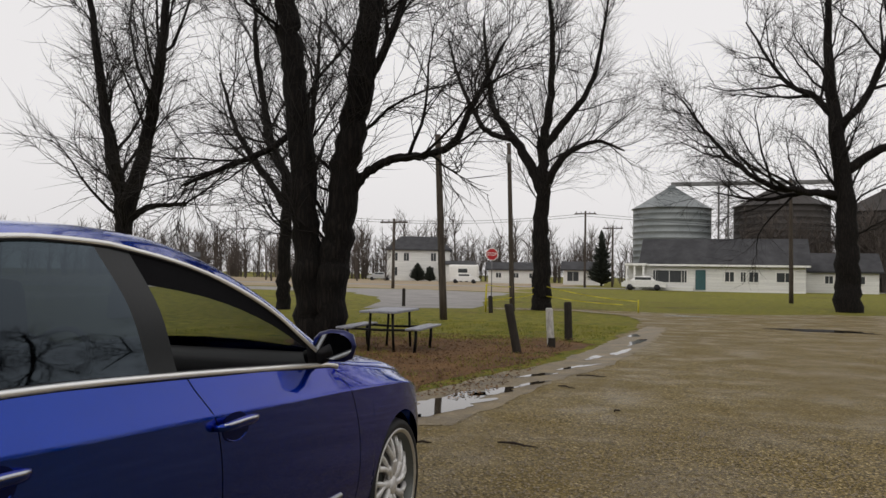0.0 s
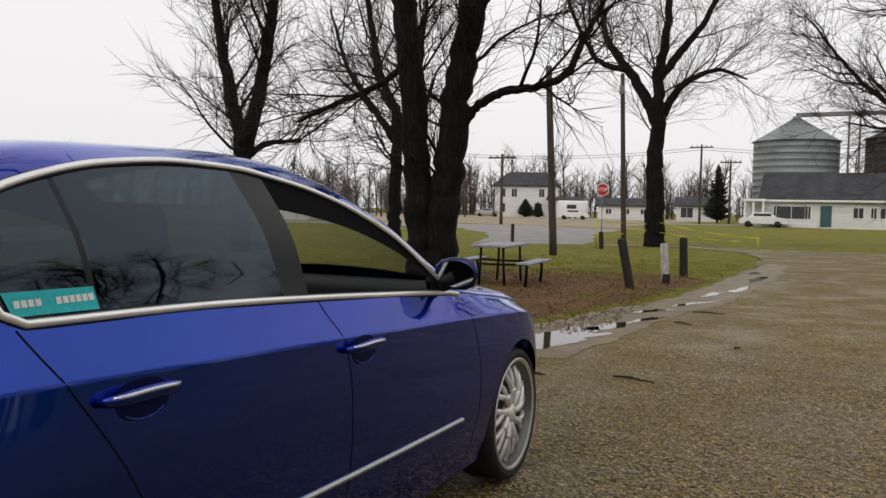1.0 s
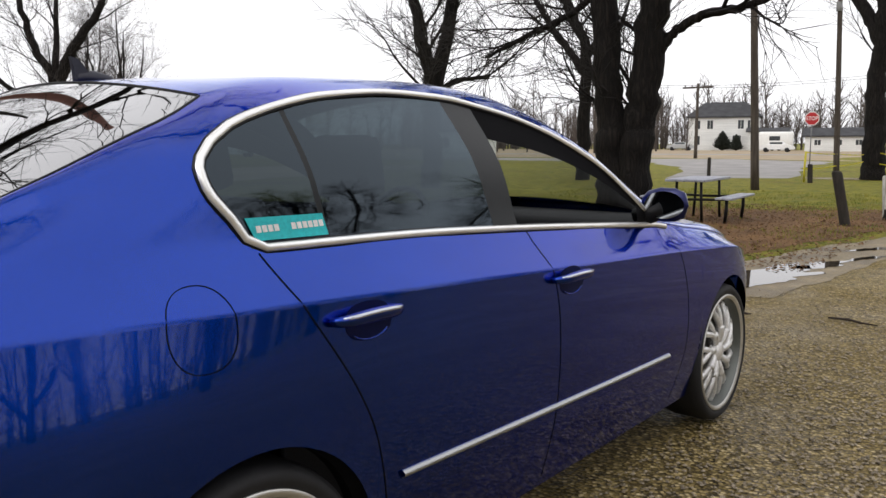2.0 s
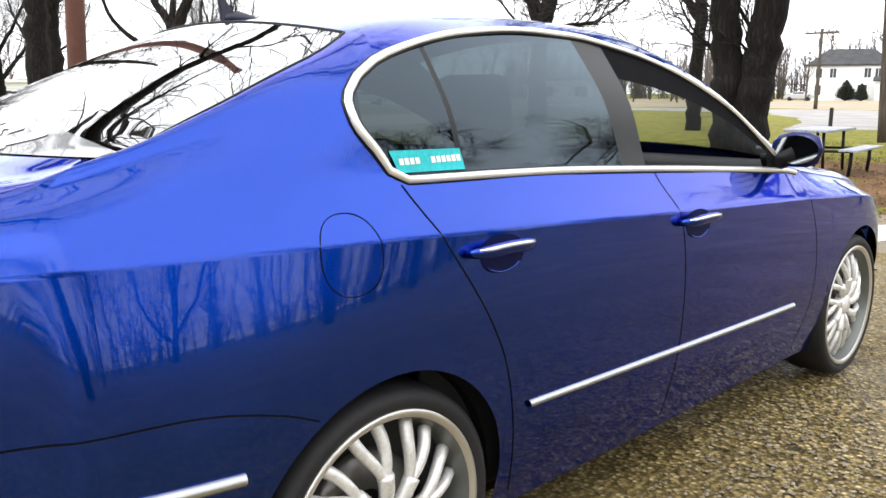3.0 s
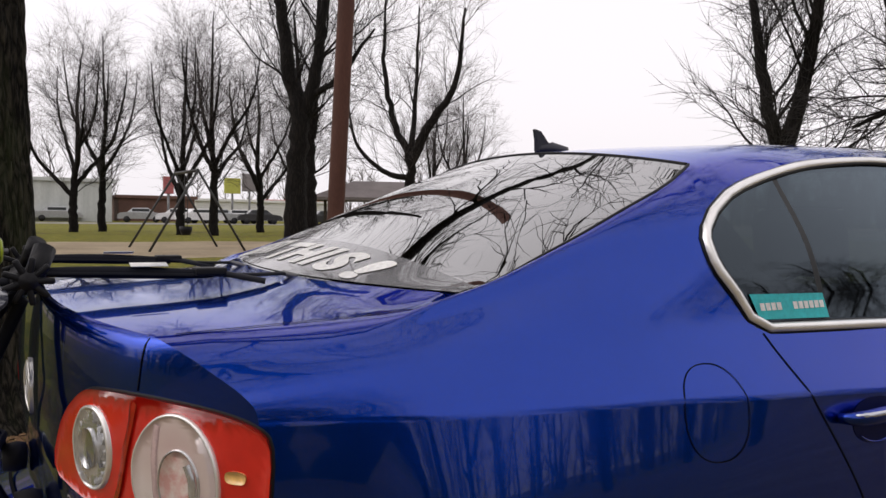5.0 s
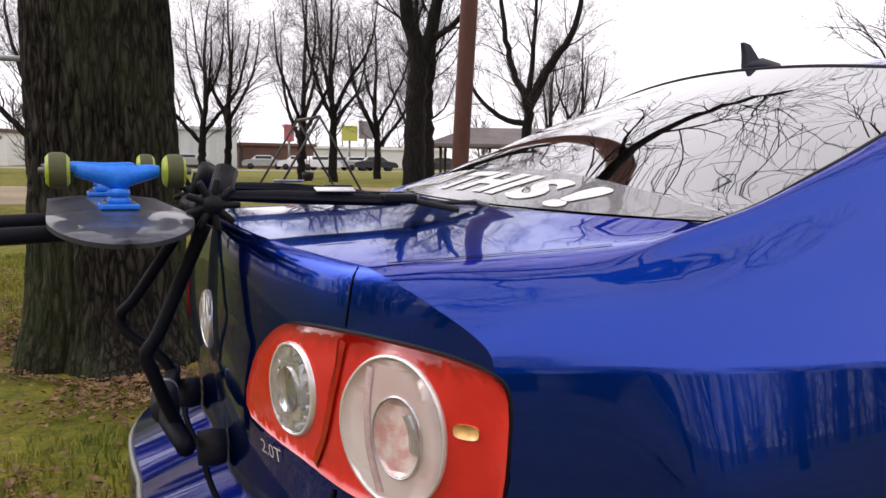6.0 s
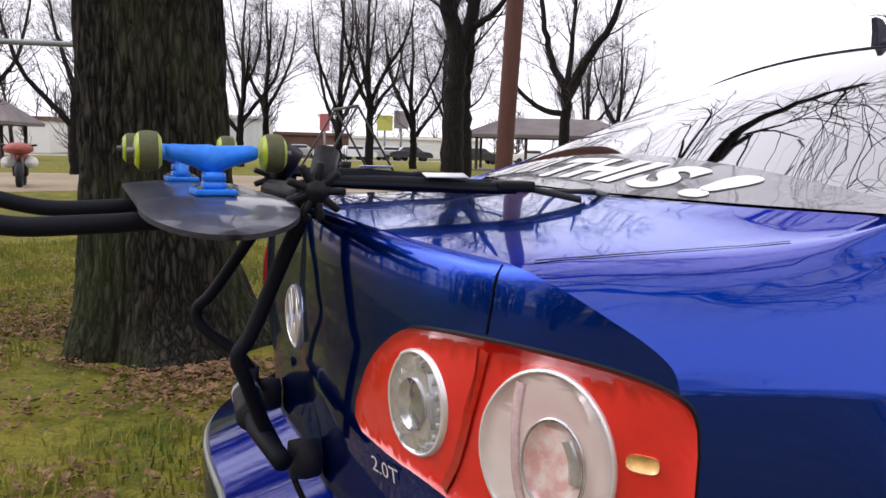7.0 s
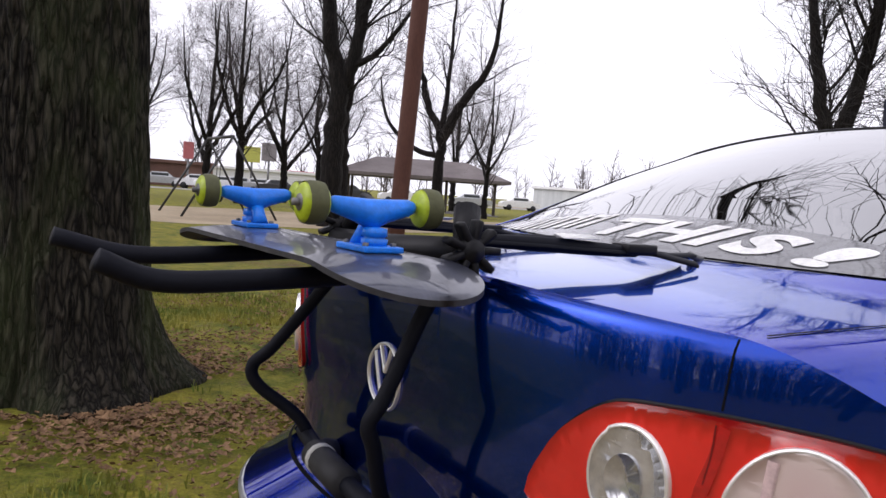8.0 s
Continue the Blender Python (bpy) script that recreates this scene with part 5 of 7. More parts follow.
P2 = tree_mesh(22, [
    ([(0, 0, -0.1), (0, 0, 2.0), (-0.1, 0, 3.6), (-0.3, 0, 6.0), (-0.1, 0, 10.5)], 0.21, 0.02),
    ([(-0.05, 0, 2.5), (0.9, -0.2, 3.6), (2.2, -0.3, 4.6), (3.0, -0.4, 6.6)], 0.10, 0.015),
    ([(-0.05, 0, 3.0), (-0.8, 0.3, 4.3), (-1.6, 0.5, 6.2), (-2.0, 0.6, 8.8)], 0.11, 0.015),
    ([(-0.05, 0, 3.4), (0.6, 0.7, 5.0), (1.0, 1.3, 7.0), (1.1, 1.6, 9.6)], 0.10, 0.015),
    ([(-0.05, 0, 3.1), (-0.2, -0.9, 4.7), (0.2, -1.8, 6.4), (0.3, -2.2, 8.8)], 0.10, 0.015),
], (12, 9, 7), (2.6, 1.7, 1.0), 0.24, 0.07, 0.0, thin=1.0)
bare_tree("upright park tree with many rising limbs, leafless", (-46.0, 0.8, 0), P1, 80, 1.0, "bare park trees", None, TWIG_FAR)
for (x, y), tn, sc, msh in (((-47.5, 2.4), 200, 1.05, P2), ((-41.5, 5.6), 20, 1.0, P1), ((-40.5, 7.1), 140, 1.1, P2), ((-47.0, 11.4), 290, 1.0, P1), ((-49.5, 14.5), 60, 1.0, P2), ((-46, -5.5), 15, 1.0, P2), ((-43, -12), 100, 1.05, P1), ((-38, 20.5), 180, 0.8, P2), ((-52, 26), 30, 1.0, P1), ((-38, -20), 45, 1.1, P2), ((-28, -14.5), 210, 0.9, P1)):
    bare_tree("upright park tree with many rising limbs, leafless", (x, y, 0), msh, tn, sc, "bare park trees", None, TWIG_FAR)
PA = tree_mesh(23, [
    ([(0, 0, -0.1), (0, 0, 2.0), (0, 0, 3.8), (-0.8, 0.4, 5.6), (-1.3, 0.6, 8.5), (-1.2, 0.7, 12)], 0.26, 0.02),
    ([(0, 0, 3.6), (0.9, -0.4, 5.4), (2.0, -0.8, 7.2), (2.4, -1.0, 10.5)], 0.22, 0.04),
    ([(0.05, 0, 4.3), (0.2, 0.5, 6.5), (0.3, 0.8, 11)], 0.12, 0.03),
    ([(0, 0, 2.9), (-1.3, 0.6, 3.3), (-2.6, 1.0, 4.6), (-3.0, 1.2, 6.5)], 0.12, 0.03),
], (11, 9, 8), (2.8, 1.8, 1.0), 0.24, 0.07, 0.0, thin=1.0)
bare_tree("broad park tree forking low, leafless", (-31.3, 13.9, 0), PA, 62, 1.0, "bare park trees", None, TWIG_FAR)
PD = tree_mesh(24, [
    ([(0, 0, -0.1), (0, 0, 2.0), (0.05, 0, 4.2), (-0.3, 0.1, 6.0), (-0.7, 0.2, 9.0), (-0.8, 0.2, 13)], 0.34, 0.05),
    ([(0.05, 0, 4.0), (0.5, 0, 5.3), (0.8, 0, 7.5), (1.3, 0, 11)], 0.22, 0.04),
    ([(0.3, 0, 4.8), (1.2, -0.3, 5.3), (2.4, -0.6, 6.8)], 0.1, 0.03),
], (13, 9, 7), (3.2, 1.9, 1.0), 0.33, 0.09)
bare_tree("tall straight park tree, leafless", (-22.0, 5.4, 0), PD, 62)
bare_tree("tall straight park tree, leafless", (-26.5, 7.4, 0), PD, 200, 0.8)


# ---- the big furrowed trunk beside the car ----
def big_trunk():
    rows, cols = 190, 240
    V, F = [], []
    for i in range(rows + 1):
        z = -0.1 + 4.6 * (i / rows) ** 1.15
        flare = 0.105 * math.exp(-max(z, 0) / 0.20) + 0.035 * math.exp(-max(z, 0) / 0.9)
        base = 0.375 - 0.008 * z
        for j in range(cols):
            w = 2 * math.pi * j / cols
            c, s = math.cos(w), math.sin(w)
            lobes = flare * (1 + 0.55 * math.sin(4 * w + 0.7) + 0.4 * math.sin(7 * w + 2)) * (0.75 + 0.25 * s)
            lobes += 0.17 * math.exp(-max(z, 0) / 0.24) * (math.exp(-((w - 1.45) / 0.42) ** 2) + 0.5 * math.exp(-((w - 0.35) / 0.35) ** 2))
            q = Vector((c * 10.5, s * 10.5, z * 2.6))
            q += noise.noise_vector(Vector((c * 2, s * 2, z * 1.3))) * 0.55
            ridge = abs(noise.noise(q)) * 1.6
            fine = noise.noise(Vector((c * 16, s * 16, z * 7)))
            r = base + lobes + 0.03 * noise.noise(Vector((c * 1.3, s * 1.3, z * 0.5))) + 0.046 * min(ridge, 0.55) + 0.008 * fine
            V.append((r * c - 0.02 * z, r * s, z))
    for i in range(rows):
        for j in range(cols):
            k = (j + 1) % cols
            F.append((i * cols + j, i * cols + k, (i + 1) * cols + k, (i + 1) * cols + j))
    return V, F


big = thing("tree", "huge old tree with deeply furrowed mossy bark", "tree", "", (-3.70, -2.80, 0))
big.scale = (1.09, 1.09, 1.0)
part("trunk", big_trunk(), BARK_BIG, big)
BT = tree_mesh(31, [
    ([(-0.08, 0, 3.6), (-0.2, 0.1, 5.6), (-0.5, 0.4, 7.5), (-0.8, 0.6, 11)], 0.30, 0.06),
    ([(-0.05, 0, 4.0), (0.5, -0.3, 5.1), (1.6, -0.7, 6.2), (2.9, -0.6, 7.6), (4.0, -0.4, 9)], 0.095, 0.03),
    ([(-0.05, 0.1, 3.0), (-0.2, 0.9, 3.6), (-0.5, 2.2, 4.1), (-1.0, 3.8, 5.0), (-1.6, 5.4, 6.4)], 0.085, 0.03),
    ([(-0.05, 0.05, 3.8), (0.4, 0.9, 4.6), (1.0, 2.2, 5.4), (1.8, 3.8, 6.2), (2.4, 5.2, 8.0)], 0.080, 0.03),
    ([(0.0, 0.1, 3.9), (1.1, 1.3, 5.2), (2.4, 2.3, 6.1), (3.5, 3.2, 7.0), (4.3, 4.6, 8.2)], 0.075, 0.03),
    ([(1.0, -0.5, 5.6), (2.3, 0.4, 6.3), (3.6, 0.9, 7.2), (4.9, 1.2, 8.6)], 0.07, 0.03),
    ([(-0.1, 0.05, 3.3), (-1.0, 0.8, 4.0), (-2.2, 1.6, 4.6), (-3.8, 2.2, 5.6)], 0.08, 0.03),
    ([(-0.1, -0.05, 3.8), (-0.2, -1.2, 5.0), (0.2, -2.6, 6.4), (0.3, -3.4, 8)], 0.10, 0.03),
], (12, 9, 5), (2.4, 1.4, 0.8), 0.15, 0.03, 0.0, thin=1.1, taper=0.6)
wood_part("limbs", BT[0], BARK, big)
wood_part("crown", BT[1], TWIG, big, "fine bare twigs")

# trees on the near side of the lot, mirrored in the paintwork and glass
for (x, y), tn, sc, msh in (((15, -2), 10, 0.95, T3), ((8.2, -3.4), 130, 0.95, T3), ((-31, -6.2), 90, 0.9, P1), ((-14, -11.5), 70, 0.8, T4), ((-12, -10.5), 150, 1.0, T2), ((-20, -9), 250, 1.0, T1b), ((11, -13), 120, 1.0, P1), ((17, 8), 200, 1.0, P2), ((3.5, -17), 60, 0.9, T1b), ((26, 4), 80, 1.0, P1), ((15.5, 21.5), 35, 0.95, P2), ((23, 17), 140, 1.0, P1), ((22, 34), 250, 1.1, P2), ((13, 11.5), 310, 0.7, T3)):
    bare_tree("leafless tree standing round the lot", (x, y, 0), msh, tn, sc, "trees round the lot")


# ---- poles, posts, tape ----
POLE_WOOD = mottled("weathered_pole_wood", (0.035, 0.027, 0.022), (0.085, 0.068, 0.055), 3, 40, 0.9, stretch=(6, 6, 0.6))
POST_WOOD = mottled("dark_post_wood", (0.012, 0.010, 0.008), (0.036, 0.029, 0.022), 4, 30, 0.9, stretch=(8, 8, 1))
RUST = mottled("rust_brown_paint", (0.085, 0.033, 0.024), (0.140, 0.056, 0.040), 2.0, 30, 0.75, stretch=(2, 2, 0.5))
STEEL = mottled("dull_steel", (0.10, 0.10, 0.10), (0.22, 0.22, 0.22), 4, 40, 0.5, 0.6)


def pole(label, base, top, r0, r1, mat, group="", name="pole"):
    root = thing(name, label, "pole", group, (base[0], base[1], -0.05))
    t = (top[0] - base[0], top[1] - base[1], top[2] + 0.05)
    part("shaft", tube([tuple(c * s for c in t) for s in np.linspace(0, 1, 8)], [r0 + (r1 - r0) * s for s in np.linspace(0, 1, 8)], 12), mat, root)
    return root, t


a, t_ = pole("slightly leaning wooden pole on the grass", (-5.0, 20.5), (-5.28, 20.5, 5.55), 0.115, 0.09, POLE_WOOD, "wooden poles on the grass")
a, t_ = pole("tall thin wooden pole with a small pale box", (-4.5, 27.5), (-4.72, 27.5, 6.4), 0.10, 0.075, POLE_WOOD, "wooden poles on the grass")
part("box", moved(box(-0.09, -0.13, 0, 0.09, -0.07, 0.32, 0.01), Matrix.Translation((t_[0] * 0.9, t_[1], t_[2] * 0.88))), STEEL, a)
a, t_ = pole("rust-brown painted pole in the park", (-8.5, 1.43), (-8.42, 1.75, 8.5), 0.118, 0.112, RUST, "", "park_pole")
a, t_ = pole("thin dark wooden pole across the grass", (7.3, 47.7), (7.25, 47.7, 7.2), 0.13, 0.09, POLE_WOOD, "wooden poles on the grass")
for (x, y), h in (((-10.9, 94.6), 9.2), ((-8.6, 104), 8.0), ((-23.7, 64.1), 6.2), ((-47, 90), 9.0)):
    a, t_ = pole("utility pole with a crossarm beside the street", (x, y), (x, y, h), 0.15, 0.11, POLE_WOOD, "utility poles", "utility_pole")
    part("crossarm", box(-1.3, -0.06, h - 0.35, 1.3, 0.06, h - 0.2, 0.01), POLE_WOOD, a)
    for sx in (-1.1, -0.5, 0.5, 1.1):
        part("insulator", lathe([(h - 0.2, 0.05), (h - 0.12, 0.06), (h - 0.02, 0.03), (h, 0.0)], 8, 'z', (sx, 0, 0)), STEEL, a)
LINE = plain("power_line", (0.02, 0.02, 0.02), 0.6)
for z in (8.9, 8.6):
    P = [(-47 + 36.1 * s, 90 + 4.6 * s, z - 1.0 * (1 - (2 * s - 1) ** 2)) for s in np.linspace(0, 1, 14)]
    tagged(part("power_line", tube(P, 0.03, 4), LINE), "thin power line sagging between poles", "cable", "power lines")
    P = [(-10.9 + 70 * s, 94.6 + 8 * s, z - 1.5 * (1 - (2 * s - 1) ** 2)) for s in np.linspace(0, 1, 14)]
    tagged(part("power_line", tube(P, 0.03, 4), LINE), "thin power line sagging between poles", "cable", "power lines")


def wood_post(at, h, r, lean, label, mat):
    root = thing("bollard", label, "post", "wooden posts at the lot edge", (*at, -0.03))
    prof = [(0, r * 1.04), (h * 0.3, r), (h * 0.7, r * 0.98), (h - 0.03, r * 0.97), (h, r * 0.8), (h + 0.005, 0)]
    g = lathe(prof, 14, 'z')
    rng = random.Random(int(h * 1000))
    V = [(x * rng.uniform(0.95, 1.05) + lean * z, y * rng.uniform(0.95, 1.05), z) for x, y, z in g[0]]
    part("shaft", (V, g[1]), mat, root)
    return root


PALE_POST = mottled("peeling_white_paint", (0.30, 0.29, 0.27), (0.62, 0.61, 0.58), 6, 25, 0.85, stretch=(3, 3, 1))
wood_post((-0.76, 11.5), 0.87, 0.080, -0.20, "leaning dark wooden post at the lot edge", POST_WOOD)
pp = wood_post((-0.41, 12.9), 0.76, 0.072, -0.07, "white-painted wooden post, dark at its foot", PALE_POST)
part("dark_foot", lathe([(0.0, 0.080), (0.10, 0.079), (0.20, 0.078)], 14, 'z'), POST_WOOD, pp)
wood_post((-0.40, 14.95), 0.82, 0.085, -0.03, "dark wooden post at the lot edge", POST_WOOD)
wood_post((-9.4, 28.8), 0.75, 0.07, 0.0, "short wooden post beside the side road", POST_WOOD)
wood_post((-4.85, 25.6), 0.62, 0.08, -0.05, "short wooden post by the yellow tape", POST_WOOD)
TAPE = plain("yellow_tape", (0.50, 0.44, 0.03), 0.6)


def tape(a, b, sag, label="sagging yellow barrier tape round the tree"):
    a, b = Vector(a), Vector(b)
    V, F = [], []
    for i in range(15):
        s = i / 14
        p = a.lerp(b, s) - Vector((0, 0, sag * (1 - (2 * s - 1) ** 2)))
        w = 0.015 * (1 + 0.3 * math.sin(i * 2.1))
        d = 0.012 * math.sin(i * 1.3)
        V += [p + Vector((0, d, -w)), p + Vector((0, -d, w)), p + Vector((0, d + 0.004, -w)), p + Vector((0, -d + 0.004, w))]
        if i:
            o = 4 * (i - 1)
            F += [(o, o + 4, o + 5, o + 1), (o + 3, o + 7, o + 6, o + 2)]
    tagged(part("barrier_tape", (V, F), TAPE), label, "tape", "barrier tape")


stake = thing("stake", "thin yellow-taped stake in the grass", "stake", "", (-5.15, 26.0, -0.02))
part("shaft", tube([(0, 0, 0), (0, 0, 0.5), (0.02, 0, 1.02)], 0.035, 8), TAPE, stake)
tape((-5.14, 26.0, 0.98), (-4.55, 27.4, 0.90), 0.03)
tape((-5.15, 26.0, 0.42), (-4.5, 27.4, 0.50), 0.03)
tape((-4.5, 27.4, 0.90), (-3.9, 28.6, 0.86), 0.02)
tape((-4.5, 27.4, 0.48), (-3.9, 28.6, 0.62), 0.02)
tape((-3.4, 28.6, 0.92), (0.05, 29.0, 0.42), 0.08)
tape((-3.4, 28.6, 0.55), (-0.5, 29.0, 0.28), 0.05)
stake2 = thing("stake", "thin yellow-taped stake in the grass", "stake", "", (0.06, 29.02, -0.02))
part("shaft", tube([(0, 0, 0), (0, 0, 0.25), (0, 0, 0.5)], 0.03, 8), TAPE, stake2)


# ---- picnic table and loose benches ----
BOARD = mottled("grey_table_board", (0.20, 0.21, 0.26), (0.36, 0.37, 0.42), 3, 30, 0.5, stretch=(1, 8, 1))


def picnic_table(at, turn):
    root = thing("picnic_table", "grey plank picnic table with two benches on steel legs", "table", "", (*at, 0), turn)
    for k in range(4):
        part("table_plank", box(-0.78, -0.33 + k * 0.168, 0.66, 0.78, -0.33 + k * 0.168 + 0.155, 0.70, 0.008), BOARD, root)
    for sy in (-1, 1):
        for k in range(2):
            y0 = sy * 0.62 + (k - 1) * 0.14
            part("bench_plank", box(-0.78, y0, 0.38, 0.78, y0 + 0.13, 0.415, 0.008), BOARD, root)
        for sx in (-0.55, 0.55):
            part("bench_leg", tube([(sx, sy * 0.62, 0.39), (sx, sy * 0.62, 0.2), (sx, sy * 0.60, -0.01)], 0.028, 8), BLACK, root)
    for sx in (-0.55, 0.55):
        for sy in (-0.2, 0.2):
            part("table_leg", tube([(sx, sy, 0.67), (sx, sy * 1.05, 0.35), (sx, sy * 1.15, -0.01)], 0.024, 8), BLACK, root)
        part("brace", tube([(sx, -0.62, 0.375), (sx, 0, 0.36), (sx, 0.62, 0.375)], 0.022, 8), BLACK, root)
    return root


picnic_table((-3.02, 11.15), 95)

# stick and twigs on the gravel
STICK = plain("wet_stick", (0.03, 0.02, 0.014), 0.8)
for (x, y), ln, tn in (((0.91, 3.95), 0.34, -12), ((0.2, 3.75), 0.12, 20), ((1.5, 5.9), 0.10, 60), ((0.9, 8.6), 0.4, 5), ((0.75, 7.4), 0.25, -30)):
    st = part("stick", tube([(-ln / 2, 0, 0.012), (-ln * 0.1, 0.02, 0.018), (ln * 0.2, -0.01, 0.014), (ln / 2, 0.015, 0.01)], [0.008, 0.011, 0.009, 0.004], 6), STICK)
    st.matrix_basis = pose(x, y, 0, 0, 0, tn)
    tagged(st, "dark broken stick lying on the wet gravel", "stick", "sticks on the gravel")


# ---- carrier on the boot, skateboard ----
rack = thing("boot_rack", "black tubular carrier strapped to the car boot", "bike rack", "", (0, 0, 0))
FOAM = plain("black_foam", (0.005, 0.006, 0.011), 0.6, spec=0.15)
for x0, x1, tip, bend in ((0.205, 0.235, (0.249, -2.945, 1.128), (0.201, -2.580, 0.892)), (-0.12, -0.08, (-0.063, -2.978, 1.128), (-0.237, -2.628, 0.880))):
    root_p = (x0, -2.49, 1.118)
    part("arm", tube(catmull([root_p, (x0 + 0.005, -2.6, 1.112), (x1, -2.78, 1.104), (x1 + 0.005, -2.88, 1.104), tip], 5), 0.0138, 12), FOAM, rack)
    side = 1 if x0 > 0 else -1
    leg = catmull([(x0 + 0.01 * side, -2.485, 1.118), (x0 * 0.66 + bend[0] * 0.34, -2.485 * 0.66 + bend[1] * 0.34, 1.118 * 0.66 + bend[2] * 0.34), (x0 * 0.2 + bend[0] * 0.8, -2.485 * 0.2 + bend[1] * 0.8, 1.118 * 0.2 + bend[2] * 0.8), (bend[0], bend[1] - 0.002, bend[2] + 0.008), (bend[0] - 0.004 * side, bend[1] + 0.010, bend[2] - 0.030), (bend[0] - 0.03 * side, -2.545, 0.79), (bend[0] - 0.04 * side, -2.515, 0.725)], 6)
    part("leg", tube(leg, 0.0118, 12), FOAM, rack)
    p_, nr_ = on_rear(bend[0] - 0.04 * side, 0.715)
    part("foot_pad", moved(lathe([(-0.03, 0.0), (-0.028, 0.03), (0.0, 0.034), (0.02, 0.03), (0.022, 0.0)], 16, 'y'), Matrix.Translation(p_ + nr_ * 0.026)), RUBBER, rack)
part("crossbar", tube([(-0.235, -2.524, 0.757), (-0.05, -2.548, 0.757), (0.12, -2.548, 0.757), (0.27, -2.524, 0.757)], 0.0155, 12), FOAM, rack)
part("crossbar_pad", tube([(-0.10, -2.5475, 0.757), (0.0, -2.5495, 0.757), (0.06, -2.55, 0.757)], 0.026, 14), RUBBER, rack, "thick rubber sleeve")
part("sleeve_band", tube([(-0.075, -2.548, 0.757), (-0.06, -2.5482, 0.757)], 0.0275, 14), plain("pale_tie", (0.45, 0.45, 0.42), 0.5), rack, "pale tie round the sleeve")
part("hub_axle", tube([(-0.22, -2.485, 1.128), (0.0, -2.483, 1.134), (0.24, -2.480, 1.148)], 0.022, 12), BLACK, rack)
for x0 in (0.267, -0.235):
    s = 1 if x0 > 0 else -1
    kn = part("knob", moved(lathe([(-0.012 * s, 0.0), (-0.012 * s, 0.018), (0.008 * s, 0.020), (0.016 * s, 0.012), (0.018 * s, 0.0)], 20), Matrix.Translation((x0, -2.477, 1.153))), BLACK, rack, "black star knob")
    for k in range(9):
        w = 2 * math.pi * k / 9
        blade = moved(box(-0.011, 0.010, -0.0055, 0.012, 0.043, 0.0055, 0.004), Matrix.Translation((x0, -2.477, 1.153)) @ Matrix.Rotation(w, 4, 'X'))
        part("knob_ridge", blade, BLACK, kn)
    part("clamp_post", tube([(x0 - 0.03 * s, -2.470, 1.150), (x0 - 0.05 * s, -2.458, 1.180), (x0 - 0.068 * s, -2.448, 1.207)], [0.017, 0.019, 0.020], 14), BLACK, rack)
for s, end in ((1, (0.187, -1.992, 1.153)), (-1, (-0.187, -2.01, 1.153))):
    pts = catmull([(0.215 * s, -2.47, 1.165), (0.225 * s, -2.33, 1.163), (0.23 * s, -2.17, 1.157), (0.205 * s, -2.07, 1.153), end], 6)
    hits_ = [(Vector(p), Vector((0, 0.05, 1)).normalized()) for p in pts]
    part("top_pad", tube(pts[:14], [0.008 + 0.004 * math.sin(math.pi * i / 13) for i in range(14)], 12), FOAM, rack, "padded arm lying on the boot lid")
    part("strap", strip(hits_, 0.030, 0.0, 0.003), FOAM, rack, "black webbing strap")
    part("buckle", moved(box(-0.022, -0.030, -0.006, 0.022, 0.030, 0.010, 0.004), Matrix.Translation((0.23 * s, -2.155, 1.160))), BLACK, rack)
    part("strap_tail", strip([(Vector((0.222 * s + 0.01 * i, -2.17 + 0.03 * i, 1.168 - 0.006 * i)), Vector((0.3, 0, 1)).normalized()) for i in range(5)], 0.024, 0.0, 0.002), FOAM, rack)
    part("strap_tag", moved(box(-0.013, -0.034, 0, 0.013, 0.034, 0.0015, 0.0), Matrix.Translation((0.231 * s, -2.27, 1.1765)) @ Matrix.Rotation(radians(12 * s), 4, 'Y')), WHITE, rack, "white cloth tag")
    part("hook", tube([end, (end[0], end[1] + 0.03, end[2] - 0.008), (end[0], end[1] + 0.045, end[2] - 0.022)], 0.006, 8), STEEL, rack)

skate = thing("skateboard", "upside-down skateboard with blue trucks and lime wheels on rack arms", "skateboard", "", (0.034, -2.637, 1.147), 5.3)
DECK = mottled("scuffed_deck_print", (0.010, 0.012, 0.022), (0.060, 0.066, 0.10), 5, 60, 0.36, 0, 0.6, 0.1, (0.6, 3, 1))
PLY = mottled("deck_edge", (0.010, 0.010, 0.011), (0.035, 0.035, 0.04), 20, 80, 0.6)
TRUCK = plain("bright_blue_enamel", (0.002, 0.19, 0.80), 0.4, 0.0, 0.15)
LIME = plain("lime_urethane", (0.34, 0.44, 0.012), 0.4, 0, 0.2)
GREYW = plain("worn_wheel_tread", (0.085, 0.088, 0.035), 0.6)


def deck_half(y_sign=1):
    rows = []
    for t in np.sin(np.linspace(-1, 1, 61) * math.pi / 2):
        x = 0.405 * t
        w = 0.102 * max(0.0, 1 - max(0, (abs(t) - 0.70) / 0.30) ** 2.2) ** 0.5
        kick = -0.030 * max(0, (abs(t) - 0.60) / 0.40) ** 1.5
        rows.append((x, w, kick))
    return rows


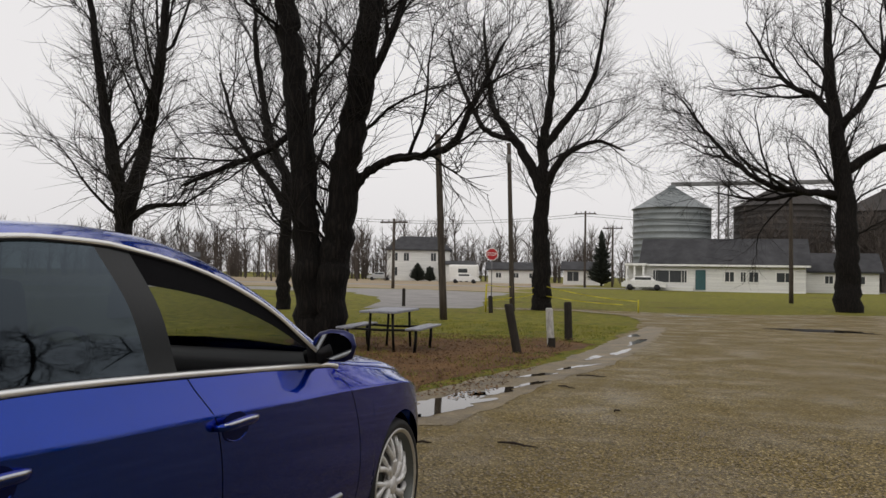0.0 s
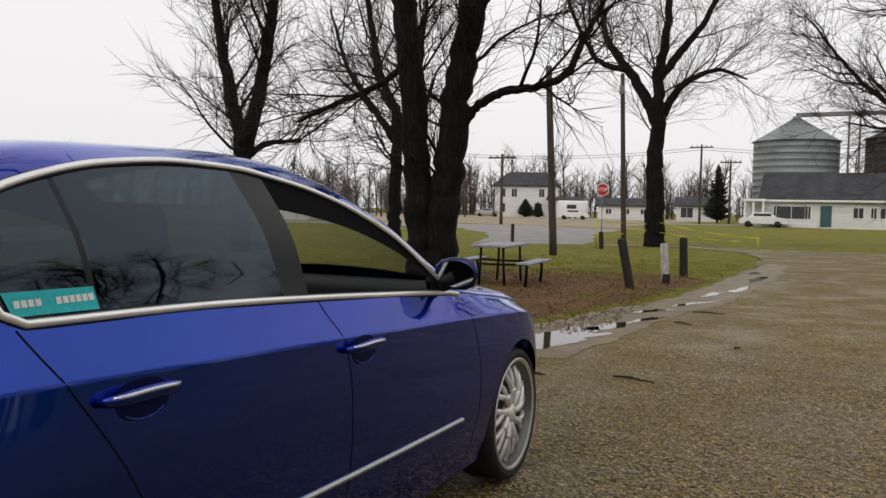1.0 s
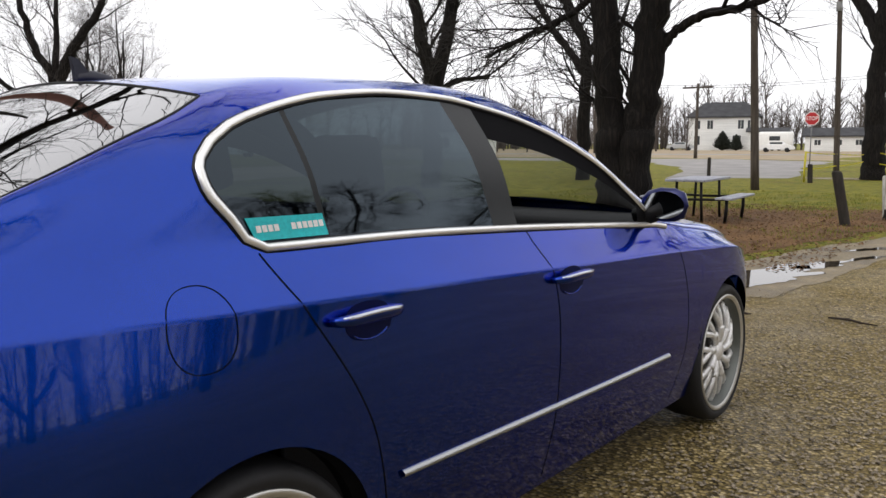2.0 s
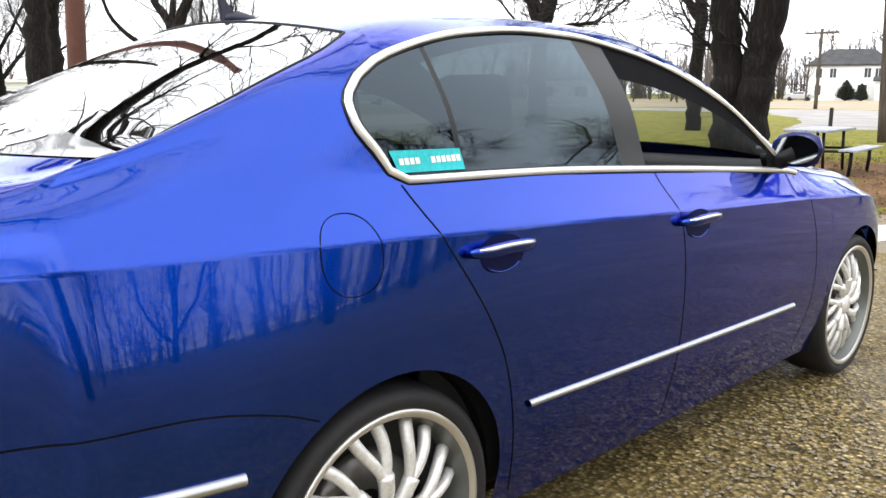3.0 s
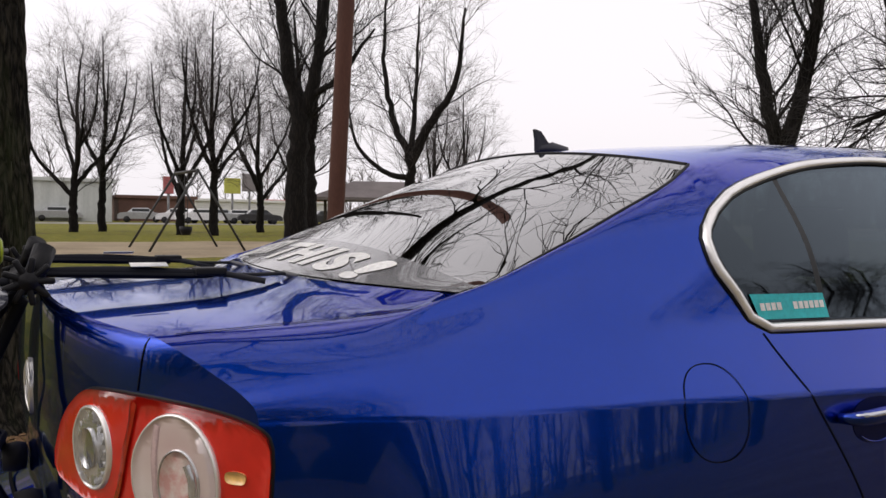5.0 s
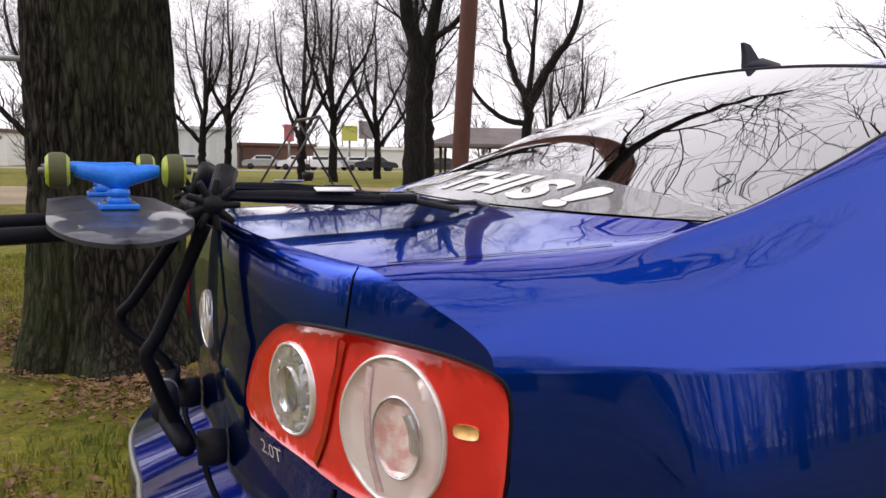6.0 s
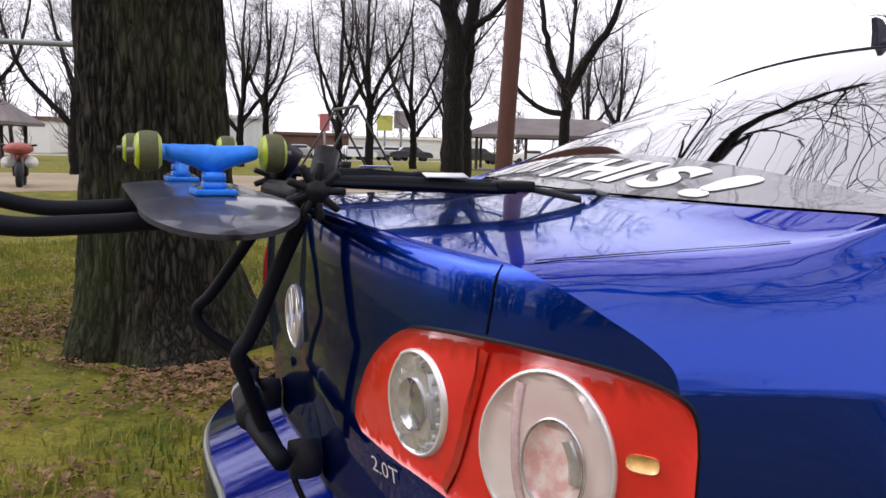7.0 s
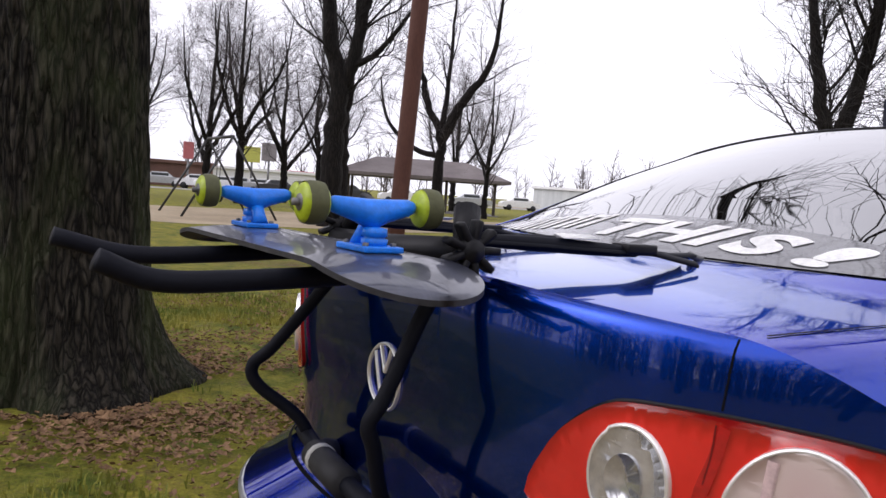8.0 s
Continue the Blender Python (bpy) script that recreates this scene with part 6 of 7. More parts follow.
V_, F_ = [], []
rows_ = deck_half()
nc = 11
for lay in (0, 1):
    for x, w, k in rows_:
        for c in range(nc):
            s = -1 + 2 * c / (nc - 1)
            V_.append((x, s * w, k - 0.009 * s * s * 0.8 - lay * 0.007))
nr = len(rows_)
for lay in (0, 1):
    for i in range(nr - 1):
        for c in range(nc - 1):
            o = lay * nr * nc + i * nc + c
            q = (o, o + nc, o + nc + 1, o + 1)
            F_.append(q if lay == 0 else q[::-1])
V0 = V_[:]
part("deck", (V0[:nr * nc], [f for f in F_ if max(f) < nr * nc]), DECK, skate, "scuffed dark printed deck, underside up")
edge_v, edge_f = [], []
loop = [i * nc for i in range(nr)] + [(nr - 1 - i) * nc + nc - 1 for i in range(nr)]
for a in loop:
    edge_v += [V0[a], V0[a + nr * nc]]
for i in range(len(loop)):
    j = (i + 1) % len(loop)
    edge_f.append((2 * i, 2 * j, 2 * j + 1, 2 * i + 1))
under_v = V0[nr * nc:]
part("deck_edge", join((edge_v, edge_f), (under_v, [tuple(q - nr * nc for q in f) for f in F_ if min(f) >= nr * nc])), PLY, skate, "dark ply edge and grip side")
for sx in (0.213, -0.213):
    inw = -1 if sx > 0 else 1
    base = part("truck_base", moved(box(-0.042, -0.028, 0, 0.042, 0.028, 0.008, 0.002), Matrix.Translation((sx, 0, 0))), TRUCK, skate, "blue truck base plate")
    part("pivot", tube([(sx + 0.028 * inw, 0, 0.006), (sx + 0.018 * inw, 0, 0.022), (sx + 0.002 * inw, 0, 0.040)], [0.014, 0.011, 0.012], 10), TRUCK, base)
    part("bushing", lathe([(0.006, 0.0), (0.006, 0.017), (0.016, 0.018), (0.018, 0.012), (0.020, 0.017), (0.030, 0.016), (0.032, 0.0)], 14, 'z', (sx - 0.012 * inw, 0, 0)), TRUCK, base)
    part("hanger", tube([(sx, -0.062, 0.058), (sx, -0.055, 0.058), (sx, -0.02, 0.052), (sx, 0, 0.046), (sx, 0.02, 0.052), (sx, 0.055, 0.058), (sx, 0.062, 0.058)], [0.008, 0.011, 0.016, 0.021, 0.016, 0.011, 0.008], 14), TRUCK, base, "blue hanger")
    part("hanger_web", moved(box(-0.007, -0.055, 0, 0.007, 0.055, 0.020, 0.003), Matrix.Translation((sx, 0, 0.046))), TRUCK, base)
    for sy in (-1, 1):
        whl = part("wheel", lathe([(-0.017, 0.0), (-0.017, 0.019), (-0.013, 0.0245), (-0.006, 0.027), (0.006, 0.027), (0.013, 0.0245), (0.017, 0.019), (0.017, 0.0)], 28, 'y', (sx, 0.084 * sy, 0.058)), LIME, skate, "lime skateboard wheel")
        part("tread", lathe([(-0.012, 0.0262), (-0.005, 0.0276), (0.005, 0.0276), (0.012, 0.0262)], 28, 'y', (sx, 0.084 * sy, 0.058)), GREYW, whl, "worn grey tread")
        part("bearing", lathe([(0.0172 * sy, 0.011), (0.0185 * sy, 0.010), (0.0185 * sy, 0.0)], 16, 'y', (sx, 0.084 * sy, 0.058)), STEEL, whl)
        part("axle_nut", lathe([(0.018 * sy, 0.0055), (0.026 * sy, 0.0055), (0.027 * sy, 0.0)], 6, 'y', (sx, 0.084 * sy, 0.058)), STEEL, whl)
    for bx in (-0.027, 0.027):
        for by in (-0.02, 0.02):
            part("bolt", lathe([(0.008, 0.004), (0.012, 0.004), (0.0125, 0.0)], 6, 'z', (sx + bx, by, 0)), STEEL, base)


# ---- houses and silos beyond the grass ----
SIDING = mottled("white_siding", (0.55, 0.55, 0.54), (0.74, 0.74, 0.72), 0.6, 14, 0.7, stretch=(0.3, 0.3, 8))
ROOF = mottled("dark_shingle", (0.020, 0.021, 0.024), (0.05, 0.05, 0.055), 0.8, 12, 0.85)
DARKGLASS = plain("dark_house_window", (0.05, 0.055, 0.06), 0.15)
TRIM = plain("white_trim", (0.72, 0.72, 0.70), 0.6)
TEALDOOR = plain("teal_door", (0.03, 0.09, 0.10), 0.5)
GALV = mottled("galvanised_sheet", (0.13, 0.15, 0.155), (0.24, 0.26, 0.265), 0.25, 6, 0.45, 0.3, stretch=(1, 1, 2))
DARKBIN = mottled("dark_bin_sheet", (0.026, 0.023, 0.022), (0.052, 0.045, 0.042), 0.25, 6, 0.7)


def gable(w, d, z0, h, over=0.4):
    """A ridge roof along x with thickness."""
    x, y = w / 2 + over, d / 2 + over
    V = [(-x, -y, z0), (x, -y, z0), (x, 0, z0 + h), (-x, 0, z0 + h), (-x, y, z0), (x, y, z0)]
    V += [(a, b, c - 0.18) for a, b, c in V]
    F = [(0, 1, 2, 3), (3, 2, 5, 4), (7, 6, 9, 8), (8, 9, 10, 11), (0, 6, 7, 1), (4, 5, 11, 10), (0, 3, 9, 6), (3, 4, 10, 9), (1, 7, 8, 2), (2, 8, 11, 5)]
    return V, F


def hip(w, d, z0, h, over=0.5, ridge=0.3):
    x, y, r = w / 2 + over, d / 2 + over, w * ridge
    V = [(-x, -y, z0), (x, -y, z0), (x, y, z0), (-x, y, z0), (-r, 0, z0 + h), (r, 0, z0 + h)] + [(-x, -y, z0 - 0.2), (x, -y, z0 - 0.2), (x, y, z0 - 0.2), (-x, y, z0 - 0.2)]
    F = [(0, 1, 5, 4), (1, 2, 5), (2, 3, 4, 5), (3, 0, 4), (0, 6, 7, 1), (1, 7, 8, 2), (2, 8, 9, 3), (3, 9, 6, 0), (9, 8, 7, 6)]
    return V, F


def house(label, at, turn, w, d, h, roof, windows, category="house", doors=(), wall=None, group=""):
    root = thing("house", label, category, group, (*at, -0.02), turn)
    part("wall", box(-w / 2, -d / 2, 0, w / 2, d / 2, h, 0.0), wall or SIDING, root, "", False)
    part("roof", roof, ROOF, root, "dark shingle roof", False)
    for x, z, ww, wh in windows:
        win = part("window", box(x - ww / 2 - 0.09, -d / 2 - 0.05, z - wh / 2 - 0.09, x + ww / 2 + 0.09, -d / 2 + 0.02, z + wh / 2 + 0.09, 0.01), TRIM, root, "", False)
        half = ww / 2
        for k in (0, 1):
            part("pane", box(x - half + k * half + 0.03, -d / 2 - 0.065, z - wh / 2 + 0.02, x - half + (k + 1) * half - 0.03, -d / 2 - 0.045, z + wh / 2 - 0.02, 0.0), DARKGLASS, win, "", False)
    for x, ww in doors:
        part("door", box(x - ww / 2, -d / 2 - 0.06, 0.15, x + ww / 2, -d / 2 + 0.02, 2.2, 0.01), TEALDOOR, root, "dark teal front door", False)
    return root


ranch = house("long white ranch house with a dark roof", (4.6, 88.0), -2, 15.6, 8, 2.7, gable(15.6, 8, 2.7, 2.9, 0.5), [(-5.2, 1.5, 2.4, 1.25), (-6.6, 1.5, 0.5, 1.25), (-3.7, 1.5, 0.5, 1.25), (0.7, 1.55, 0.9, 1.0), (2.0, 1.55, 0.5, 1.0), (3.0, 1.55, 0.9, 1.0), (5.9, 1.55, 1.6, 0.95)], doors=((-2.1, 1.0),))
part("porch_roof", box(-9.6, -5.6, 2.55, -7.4, -2.0, 2.8, 0.05), TRIM, ranch, "low white porch roof", False)
for x in (-9.4, -8.6, -7.7):
    part("porch_post", box(x - 0.09, -5.5, 0, x + 0.09, -5.3, 2.56, 0.0), TRIM, ranch, "", False)
part("porch_wall", box(-9.5, -3.2, 0, -7.4, -3.0, 2.55, 0.0), SIDING, ranch, "", False)
part("fascia", box(-8.2, -4.56, 2.56, 8.2, -4.50, 2.76, 0.0), TRIM, ranch, "", False)
part("flower_bed", box(-7.2, -4.5, 0, -2.8, -4.1, 0.45, 0.05), SIDING, ranch, "", False)
house("low white outbuilding with a dark roof", (16.5, 93.0), -2, 7.0, 6, 2.3, gable(7, 6, 2.3, 2.0), [(-1.2, 1.4, 0.8, 0.8), (1.8, 1.4, 0.8, 0.8)])
house("two-storey white house with a dark hip roof", (-48.5, 141.0), 17, 11.5, 9, 5.7, hip(11.5, 9, 5.8, 2.6), [(-4.3, 4.4, 1.0, 1.5), (-2.2, 4.4, 1.0, 1.5), (2.8, 4.4, 1.0, 1.5), (-4.3, 1.7, 1.0, 1.6), (2.2, 1.7, 1.4, 1.7), (4.3, 4.4, 0.9, 1.4)])
house("white single-storey wing with a flat roof", (-40.2, 138.2), 17, 6, 6, 3.2, gable(6, 6, 3.2, 0.6), [(0, 1.7, 1.2, 1.2)])
house("low white shed with a pale roof", (-26.8, 128.0), 12, 9.0, 6, 2.3, gable(9, 6, 2.3, 1.2), [(-2.8, 1.3, 0.9, 0.8), (0, 1.3, 0.9, 0.8), (2.6, 1.3, 0.9, 0.8)], "shed", group="sheds across the street")
house("white garage with a gable roof", (-15.4, 126.0), 8, 6.2, 7, 2.4, gable(6.2, 7, 2.4, 1.3), [(-1.6, 1.3, 1.8, 1.5)], "garage", group="sheds across the street")
house("pale low building behind the trees", (-47.0, 62.0), 35, 7, 6, 2.6, gable(7, 6, 2.6, 0.5), [(-1.6, 1.4, 1.2, 1.0), (1.6, 1.4, 1.2, 1.0)], "building")

camper = thing("camper", "white camper trailer parked beside the white house", "trailer", "", (-37.0, 132, 0), 16)
part("body", box(-2.6, -1.1, 0.5, 2.6, 1.1, 3.0, 0.35), TRIM, camper)
part("window", box(-1.0, -1.12, 1.6, 0.6, -1.09, 2.3, 0.0), DARKGLASS, camper, "", False)
for x in (-0.5, 0.5):
    part("wheel", lathe([(-0.12, 0.0), (-0.12, 0.33), (0.12, 0.33), (0.12, 0.0)], 16, 'y', (x, -0.95, 0.33)), RUBBER, camper)


def silo(label, at, r, h, cone, mat):
    root = thing("silo", label, "silo", "grain silos", (*at, -0.02))
    prof = []
    n = int(h / 0.8)
    for i in range(n + 1):
        z = h * i / n
        prof += [(z, r), (min(z + 0.05, h), r + 0.05), (min(z + 0.1, h), r)]
    part("drum", lathe(prof, 40, 'z'), mat, root)
    part("cone_roof", lathe([(h - 0.05, r + 0.25), (h + cone, 0.5), (h + cone + 0.35, 0.5), (h + cone + 0.4, 0.0)], 40, 'z'), mat, root)
    for k in range(20):
        w = 2 * math.pi * k / 20
        part("roof_rib", tube([(r * math.cos(w), r * math.sin(w), h + 0.02), (0.5 * math.cos(w), 0.5 * math.sin(w), h + cone + 0.03)], 0.06, 4), mat, root)
    return root


silo("large galvanised grain silo with a cone roof", (-1.3, 107.6), 5.0, 10.4, 2.8, GALV)
silo("dark weathered grain silo behind the ranch house", (12.6, 113.0), 6.0, 11.0, 2.9, DARKBIN)
silo("dark weathered grain silo behind the ranch house", (26.0, 118.0), 6.0, 10.5, 2.9, DARKBIN)
conv = thing("grain_conveyor", "overhead steel conveyor between the silos", "conveyor", "", (0, 0, 0))
part("bridge", box(-1.5, 109.4, 13.7, 18, 110.2, 14.2, 0.05), STEEL, conv, "", False)
for x in (4.6, 5.8):
    part("tower_leg", box(x - 0.12, 109.0, 0, x + 0.12, 109.24, 14.0, 0.0), STEEL, conv, "", False)
for k in range(9):
    part("tower_brace", tube([(4.6, 109.1, 1.2 + 1.4 * k), (5.8, 109.1, 2.6 + 1.4 * k)], 0.06, 4), STEEL, conv)

# stop sign
sign = thing("stop_sign", "red octagonal stop sign on a thin post", "sign", "", (-10.1, 46.2, -0.02), 14)
SIGN_RED = plain("sign_red", (0.42, 0.015, 0.02), 0.45)
octo = lambda r, y: [(r * math.cos(math.pi / 8 + k * math.pi / 4), y, 2.64 + r * math.sin(math.pi / 8 + k * math.pi / 4)) for k in range(8)]
V_ = octo(0.40, -0.03) + octo(0.40, -0.01)
plate = part("plate", (V_, [tuple(range(8)), tuple(range(15, 7, -1))] + [(i, 8 + i, 8 + (i + 1) % 8, (i + 1) % 8) for i in range(8)]), WHITE, sign, "", False)
V_ = octo(0.365, -0.036) + octo(0.365, -0.031)
part("red_face", (V_, [tuple(range(8)), tuple(range(15, 7, -1))] + [(i, 8 + i, 8 + (i + 1) % 8, (i + 1) % 8) for i in range(8)]), SIGN_RED, plate, "", False)
cu = bpy.data.curves.new("stop_text", 'FONT')
cu.body, cu.size, cu.align_x, cu.align_y = "STOP", 0.30, 'CENTER', 'CENTER'
tmp = bpy.data.objects.new("stop_text", cu)
bm = bmesh.new()
bm.from_mesh(tmp.to_mesh())
tmp.to_mesh_clear()
bpy.data.objects.remove(tmp)
for v in bm.verts:
    v.co = Vector((v.co.x * 0.85, -0.040, 2.64 + v.co.y))
part("lettering", bm, WHITE, plate, "white lettering reading STOP", False)
part("post", tube([(0, 0, 0), (0, 0, 1.5), (0, 0, 2.9)], 0.03, 6), STEEL, sign)

# dark evergreen beside the ranch house
EVERGREEN = mottled("dark_evergreen", (0.012, 0.016, 0.012), (0.03, 0.036, 0.026), 3, 20, 0.95)


def evergreen(at, h, r, seed):
    root = thing("evergreen", "dark conical evergreen tree", "tree", "evergreens", (*at, -0.02))
    rng = np.random.default_rng(seed)
    part("trunk", tube([(0, 0, 0), (0, 0, h * 0.5), (0, 0, h)], [0.16, 0.1, 0.02], 6), BARK, root)
    w = Wood()
    for i in range(520):
        z = h * (0.06 + 0.94 * rng.uniform(0, 1) ** 1.2)
        a = rng.uniform(0, 6.283)
        L = r * (1 - z / h) ** 0.8 * rng.uniform(0.6, 1.1) + 0.12
        P = bough(rng, (0, 0, z), (math.cos(a), math.sin(a), 0.25), L, 3, 0.1, 0.06)
        w.add(P, np.linspace(0.16, 0.03, 4) * rng.uniform(0.7, 1.4), 4)
    wood_part("foliage", w, EVERGREEN, root, "dense dark needles")


evergreen((-10.6, 109), 7.6, 2.2, 1)
evergreen((-46.5, 134.5), 3.2, 1.8, 2)
evergreen((-44.0, 134.0), 2.6, 1.2, 3)


# ---- far woods: one mass of bare trunks and brush ----
def far_woods(name, spots, seed, mat, label, boughs=20, twigs=3):
    rng = np.random.default_rng(seed)
    w = Wood()
    for x, y, h in spots:
        top = bough(rng, (x, y, -0.1), (0, 0, 1), h * 0.75, 4, 0.06, 0.05)
        w.add(top, np.linspace(0.016 * h, 0.004 * h, 5), 4)
        for k in range(boughs):
            f = rng.uniform(0.04, 1)
            q, t = along(top, min(f, 0.99))
            d = unit(side_way(rng, t, rng.uniform(0.3, 1.1)))
            e = unit(d + np.array([0, 0, 0.45]))
            L = h * rng.uniform(0.14, 0.38) * (1.15 - 0.5 * f)
            w.twig(q, d, e, L, 0.006 * h)
            for m in range(twigs):
                s = rng.uniform(0.2, 1.0)
                q2 = q + d * L * min(s, 0.5) + e * L * max(0, s - 0.5)
                d2 = unit(side_way(rng, e, rng.uniform(0.3, 0.8)))
                w.twig(q2, d2, unit(d2 + np.array([0, 0, 0.3])), h * rng.uniform(0.07, 0.18), 0.003 * h)
    ob = wood_part(name, w, mat, None, "", False)
    tagged(ob, label, "woods", kind="stuff")


FARBARK = mottled("far_twigs", (0.050, 0.040, 0.034), (0.095, 0.078, 0.068), 0.2, 2, 0.95)
rng_ = random.Random(5)
spots = [(rng_.uniform(-150, 95), 150 + rng_.uniform(0, 30) + 0.06 * abs(i), rng_.uniform(11, 18)) for i in range(170)]
spots += [(rng_.uniform(-130, -8), 147 + rng_.uniform(0, 10), rng_.uniform(5, 11)) for i in range(240)]
spots += [(rng_.uniform(-150, 60), 143 + rng_.uniform(0, 14), rng_.uniform(3.5, 7)) for i in range(200)]
spots += [(rng_.uniform(7, 30), 101 + rng_.uniform(0, 4), rng_.uniform(7, 12)) for i in range(60)]
spots += [(rng_.uniform(8, 60), 122 + rng_.uniform(0, 12), rng_.uniform(9, 13)) for i in range(40)]
spots += [(-80 + rng_.uniform(-30, 30), 92 + rng_.uniform(0, 40), rng_.uniform(6, 10)) for i in range(50)]
far_woods("far_woods", spots, 6, FARBARK, "hazy grey-brown belt of bare woods behind the houses")
spots = [(-100 - rng_.uniform(0, 40), rng_.uniform(-90, 110), rng_.uniform(6, 12)) for i in range(90)]
# taller block out of view, added to darken the rear panel's reflection
spots += [(rng_.uniform(-80, -20), -30 - rng_.uniform(0, 50), rng_.uniform(10, 16)) for i in range(70)]
spots += [(-58 - rng_.uniform(0, 12), -8 - rng_.uniform(0, 40), rng_.uniform(5, 10)) for i in range(40)]
far_woods("street_woods", spots, 7, FARBARK, "hazy bare trees beyond the street, plus unseen woods darkening reflections")
# never in view: added so flank and rear panel mirror something dark
spots = [(36 + rng_.uniform(0, 30), rng_.uniform(-60, 80), rng_.uniform(7, 14)) for i in range(230)] + [(32 + rng_.uniform(0, 20), rng_.uniform(-50, 60), rng_.uniform(3, 6)) for i in range(200)] + [(rng_.uniform(-60, 70), -60 - rng_.uniform(0, 50), rng_.uniform(9, 14)) for i in range(80)] + [(rng_.uniform(-8, 45), -22 - rng_.uniform(0, 22), rng_.uniform(7, 14)) for i in range(190)]
far_woods("unseen_near_woods", spots, 8, FARBARK, "bare woods added out of view to darken the car's reflections", 14, 2)


# ---- across the park: street buildings, shelter, swings ----
PALEWALL = mottled("pale_metal_wall", (0.42, 0.44, 0.43), (0.58, 0.60, 0.58), 0.3, 8, 0.6, stretch=(4, 4, 0.3))
BRICKRED = mottled("red_brown_wall", (0.10, 0.055, 0.045), (0.17, 0.09, 0.07), 0.5, 10, 0.85)
REDFASCIA = plain("red_fascia", (0.42, 0.03, 0.05), 0.5)


def flat_building(label, at, turn, w, d, h, wall, band, openings, band_h=0.35):
    root = thing("building", label, "building", "buildings along the street", (*at, -0.02), turn)
    part("wall", box(-w / 2, -d / 2, 0, w / 2, d / 2, h, 0.0), wall, root, "", False)
    part("roof", box(-w / 2 - 0.3, -d / 2 - 0.3, h, w / 2 + 0.3, d / 2 + 0.3, h + band_h, 0.02), band, root, "", False)
    for x, z, ww, wh in openings:
        win = part("window", box(x - ww / 2 - 0.08, -d / 2 - 0.05, z - wh / 2 - 0.08, x + ww / 2 + 0.08, -d / 2 + 0.02, z + wh / 2 + 0.08, 0.0), TRIM, root, "", False)
        part("pane", box(x - ww / 2, -d / 2 - 0.065, z - wh / 2, x + ww / 2, -d / 2 - 0.045, z + wh / 2, 0.0), DARKGLASS, win, "", False)
    return root


flat_building("pale metal-sided warehouse along the street", (-90, 1.2), 90 - 180, 11.5, 12, 3.9, PALEWALL, PALEWALL, [])
flat_building("long low red-brown building with a flat roof", (-96, 12.4), -90, 8, 10, 2.5, BRICKRED, BRICKRED, [(-2, 1.4, 1.8, 1.1), (1.6, 1.4, 1.8, 1.1)])
flat_building("white shop with a wide window front", (-110, 28), -80, 20, 10, 2.5, SIDING, TRIM, [(-7, 1.7, 3, 2), (-3, 1.7, 3, 2), (2, 1.7, 3, 2), (6.2, 1.7, 1.5, 2)])
flat_building("shop with a bright red fascia", (-114.9, 34.1), -72, 9, 8, 1.9, TRIM, REDFASCIA, [(-3, 1.1, 2, 1.2), (0, 1.1, 2, 1.2), (3, 1.1, 2, 1.2)], 1.1)
flat_building("pale low shop behind the shelter", (-92, 72), -60, 22, 10, 2.9, PALEWALL, TRIM, [(-7, 1.6, 3, 1.8), (-2, 1.6, 3, 1.8), (3, 1.6, 3, 1.8)])
flat_building("pale low building beyond the park", (-92, -24), -95, 20, 10, 3.2, TRIM, BRICKRED, [(-6, 1.5, 2, 1.4), (-1, 1.5, 2, 1.4), (4, 1.5, 2, 1.4)])
for (x, y), z, w, h, col, lab in (((-81.6, 18.3), 4.7, 1.7, 1.6, plain("yellow_sign", (0.42, 0.42, 0.08), 0.5), "yellow shop sign on a tall post"), ((-83.1, 20.5), 5.3, 1.6, 1.9, plain("grey_sign", (0.22, 0.20, 0.20), 0.5), "grey shop sign on a tall post"), ((-80.9, 11.8), 4.6, 1.0, 1.7, plain("faded_red_sign", (0.36, 0.10, 0.10), 0.5), "red shop sign on a tall post")):
    sg = thing("shop_sign", lab, "sign", "signs along the street", (x, y, -0.02), -85)
    part("board", box(-w / 2, -0.15, z - h, w / 2, 0.15, z, 0.04), col, sg, "", False)
    part("lettering_bar", box(-w * 0.36, -0.17, z - h * 0.55, w * 0.36, -0.155, z - h * 0.35, 0.0), TRIM, sg, "", False)
    part("post", tube([(0, 0, 0), (0, 0, z - h)], 0.12, 8), STEEL, sg)


def far_car(at, turn, col, label):
    root = thing("car", label, "car", "cars parked along the street", (*at, 0), turn)
    prof = [(-2.2, 0.35), (-2.2, 0.75), (-1.9, 0.95), (-1.3, 1.0), (-0.8, 1.42), (0.6, 1.45), (1.2, 1.0), (2.0, 0.88), (2.25, 0.65), (2.25, 0.35)]
    V = [(x, s * 0.85 * (0.85 if z > 1.1 else 1), z) for s in (-1, 1) for x, z in prof]
    n = len(prof)
    part("body", (V, [tuple(range(n)), tuple(range(2 * n - 1, n - 1, -1))] + [(i, (i + 1) % n, n + (i + 1) % n, n + i) for i in range(n)]), col, root, "", False)
    for s in (-1, 1):
        part("side_window", box(-0.85, s * 0.80 - 0.03, 1.02, 0.75, s * 0.80 + 0.03, 1.34, 0.0), DARKGLASS, root, "", False)
        for x in (-1.35, 1.35):
            part("wheel", lathe([(-0.1, 0.0), (-0.1, 0.31), (0.1, 0.31), (0.1, 0.0)], 14, 'y', (x, s * 0.78, 0.31)), RUBBER, root)


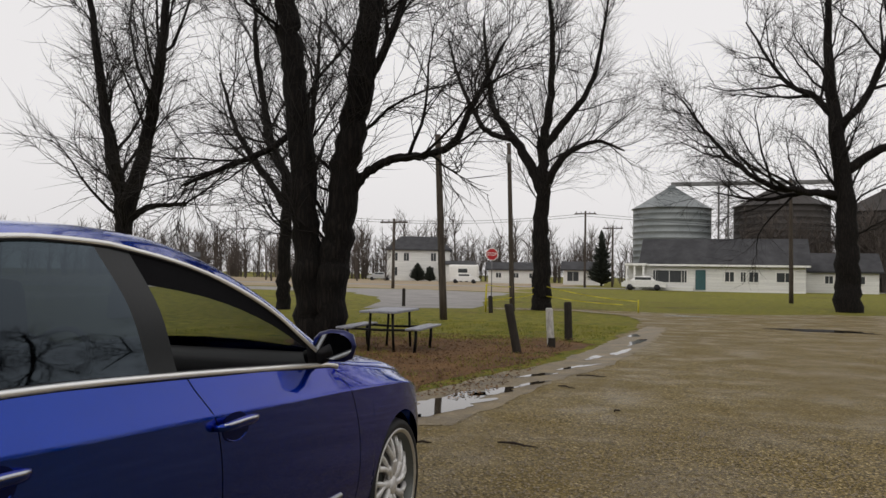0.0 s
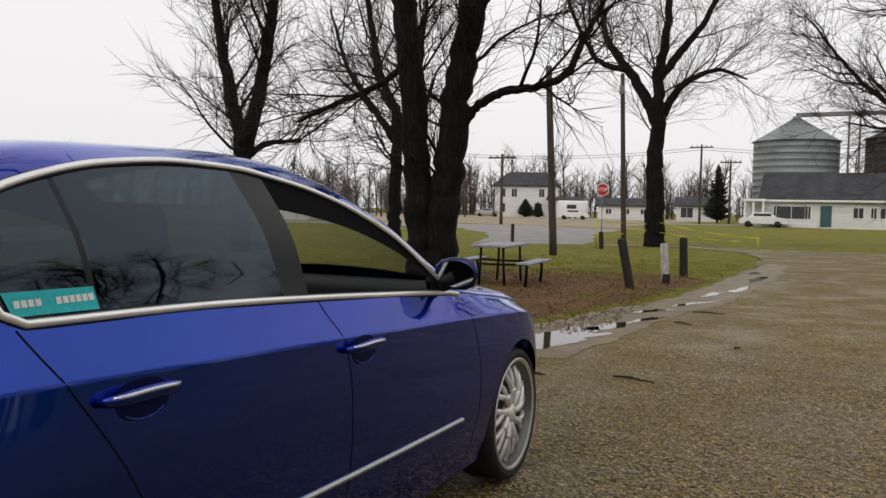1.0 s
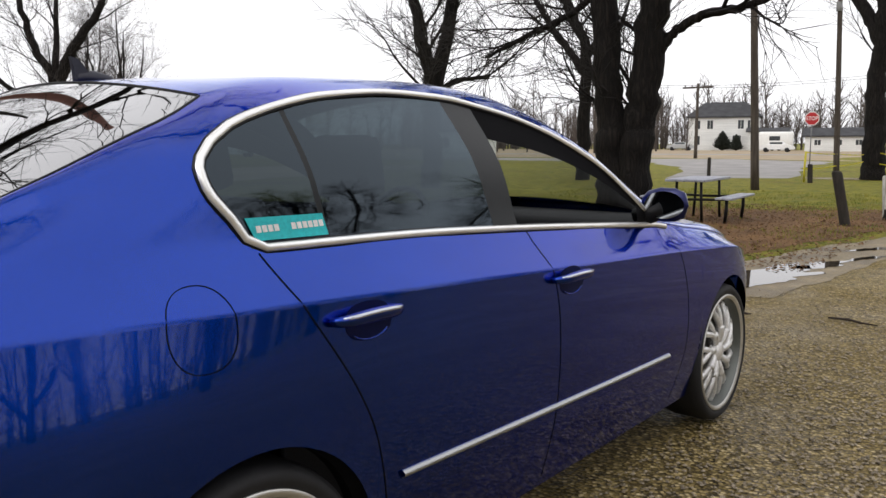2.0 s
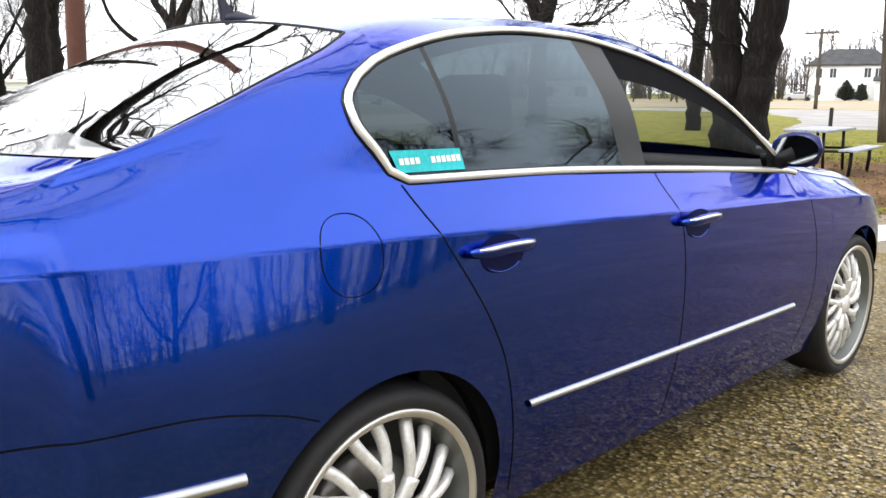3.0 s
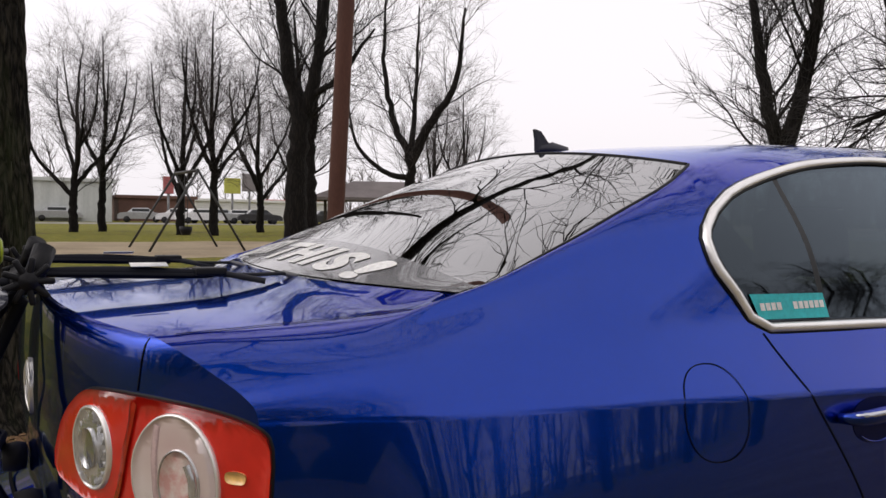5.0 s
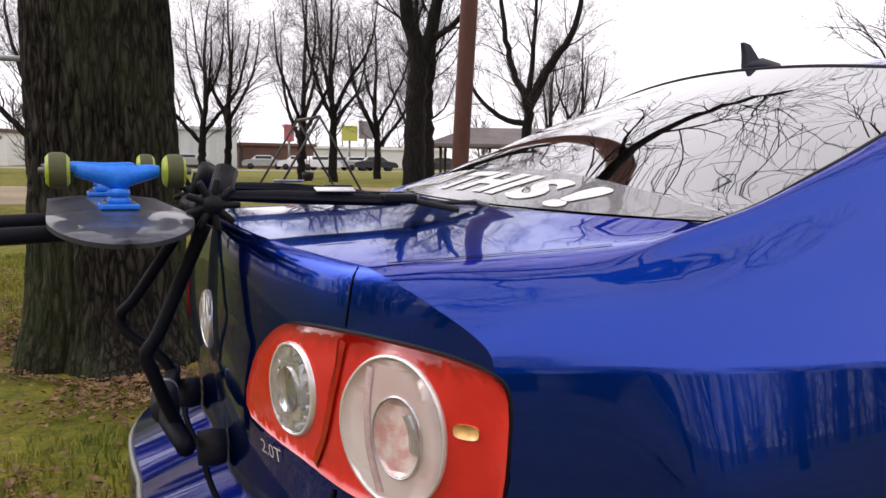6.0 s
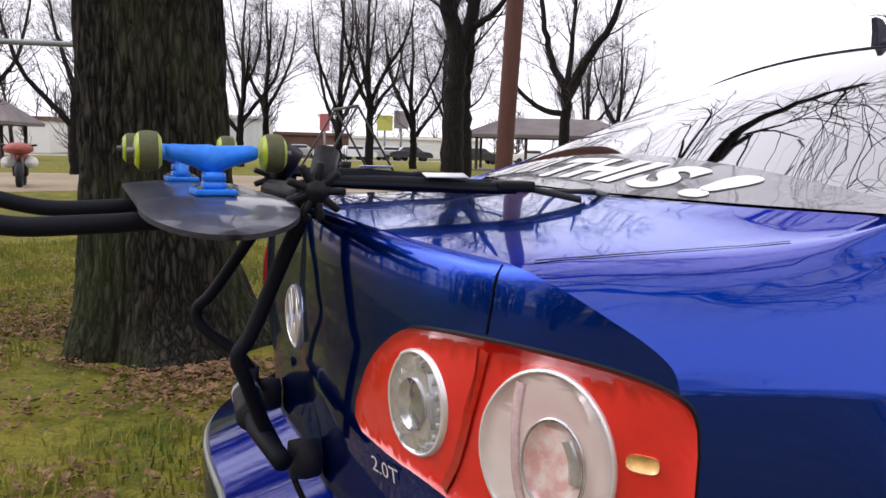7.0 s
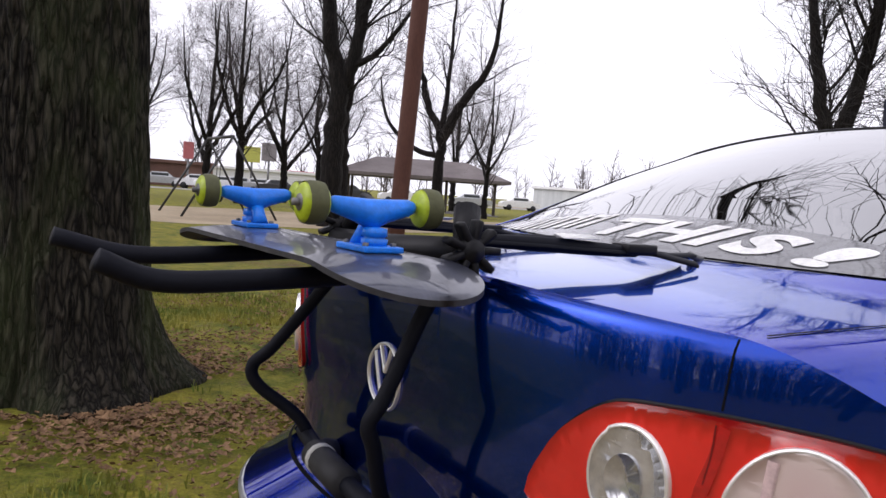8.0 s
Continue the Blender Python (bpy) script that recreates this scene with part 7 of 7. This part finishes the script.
WCAR, SCAR, DCAR = plain("white_car_paint", (0.7, 0.7, 0.7), 0.3, 0, 0.6), plain("silver_car_paint", (0.4, 0.41, 0.42), 0.3, 0.4, 0.6), plain("dark_car_paint", (0.03, 0.03, 0.035), 0.3, 0, 0.6)
for at, tn, col, lab in (((-82.3, 9.5), 80, SCAR, "silver car parked along the street"), ((-79.7, 12.7), 74, WCAR, "white car parked along the street"), ((-78.4, 14.3), 96, WCAR, "white car parked along the street"), ((-79.0, 16.4), 82, SCAR, "silver car parked along the street"), ((-80.4, 18.8), 78, WCAR, "white car parked along the street"), ((-78.0, 20.1), 85, DCAR, "dark car parked along the street"), ((-72, 31), 75, WCAR, "white car parked along the street"), ((-70, 38), 72, SCAR, "silver car parked along the street"), ((-73, 46), 70, WCAR, "white car parked along the street"), ((-69, 24), 85, DCAR, "dark car parked along the street"), ((-66, 52), 68, SCAR, "silver car parked along the street"), ((-84, 2.0), 90, SCAR, "silver car parked by the warehouse"), ((-31, 112), 10, WCAR, "white car parked by the sheds"), ((-3.2, 82.6), 0, WCAR, "white car parked beside the porch"), ((-52, 130), 15, SCAR, "silver car beside the white house")):
    far_car(at, tn, col, lab)


def shelter(label, at, turn, w, d, eave, rise):
    root = thing("shelter", label, "shelter", "park shelters", (*at, -0.02), turn)
    part("roof", hip(w, d, eave, rise, 0.6), mottled("brown_grey_roof", (0.12, 0.10, 0.10), (0.19, 0.165, 0.16), 0.6, 12, 0.85), root, "grey-brown shingle roof", False)
    for x in np.linspace(-w / 2 + 0.3, w / 2 - 0.3, 4):
        for y in (-d / 2 + 0.3, d / 2 - 0.3):
            part("post", box(x - 0.09, y - 0.09, 0, x + 0.09, y + 0.09, eave - 0.1, 0.01), POLE_WOOD, root, "", False)
    part("slab", box(-w / 2, -d / 2, 0.0, w / 2, d / 2, 0.07, 0.02), ASPHALT, root, "", False)


shelter("open picnic shelter with a low hip roof", (-47.2, 20.9), 66, 10, 6, 2.3, 1.15)
shelter("open park gazebo with a pale roof", (-54.7, -14.4), 80, 5, 5, 2.3, 1.5)

STEELDARK = plain("dark_steel_pipe", (0.05, 0.05, 0.05), 0.5, 0.5)
swing = thing("swing_set", "steel A-frame swing set with a hanging seat", "swing", "", (-25.6, 2.8, 0), 183)
bar_z, half = 2.55, 1.5
part("crossbar", tube([(-half, 0, bar_z), (0, 0, bar_z), (half, 0, bar_z)], 0.05, 10), STEELDARK, swing)
for sx in (-1, 1):
    for sy in (-1, 1):
        part("leg", tube([(sx * half, 0, bar_z), (sx * (half + 0.05), sy * 0.75, bar_z / 2), (sx * (half + 0.1), sy * 1.5, -0.02)], 0.04, 8), STEELDARK, swing)
for sx in (-0.2, 0.2):
    part("chain", tube([(sx, 0, bar_z), (sx, 0, 1.5), (sx * 0.8, 0, 0.72)], 0.012, 5), STEELDARK, swing)
part("seat", lathe([(0.45, 0.0), (0.45, 0.14), (0.60, 0.20), (0.74, 0.21), (0.74, 0.18), (0.5, 0.1), (0.5, 0.0)], 16, 'z'), BLACK, swing, "black bucket seat")

bars = thing("pull_up_bar", "pale steel crossbar frame behind the big tree", "play frame", "", (-6.6, -5.2, 0), 0)
PALEPIPE = plain("pale_galvanised_pipe", (0.38, 0.42, 0.42), 0.45, 0.5)
part("crossbar", tube([(0.6, 2.5, 2.02), (0.25, 0, 2.02), (0, -1.9, 2.02)], 0.024, 10), PALEPIPE, bars)
for p in ((0.6, 2.5), (0, -1.9)):
    part("upright", tube([(*p, -0.02), (*p, 1.0), (*p, 2.02)], 0.03, 10), PALEPIPE, bars)

rider = thing("motorcycle", "parked red and white motorcycle facing the lot", "motorcycle", "", (-22.4, -6.6, 0), -84)
part("front_tyre", tube([(0, 0.6 + 0.27 * math.cos(w), 0.31 + 0.27 * math.sin(w)) for w in np.linspace(0, 2 * math.pi, 21)[:-1]], 0.085, 8, True), RUBBER, rider)
part("rear_tyre", tube([(0, -0.7 + 0.26 * math.cos(w), 0.31 + 0.26 * math.sin(w)) for w in np.linspace(0, 2 * math.pi, 21)[:-1]], 0.10, 8, True), RUBBER, rider)
part("fork", join(tube([(-0.09, 0.6, 0.31), (-0.09, 0.45, 0.95)], 0.03, 8), tube([(0.09, 0.6, 0.31), (0.09, 0.45, 0.95)], 0.03, 8)), STEEL, rider)
part("fairing", moved(lathe([(-0.3, 0.0), (-0.25, 0.2), (0.1, 0.3), (0.25, 0.14), (0.3, 0.0)], 16, 'y'), Matrix.Translation((0, 0.4, 0.98)) @ Matrix.Diagonal((1.2, 1, 0.55, 1))), plain("dull_red_plastic", (0.36, 0.09, 0.07), 0.45), rider, "dull red fairing")
part("tank", moved(lathe([(-0.4, 0.0), (-0.3, 0.16), (0.2, 0.2), (0.4, 0.0)], 14, 'y'), Matrix.Translation((0, -0.05, 0.78))), plain("dull_red_tank", (0.34, 0.08, 0.06), 0.4), rider)
part("handlebar", tube([(-0.42, 0.3, 1.08), (-0.2, 0.38, 1.05), (0.2, 0.38, 1.05), (0.42, 0.3, 1.08)], 0.03, 8), BLACK, rider)
for sx in (-1, 1):
    part("side_cover", moved(lathe([(-0.22, 0.0), (-0.15, 0.16), (0.15, 0.16), (0.22, 0.0)], 12, 'y'), Matrix.Translation((0.28 * sx, 0.2, 0.62))), TRIM, rider, "white side cover")
part("engine", box(-0.18, -0.35, 0.25, 0.18, 0.25, 0.65, 0.05), BLACK, rider)
part("saddle", box(-0.16, -0.85, 0.72, 0.16, -0.25, 0.84, 0.05), BLACK, rider)


# ---- grass, litter and gravel ----
def scatter(name, mat, label, category, count, place, build, seed):
    rng = np.random.default_rng(seed)
    V, F = [], []
    for _ in range(count):
        p = place(rng)
        if p is None:
            continue
        v, f = build(rng, p)
        o = len(V)
        V += v
        F += [tuple(i + o for i in q) for q in f]
    ob = part(name, (V, F), mat, None, "", False)
    tagged(ob, label, category, kind="stuff")


def blade(rng, p):
    h, w, a, b = rng.uniform(0.012, 0.042), rng.uniform(0.003, 0.006), rng.uniform(0, 6.283), rng.uniform(0, 6.283)
    c, s, lean = math.cos(a) * w, math.sin(a) * w, rng.uniform(0.2, 1.1) * h
    x, y = p
    m = (x + math.cos(b) * lean * 0.35, y + math.sin(b) * lean * 0.35, h * 0.6)
    t = (x + math.cos(b) * lean, y + math.sin(b) * lean, h)
    return [(x - c, y - s, -0.02), (x + c, y + s, -0.02), (m[0] + c * 0.7, m[1] + s * 0.7, m[2]), (m[0] - c * 0.7, m[1] - s * 0.7, m[2]), t], [(0, 1, 2, 3), (3, 2, 4)]


def leaf(rng, p):
    r, a = rng.uniform(0.010, 0.030), rng.uniform(0, 6.283)
    q = Euler((rng.normal(0, 0.22), rng.normal(0, 0.22), a)).to_matrix()
    pts = [(-r, 0, 0), (-r * 0.3, -r * 0.55, 0.006), (r * 0.5, -r * 0.45, 0.0), (r, 0, r * 0.3), (r * 0.5, r * 0.45, 0.0), (-r * 0.3, r * 0.55, 0.006), (0, 0, -r * 0.12)]
    return [tuple(q @ Vector(k) + Vector((p[0], p[1], 0.012))) for k in pts], [(6, i, (i + 1) % 6) for i in range(6)]


def pebble(rng, p):
    r = rng.uniform(0.004, 0.011)
    sx, sy, sz, a = rng.uniform(0.7, 1.3), rng.uniform(0.7, 1.3), rng.uniform(0.45, 0.8), rng.uniform(0, 6.283)
    c, s = math.cos(a), math.sin(a)
    pts = [(1, 0, 0), (0.3, 0.9, 0.1), (-0.8, 0.6, 0), (-0.8, -0.6, 0.1), (0.3, -0.9, 0), (0.1, 0.1, 1), (-0.2, -0.1, -0.7)]
    out = [(p[0] + r * (x * sx * c - y * sy * s), p[1] + r * (x * sx * s + y * sy * c), r * sz * z + 0.003) for x, y, z in pts]
    return out, [(i, (i + 1) % 5, 5) for i in range(5)] + [((i + 1) % 5, i, 6) for i in range(5)]


def lush(x, y):
    return noise.noise(Vector((x * 0.9, y * 0.9, 3.3))) + 0.5 * noise.noise(Vector((x * 3.1, y * 3.1, 1.7)))


def park_spot(rng):
    x, y = rng.uniform(-9.5, -1.35), rng.uniform(-8.5, 2.5)
    if math.hypot(x + 3.70, y + 2.8) < 0.58:
        return None
    bare = math.exp(-max(0, math.hypot(x + 3.4, y + 2.7) - 0.9) / 0.5) * 0.7
    return (x, y) if lush(x, y) > -0.25 + bare + rng.normal(0, 0.15) else None


def island_spot(rng):
    y = rng.uniform(5.5, 20)
    x = rng.uniform(-9, 0.4)
    edge = np.interp(y, [5.4, 8.2, 10.3, 15.2, 20.7], [-0.7, -0.5, 0.1, 0.4, 0.6])
    return (x, y) if x < edge - 0.1 and lush(x, y) > 0.15 + rng.normal(0, 0.2) - 0.04 * (y - 12) else None


def litter_spot(rng):
    if rng.uniform() < 0.55:
        a, r = rng.uniform(0, 6.283), abs(rng.normal(0, 1.1)) + 0.5
        x, y = -3.55 + r * math.cos(a), -2.75 + r * math.sin(a)
    else:
        x, y = rng.uniform(-8, -1.4), rng.uniform(-7, 2)
    drift = noise.noise(Vector((x * 1.4, y * 1.4, 7.7)))
    return (x, y) if x < -1.3 and drift > rng.uniform(-0.35, 0.25) else None


def gravel_spot(rng):
    r = rng.uniform(1.2, 2.8) ** 2
    a = rng.uniform(-0.25, 1.0)
    x, y = 2.3 - math.sin(a) * r * 0.45 + rng.uniform(-0.6, 1.6), -1.9 + math.cos(a) * r
    return (x, y) if x > -0.5 and not (abs(x) < 0.8 and -2.3 < y < 2.2) else None


BLADES = mottled("grass_blades", (0.070, 0.125, 0.006), (0.33, 0.28, 0.045), 1.7, 30, 0.7, relief=0, ws=True)
LEAVES = mottled("fallen_leaves", (0.055, 0.024, 0.010), (0.30, 0.175, 0.085), 9, 60, 0.8, relief=0, ws=True)
PEBBLES = mottled("loose_pebbles", (0.06, 0.045, 0.025), (0.40, 0.33, 0.23), 35, 90, 0.6, relief=0, ws=True)
scatter("park_grass", BLADES, "short patchy yellow-green winter grass", "grass", 95000, park_spot, blade, 41)
scatter("island_grass", BLADES, "short patchy yellow-green winter grass", "grass", 30000, island_spot, blade, 42)
scatter("fallen_leaves", LEAVES, "brown fallen leaves round the trunk", "leaves", 22000, litter_spot, leaf, 43)
scatter("island_leaves", LEAVES, "brown fallen leaves on the bare earth", "leaves", 8000, lambda r: (r.uniform(-5.5, 0.0), r.uniform(6, 15)) , leaf, 44)
scatter("loose_gravel", PEBBLES, "loose tan and grey pebbles on the lot", "gravel", 24000, gravel_spot, pebble, 45)
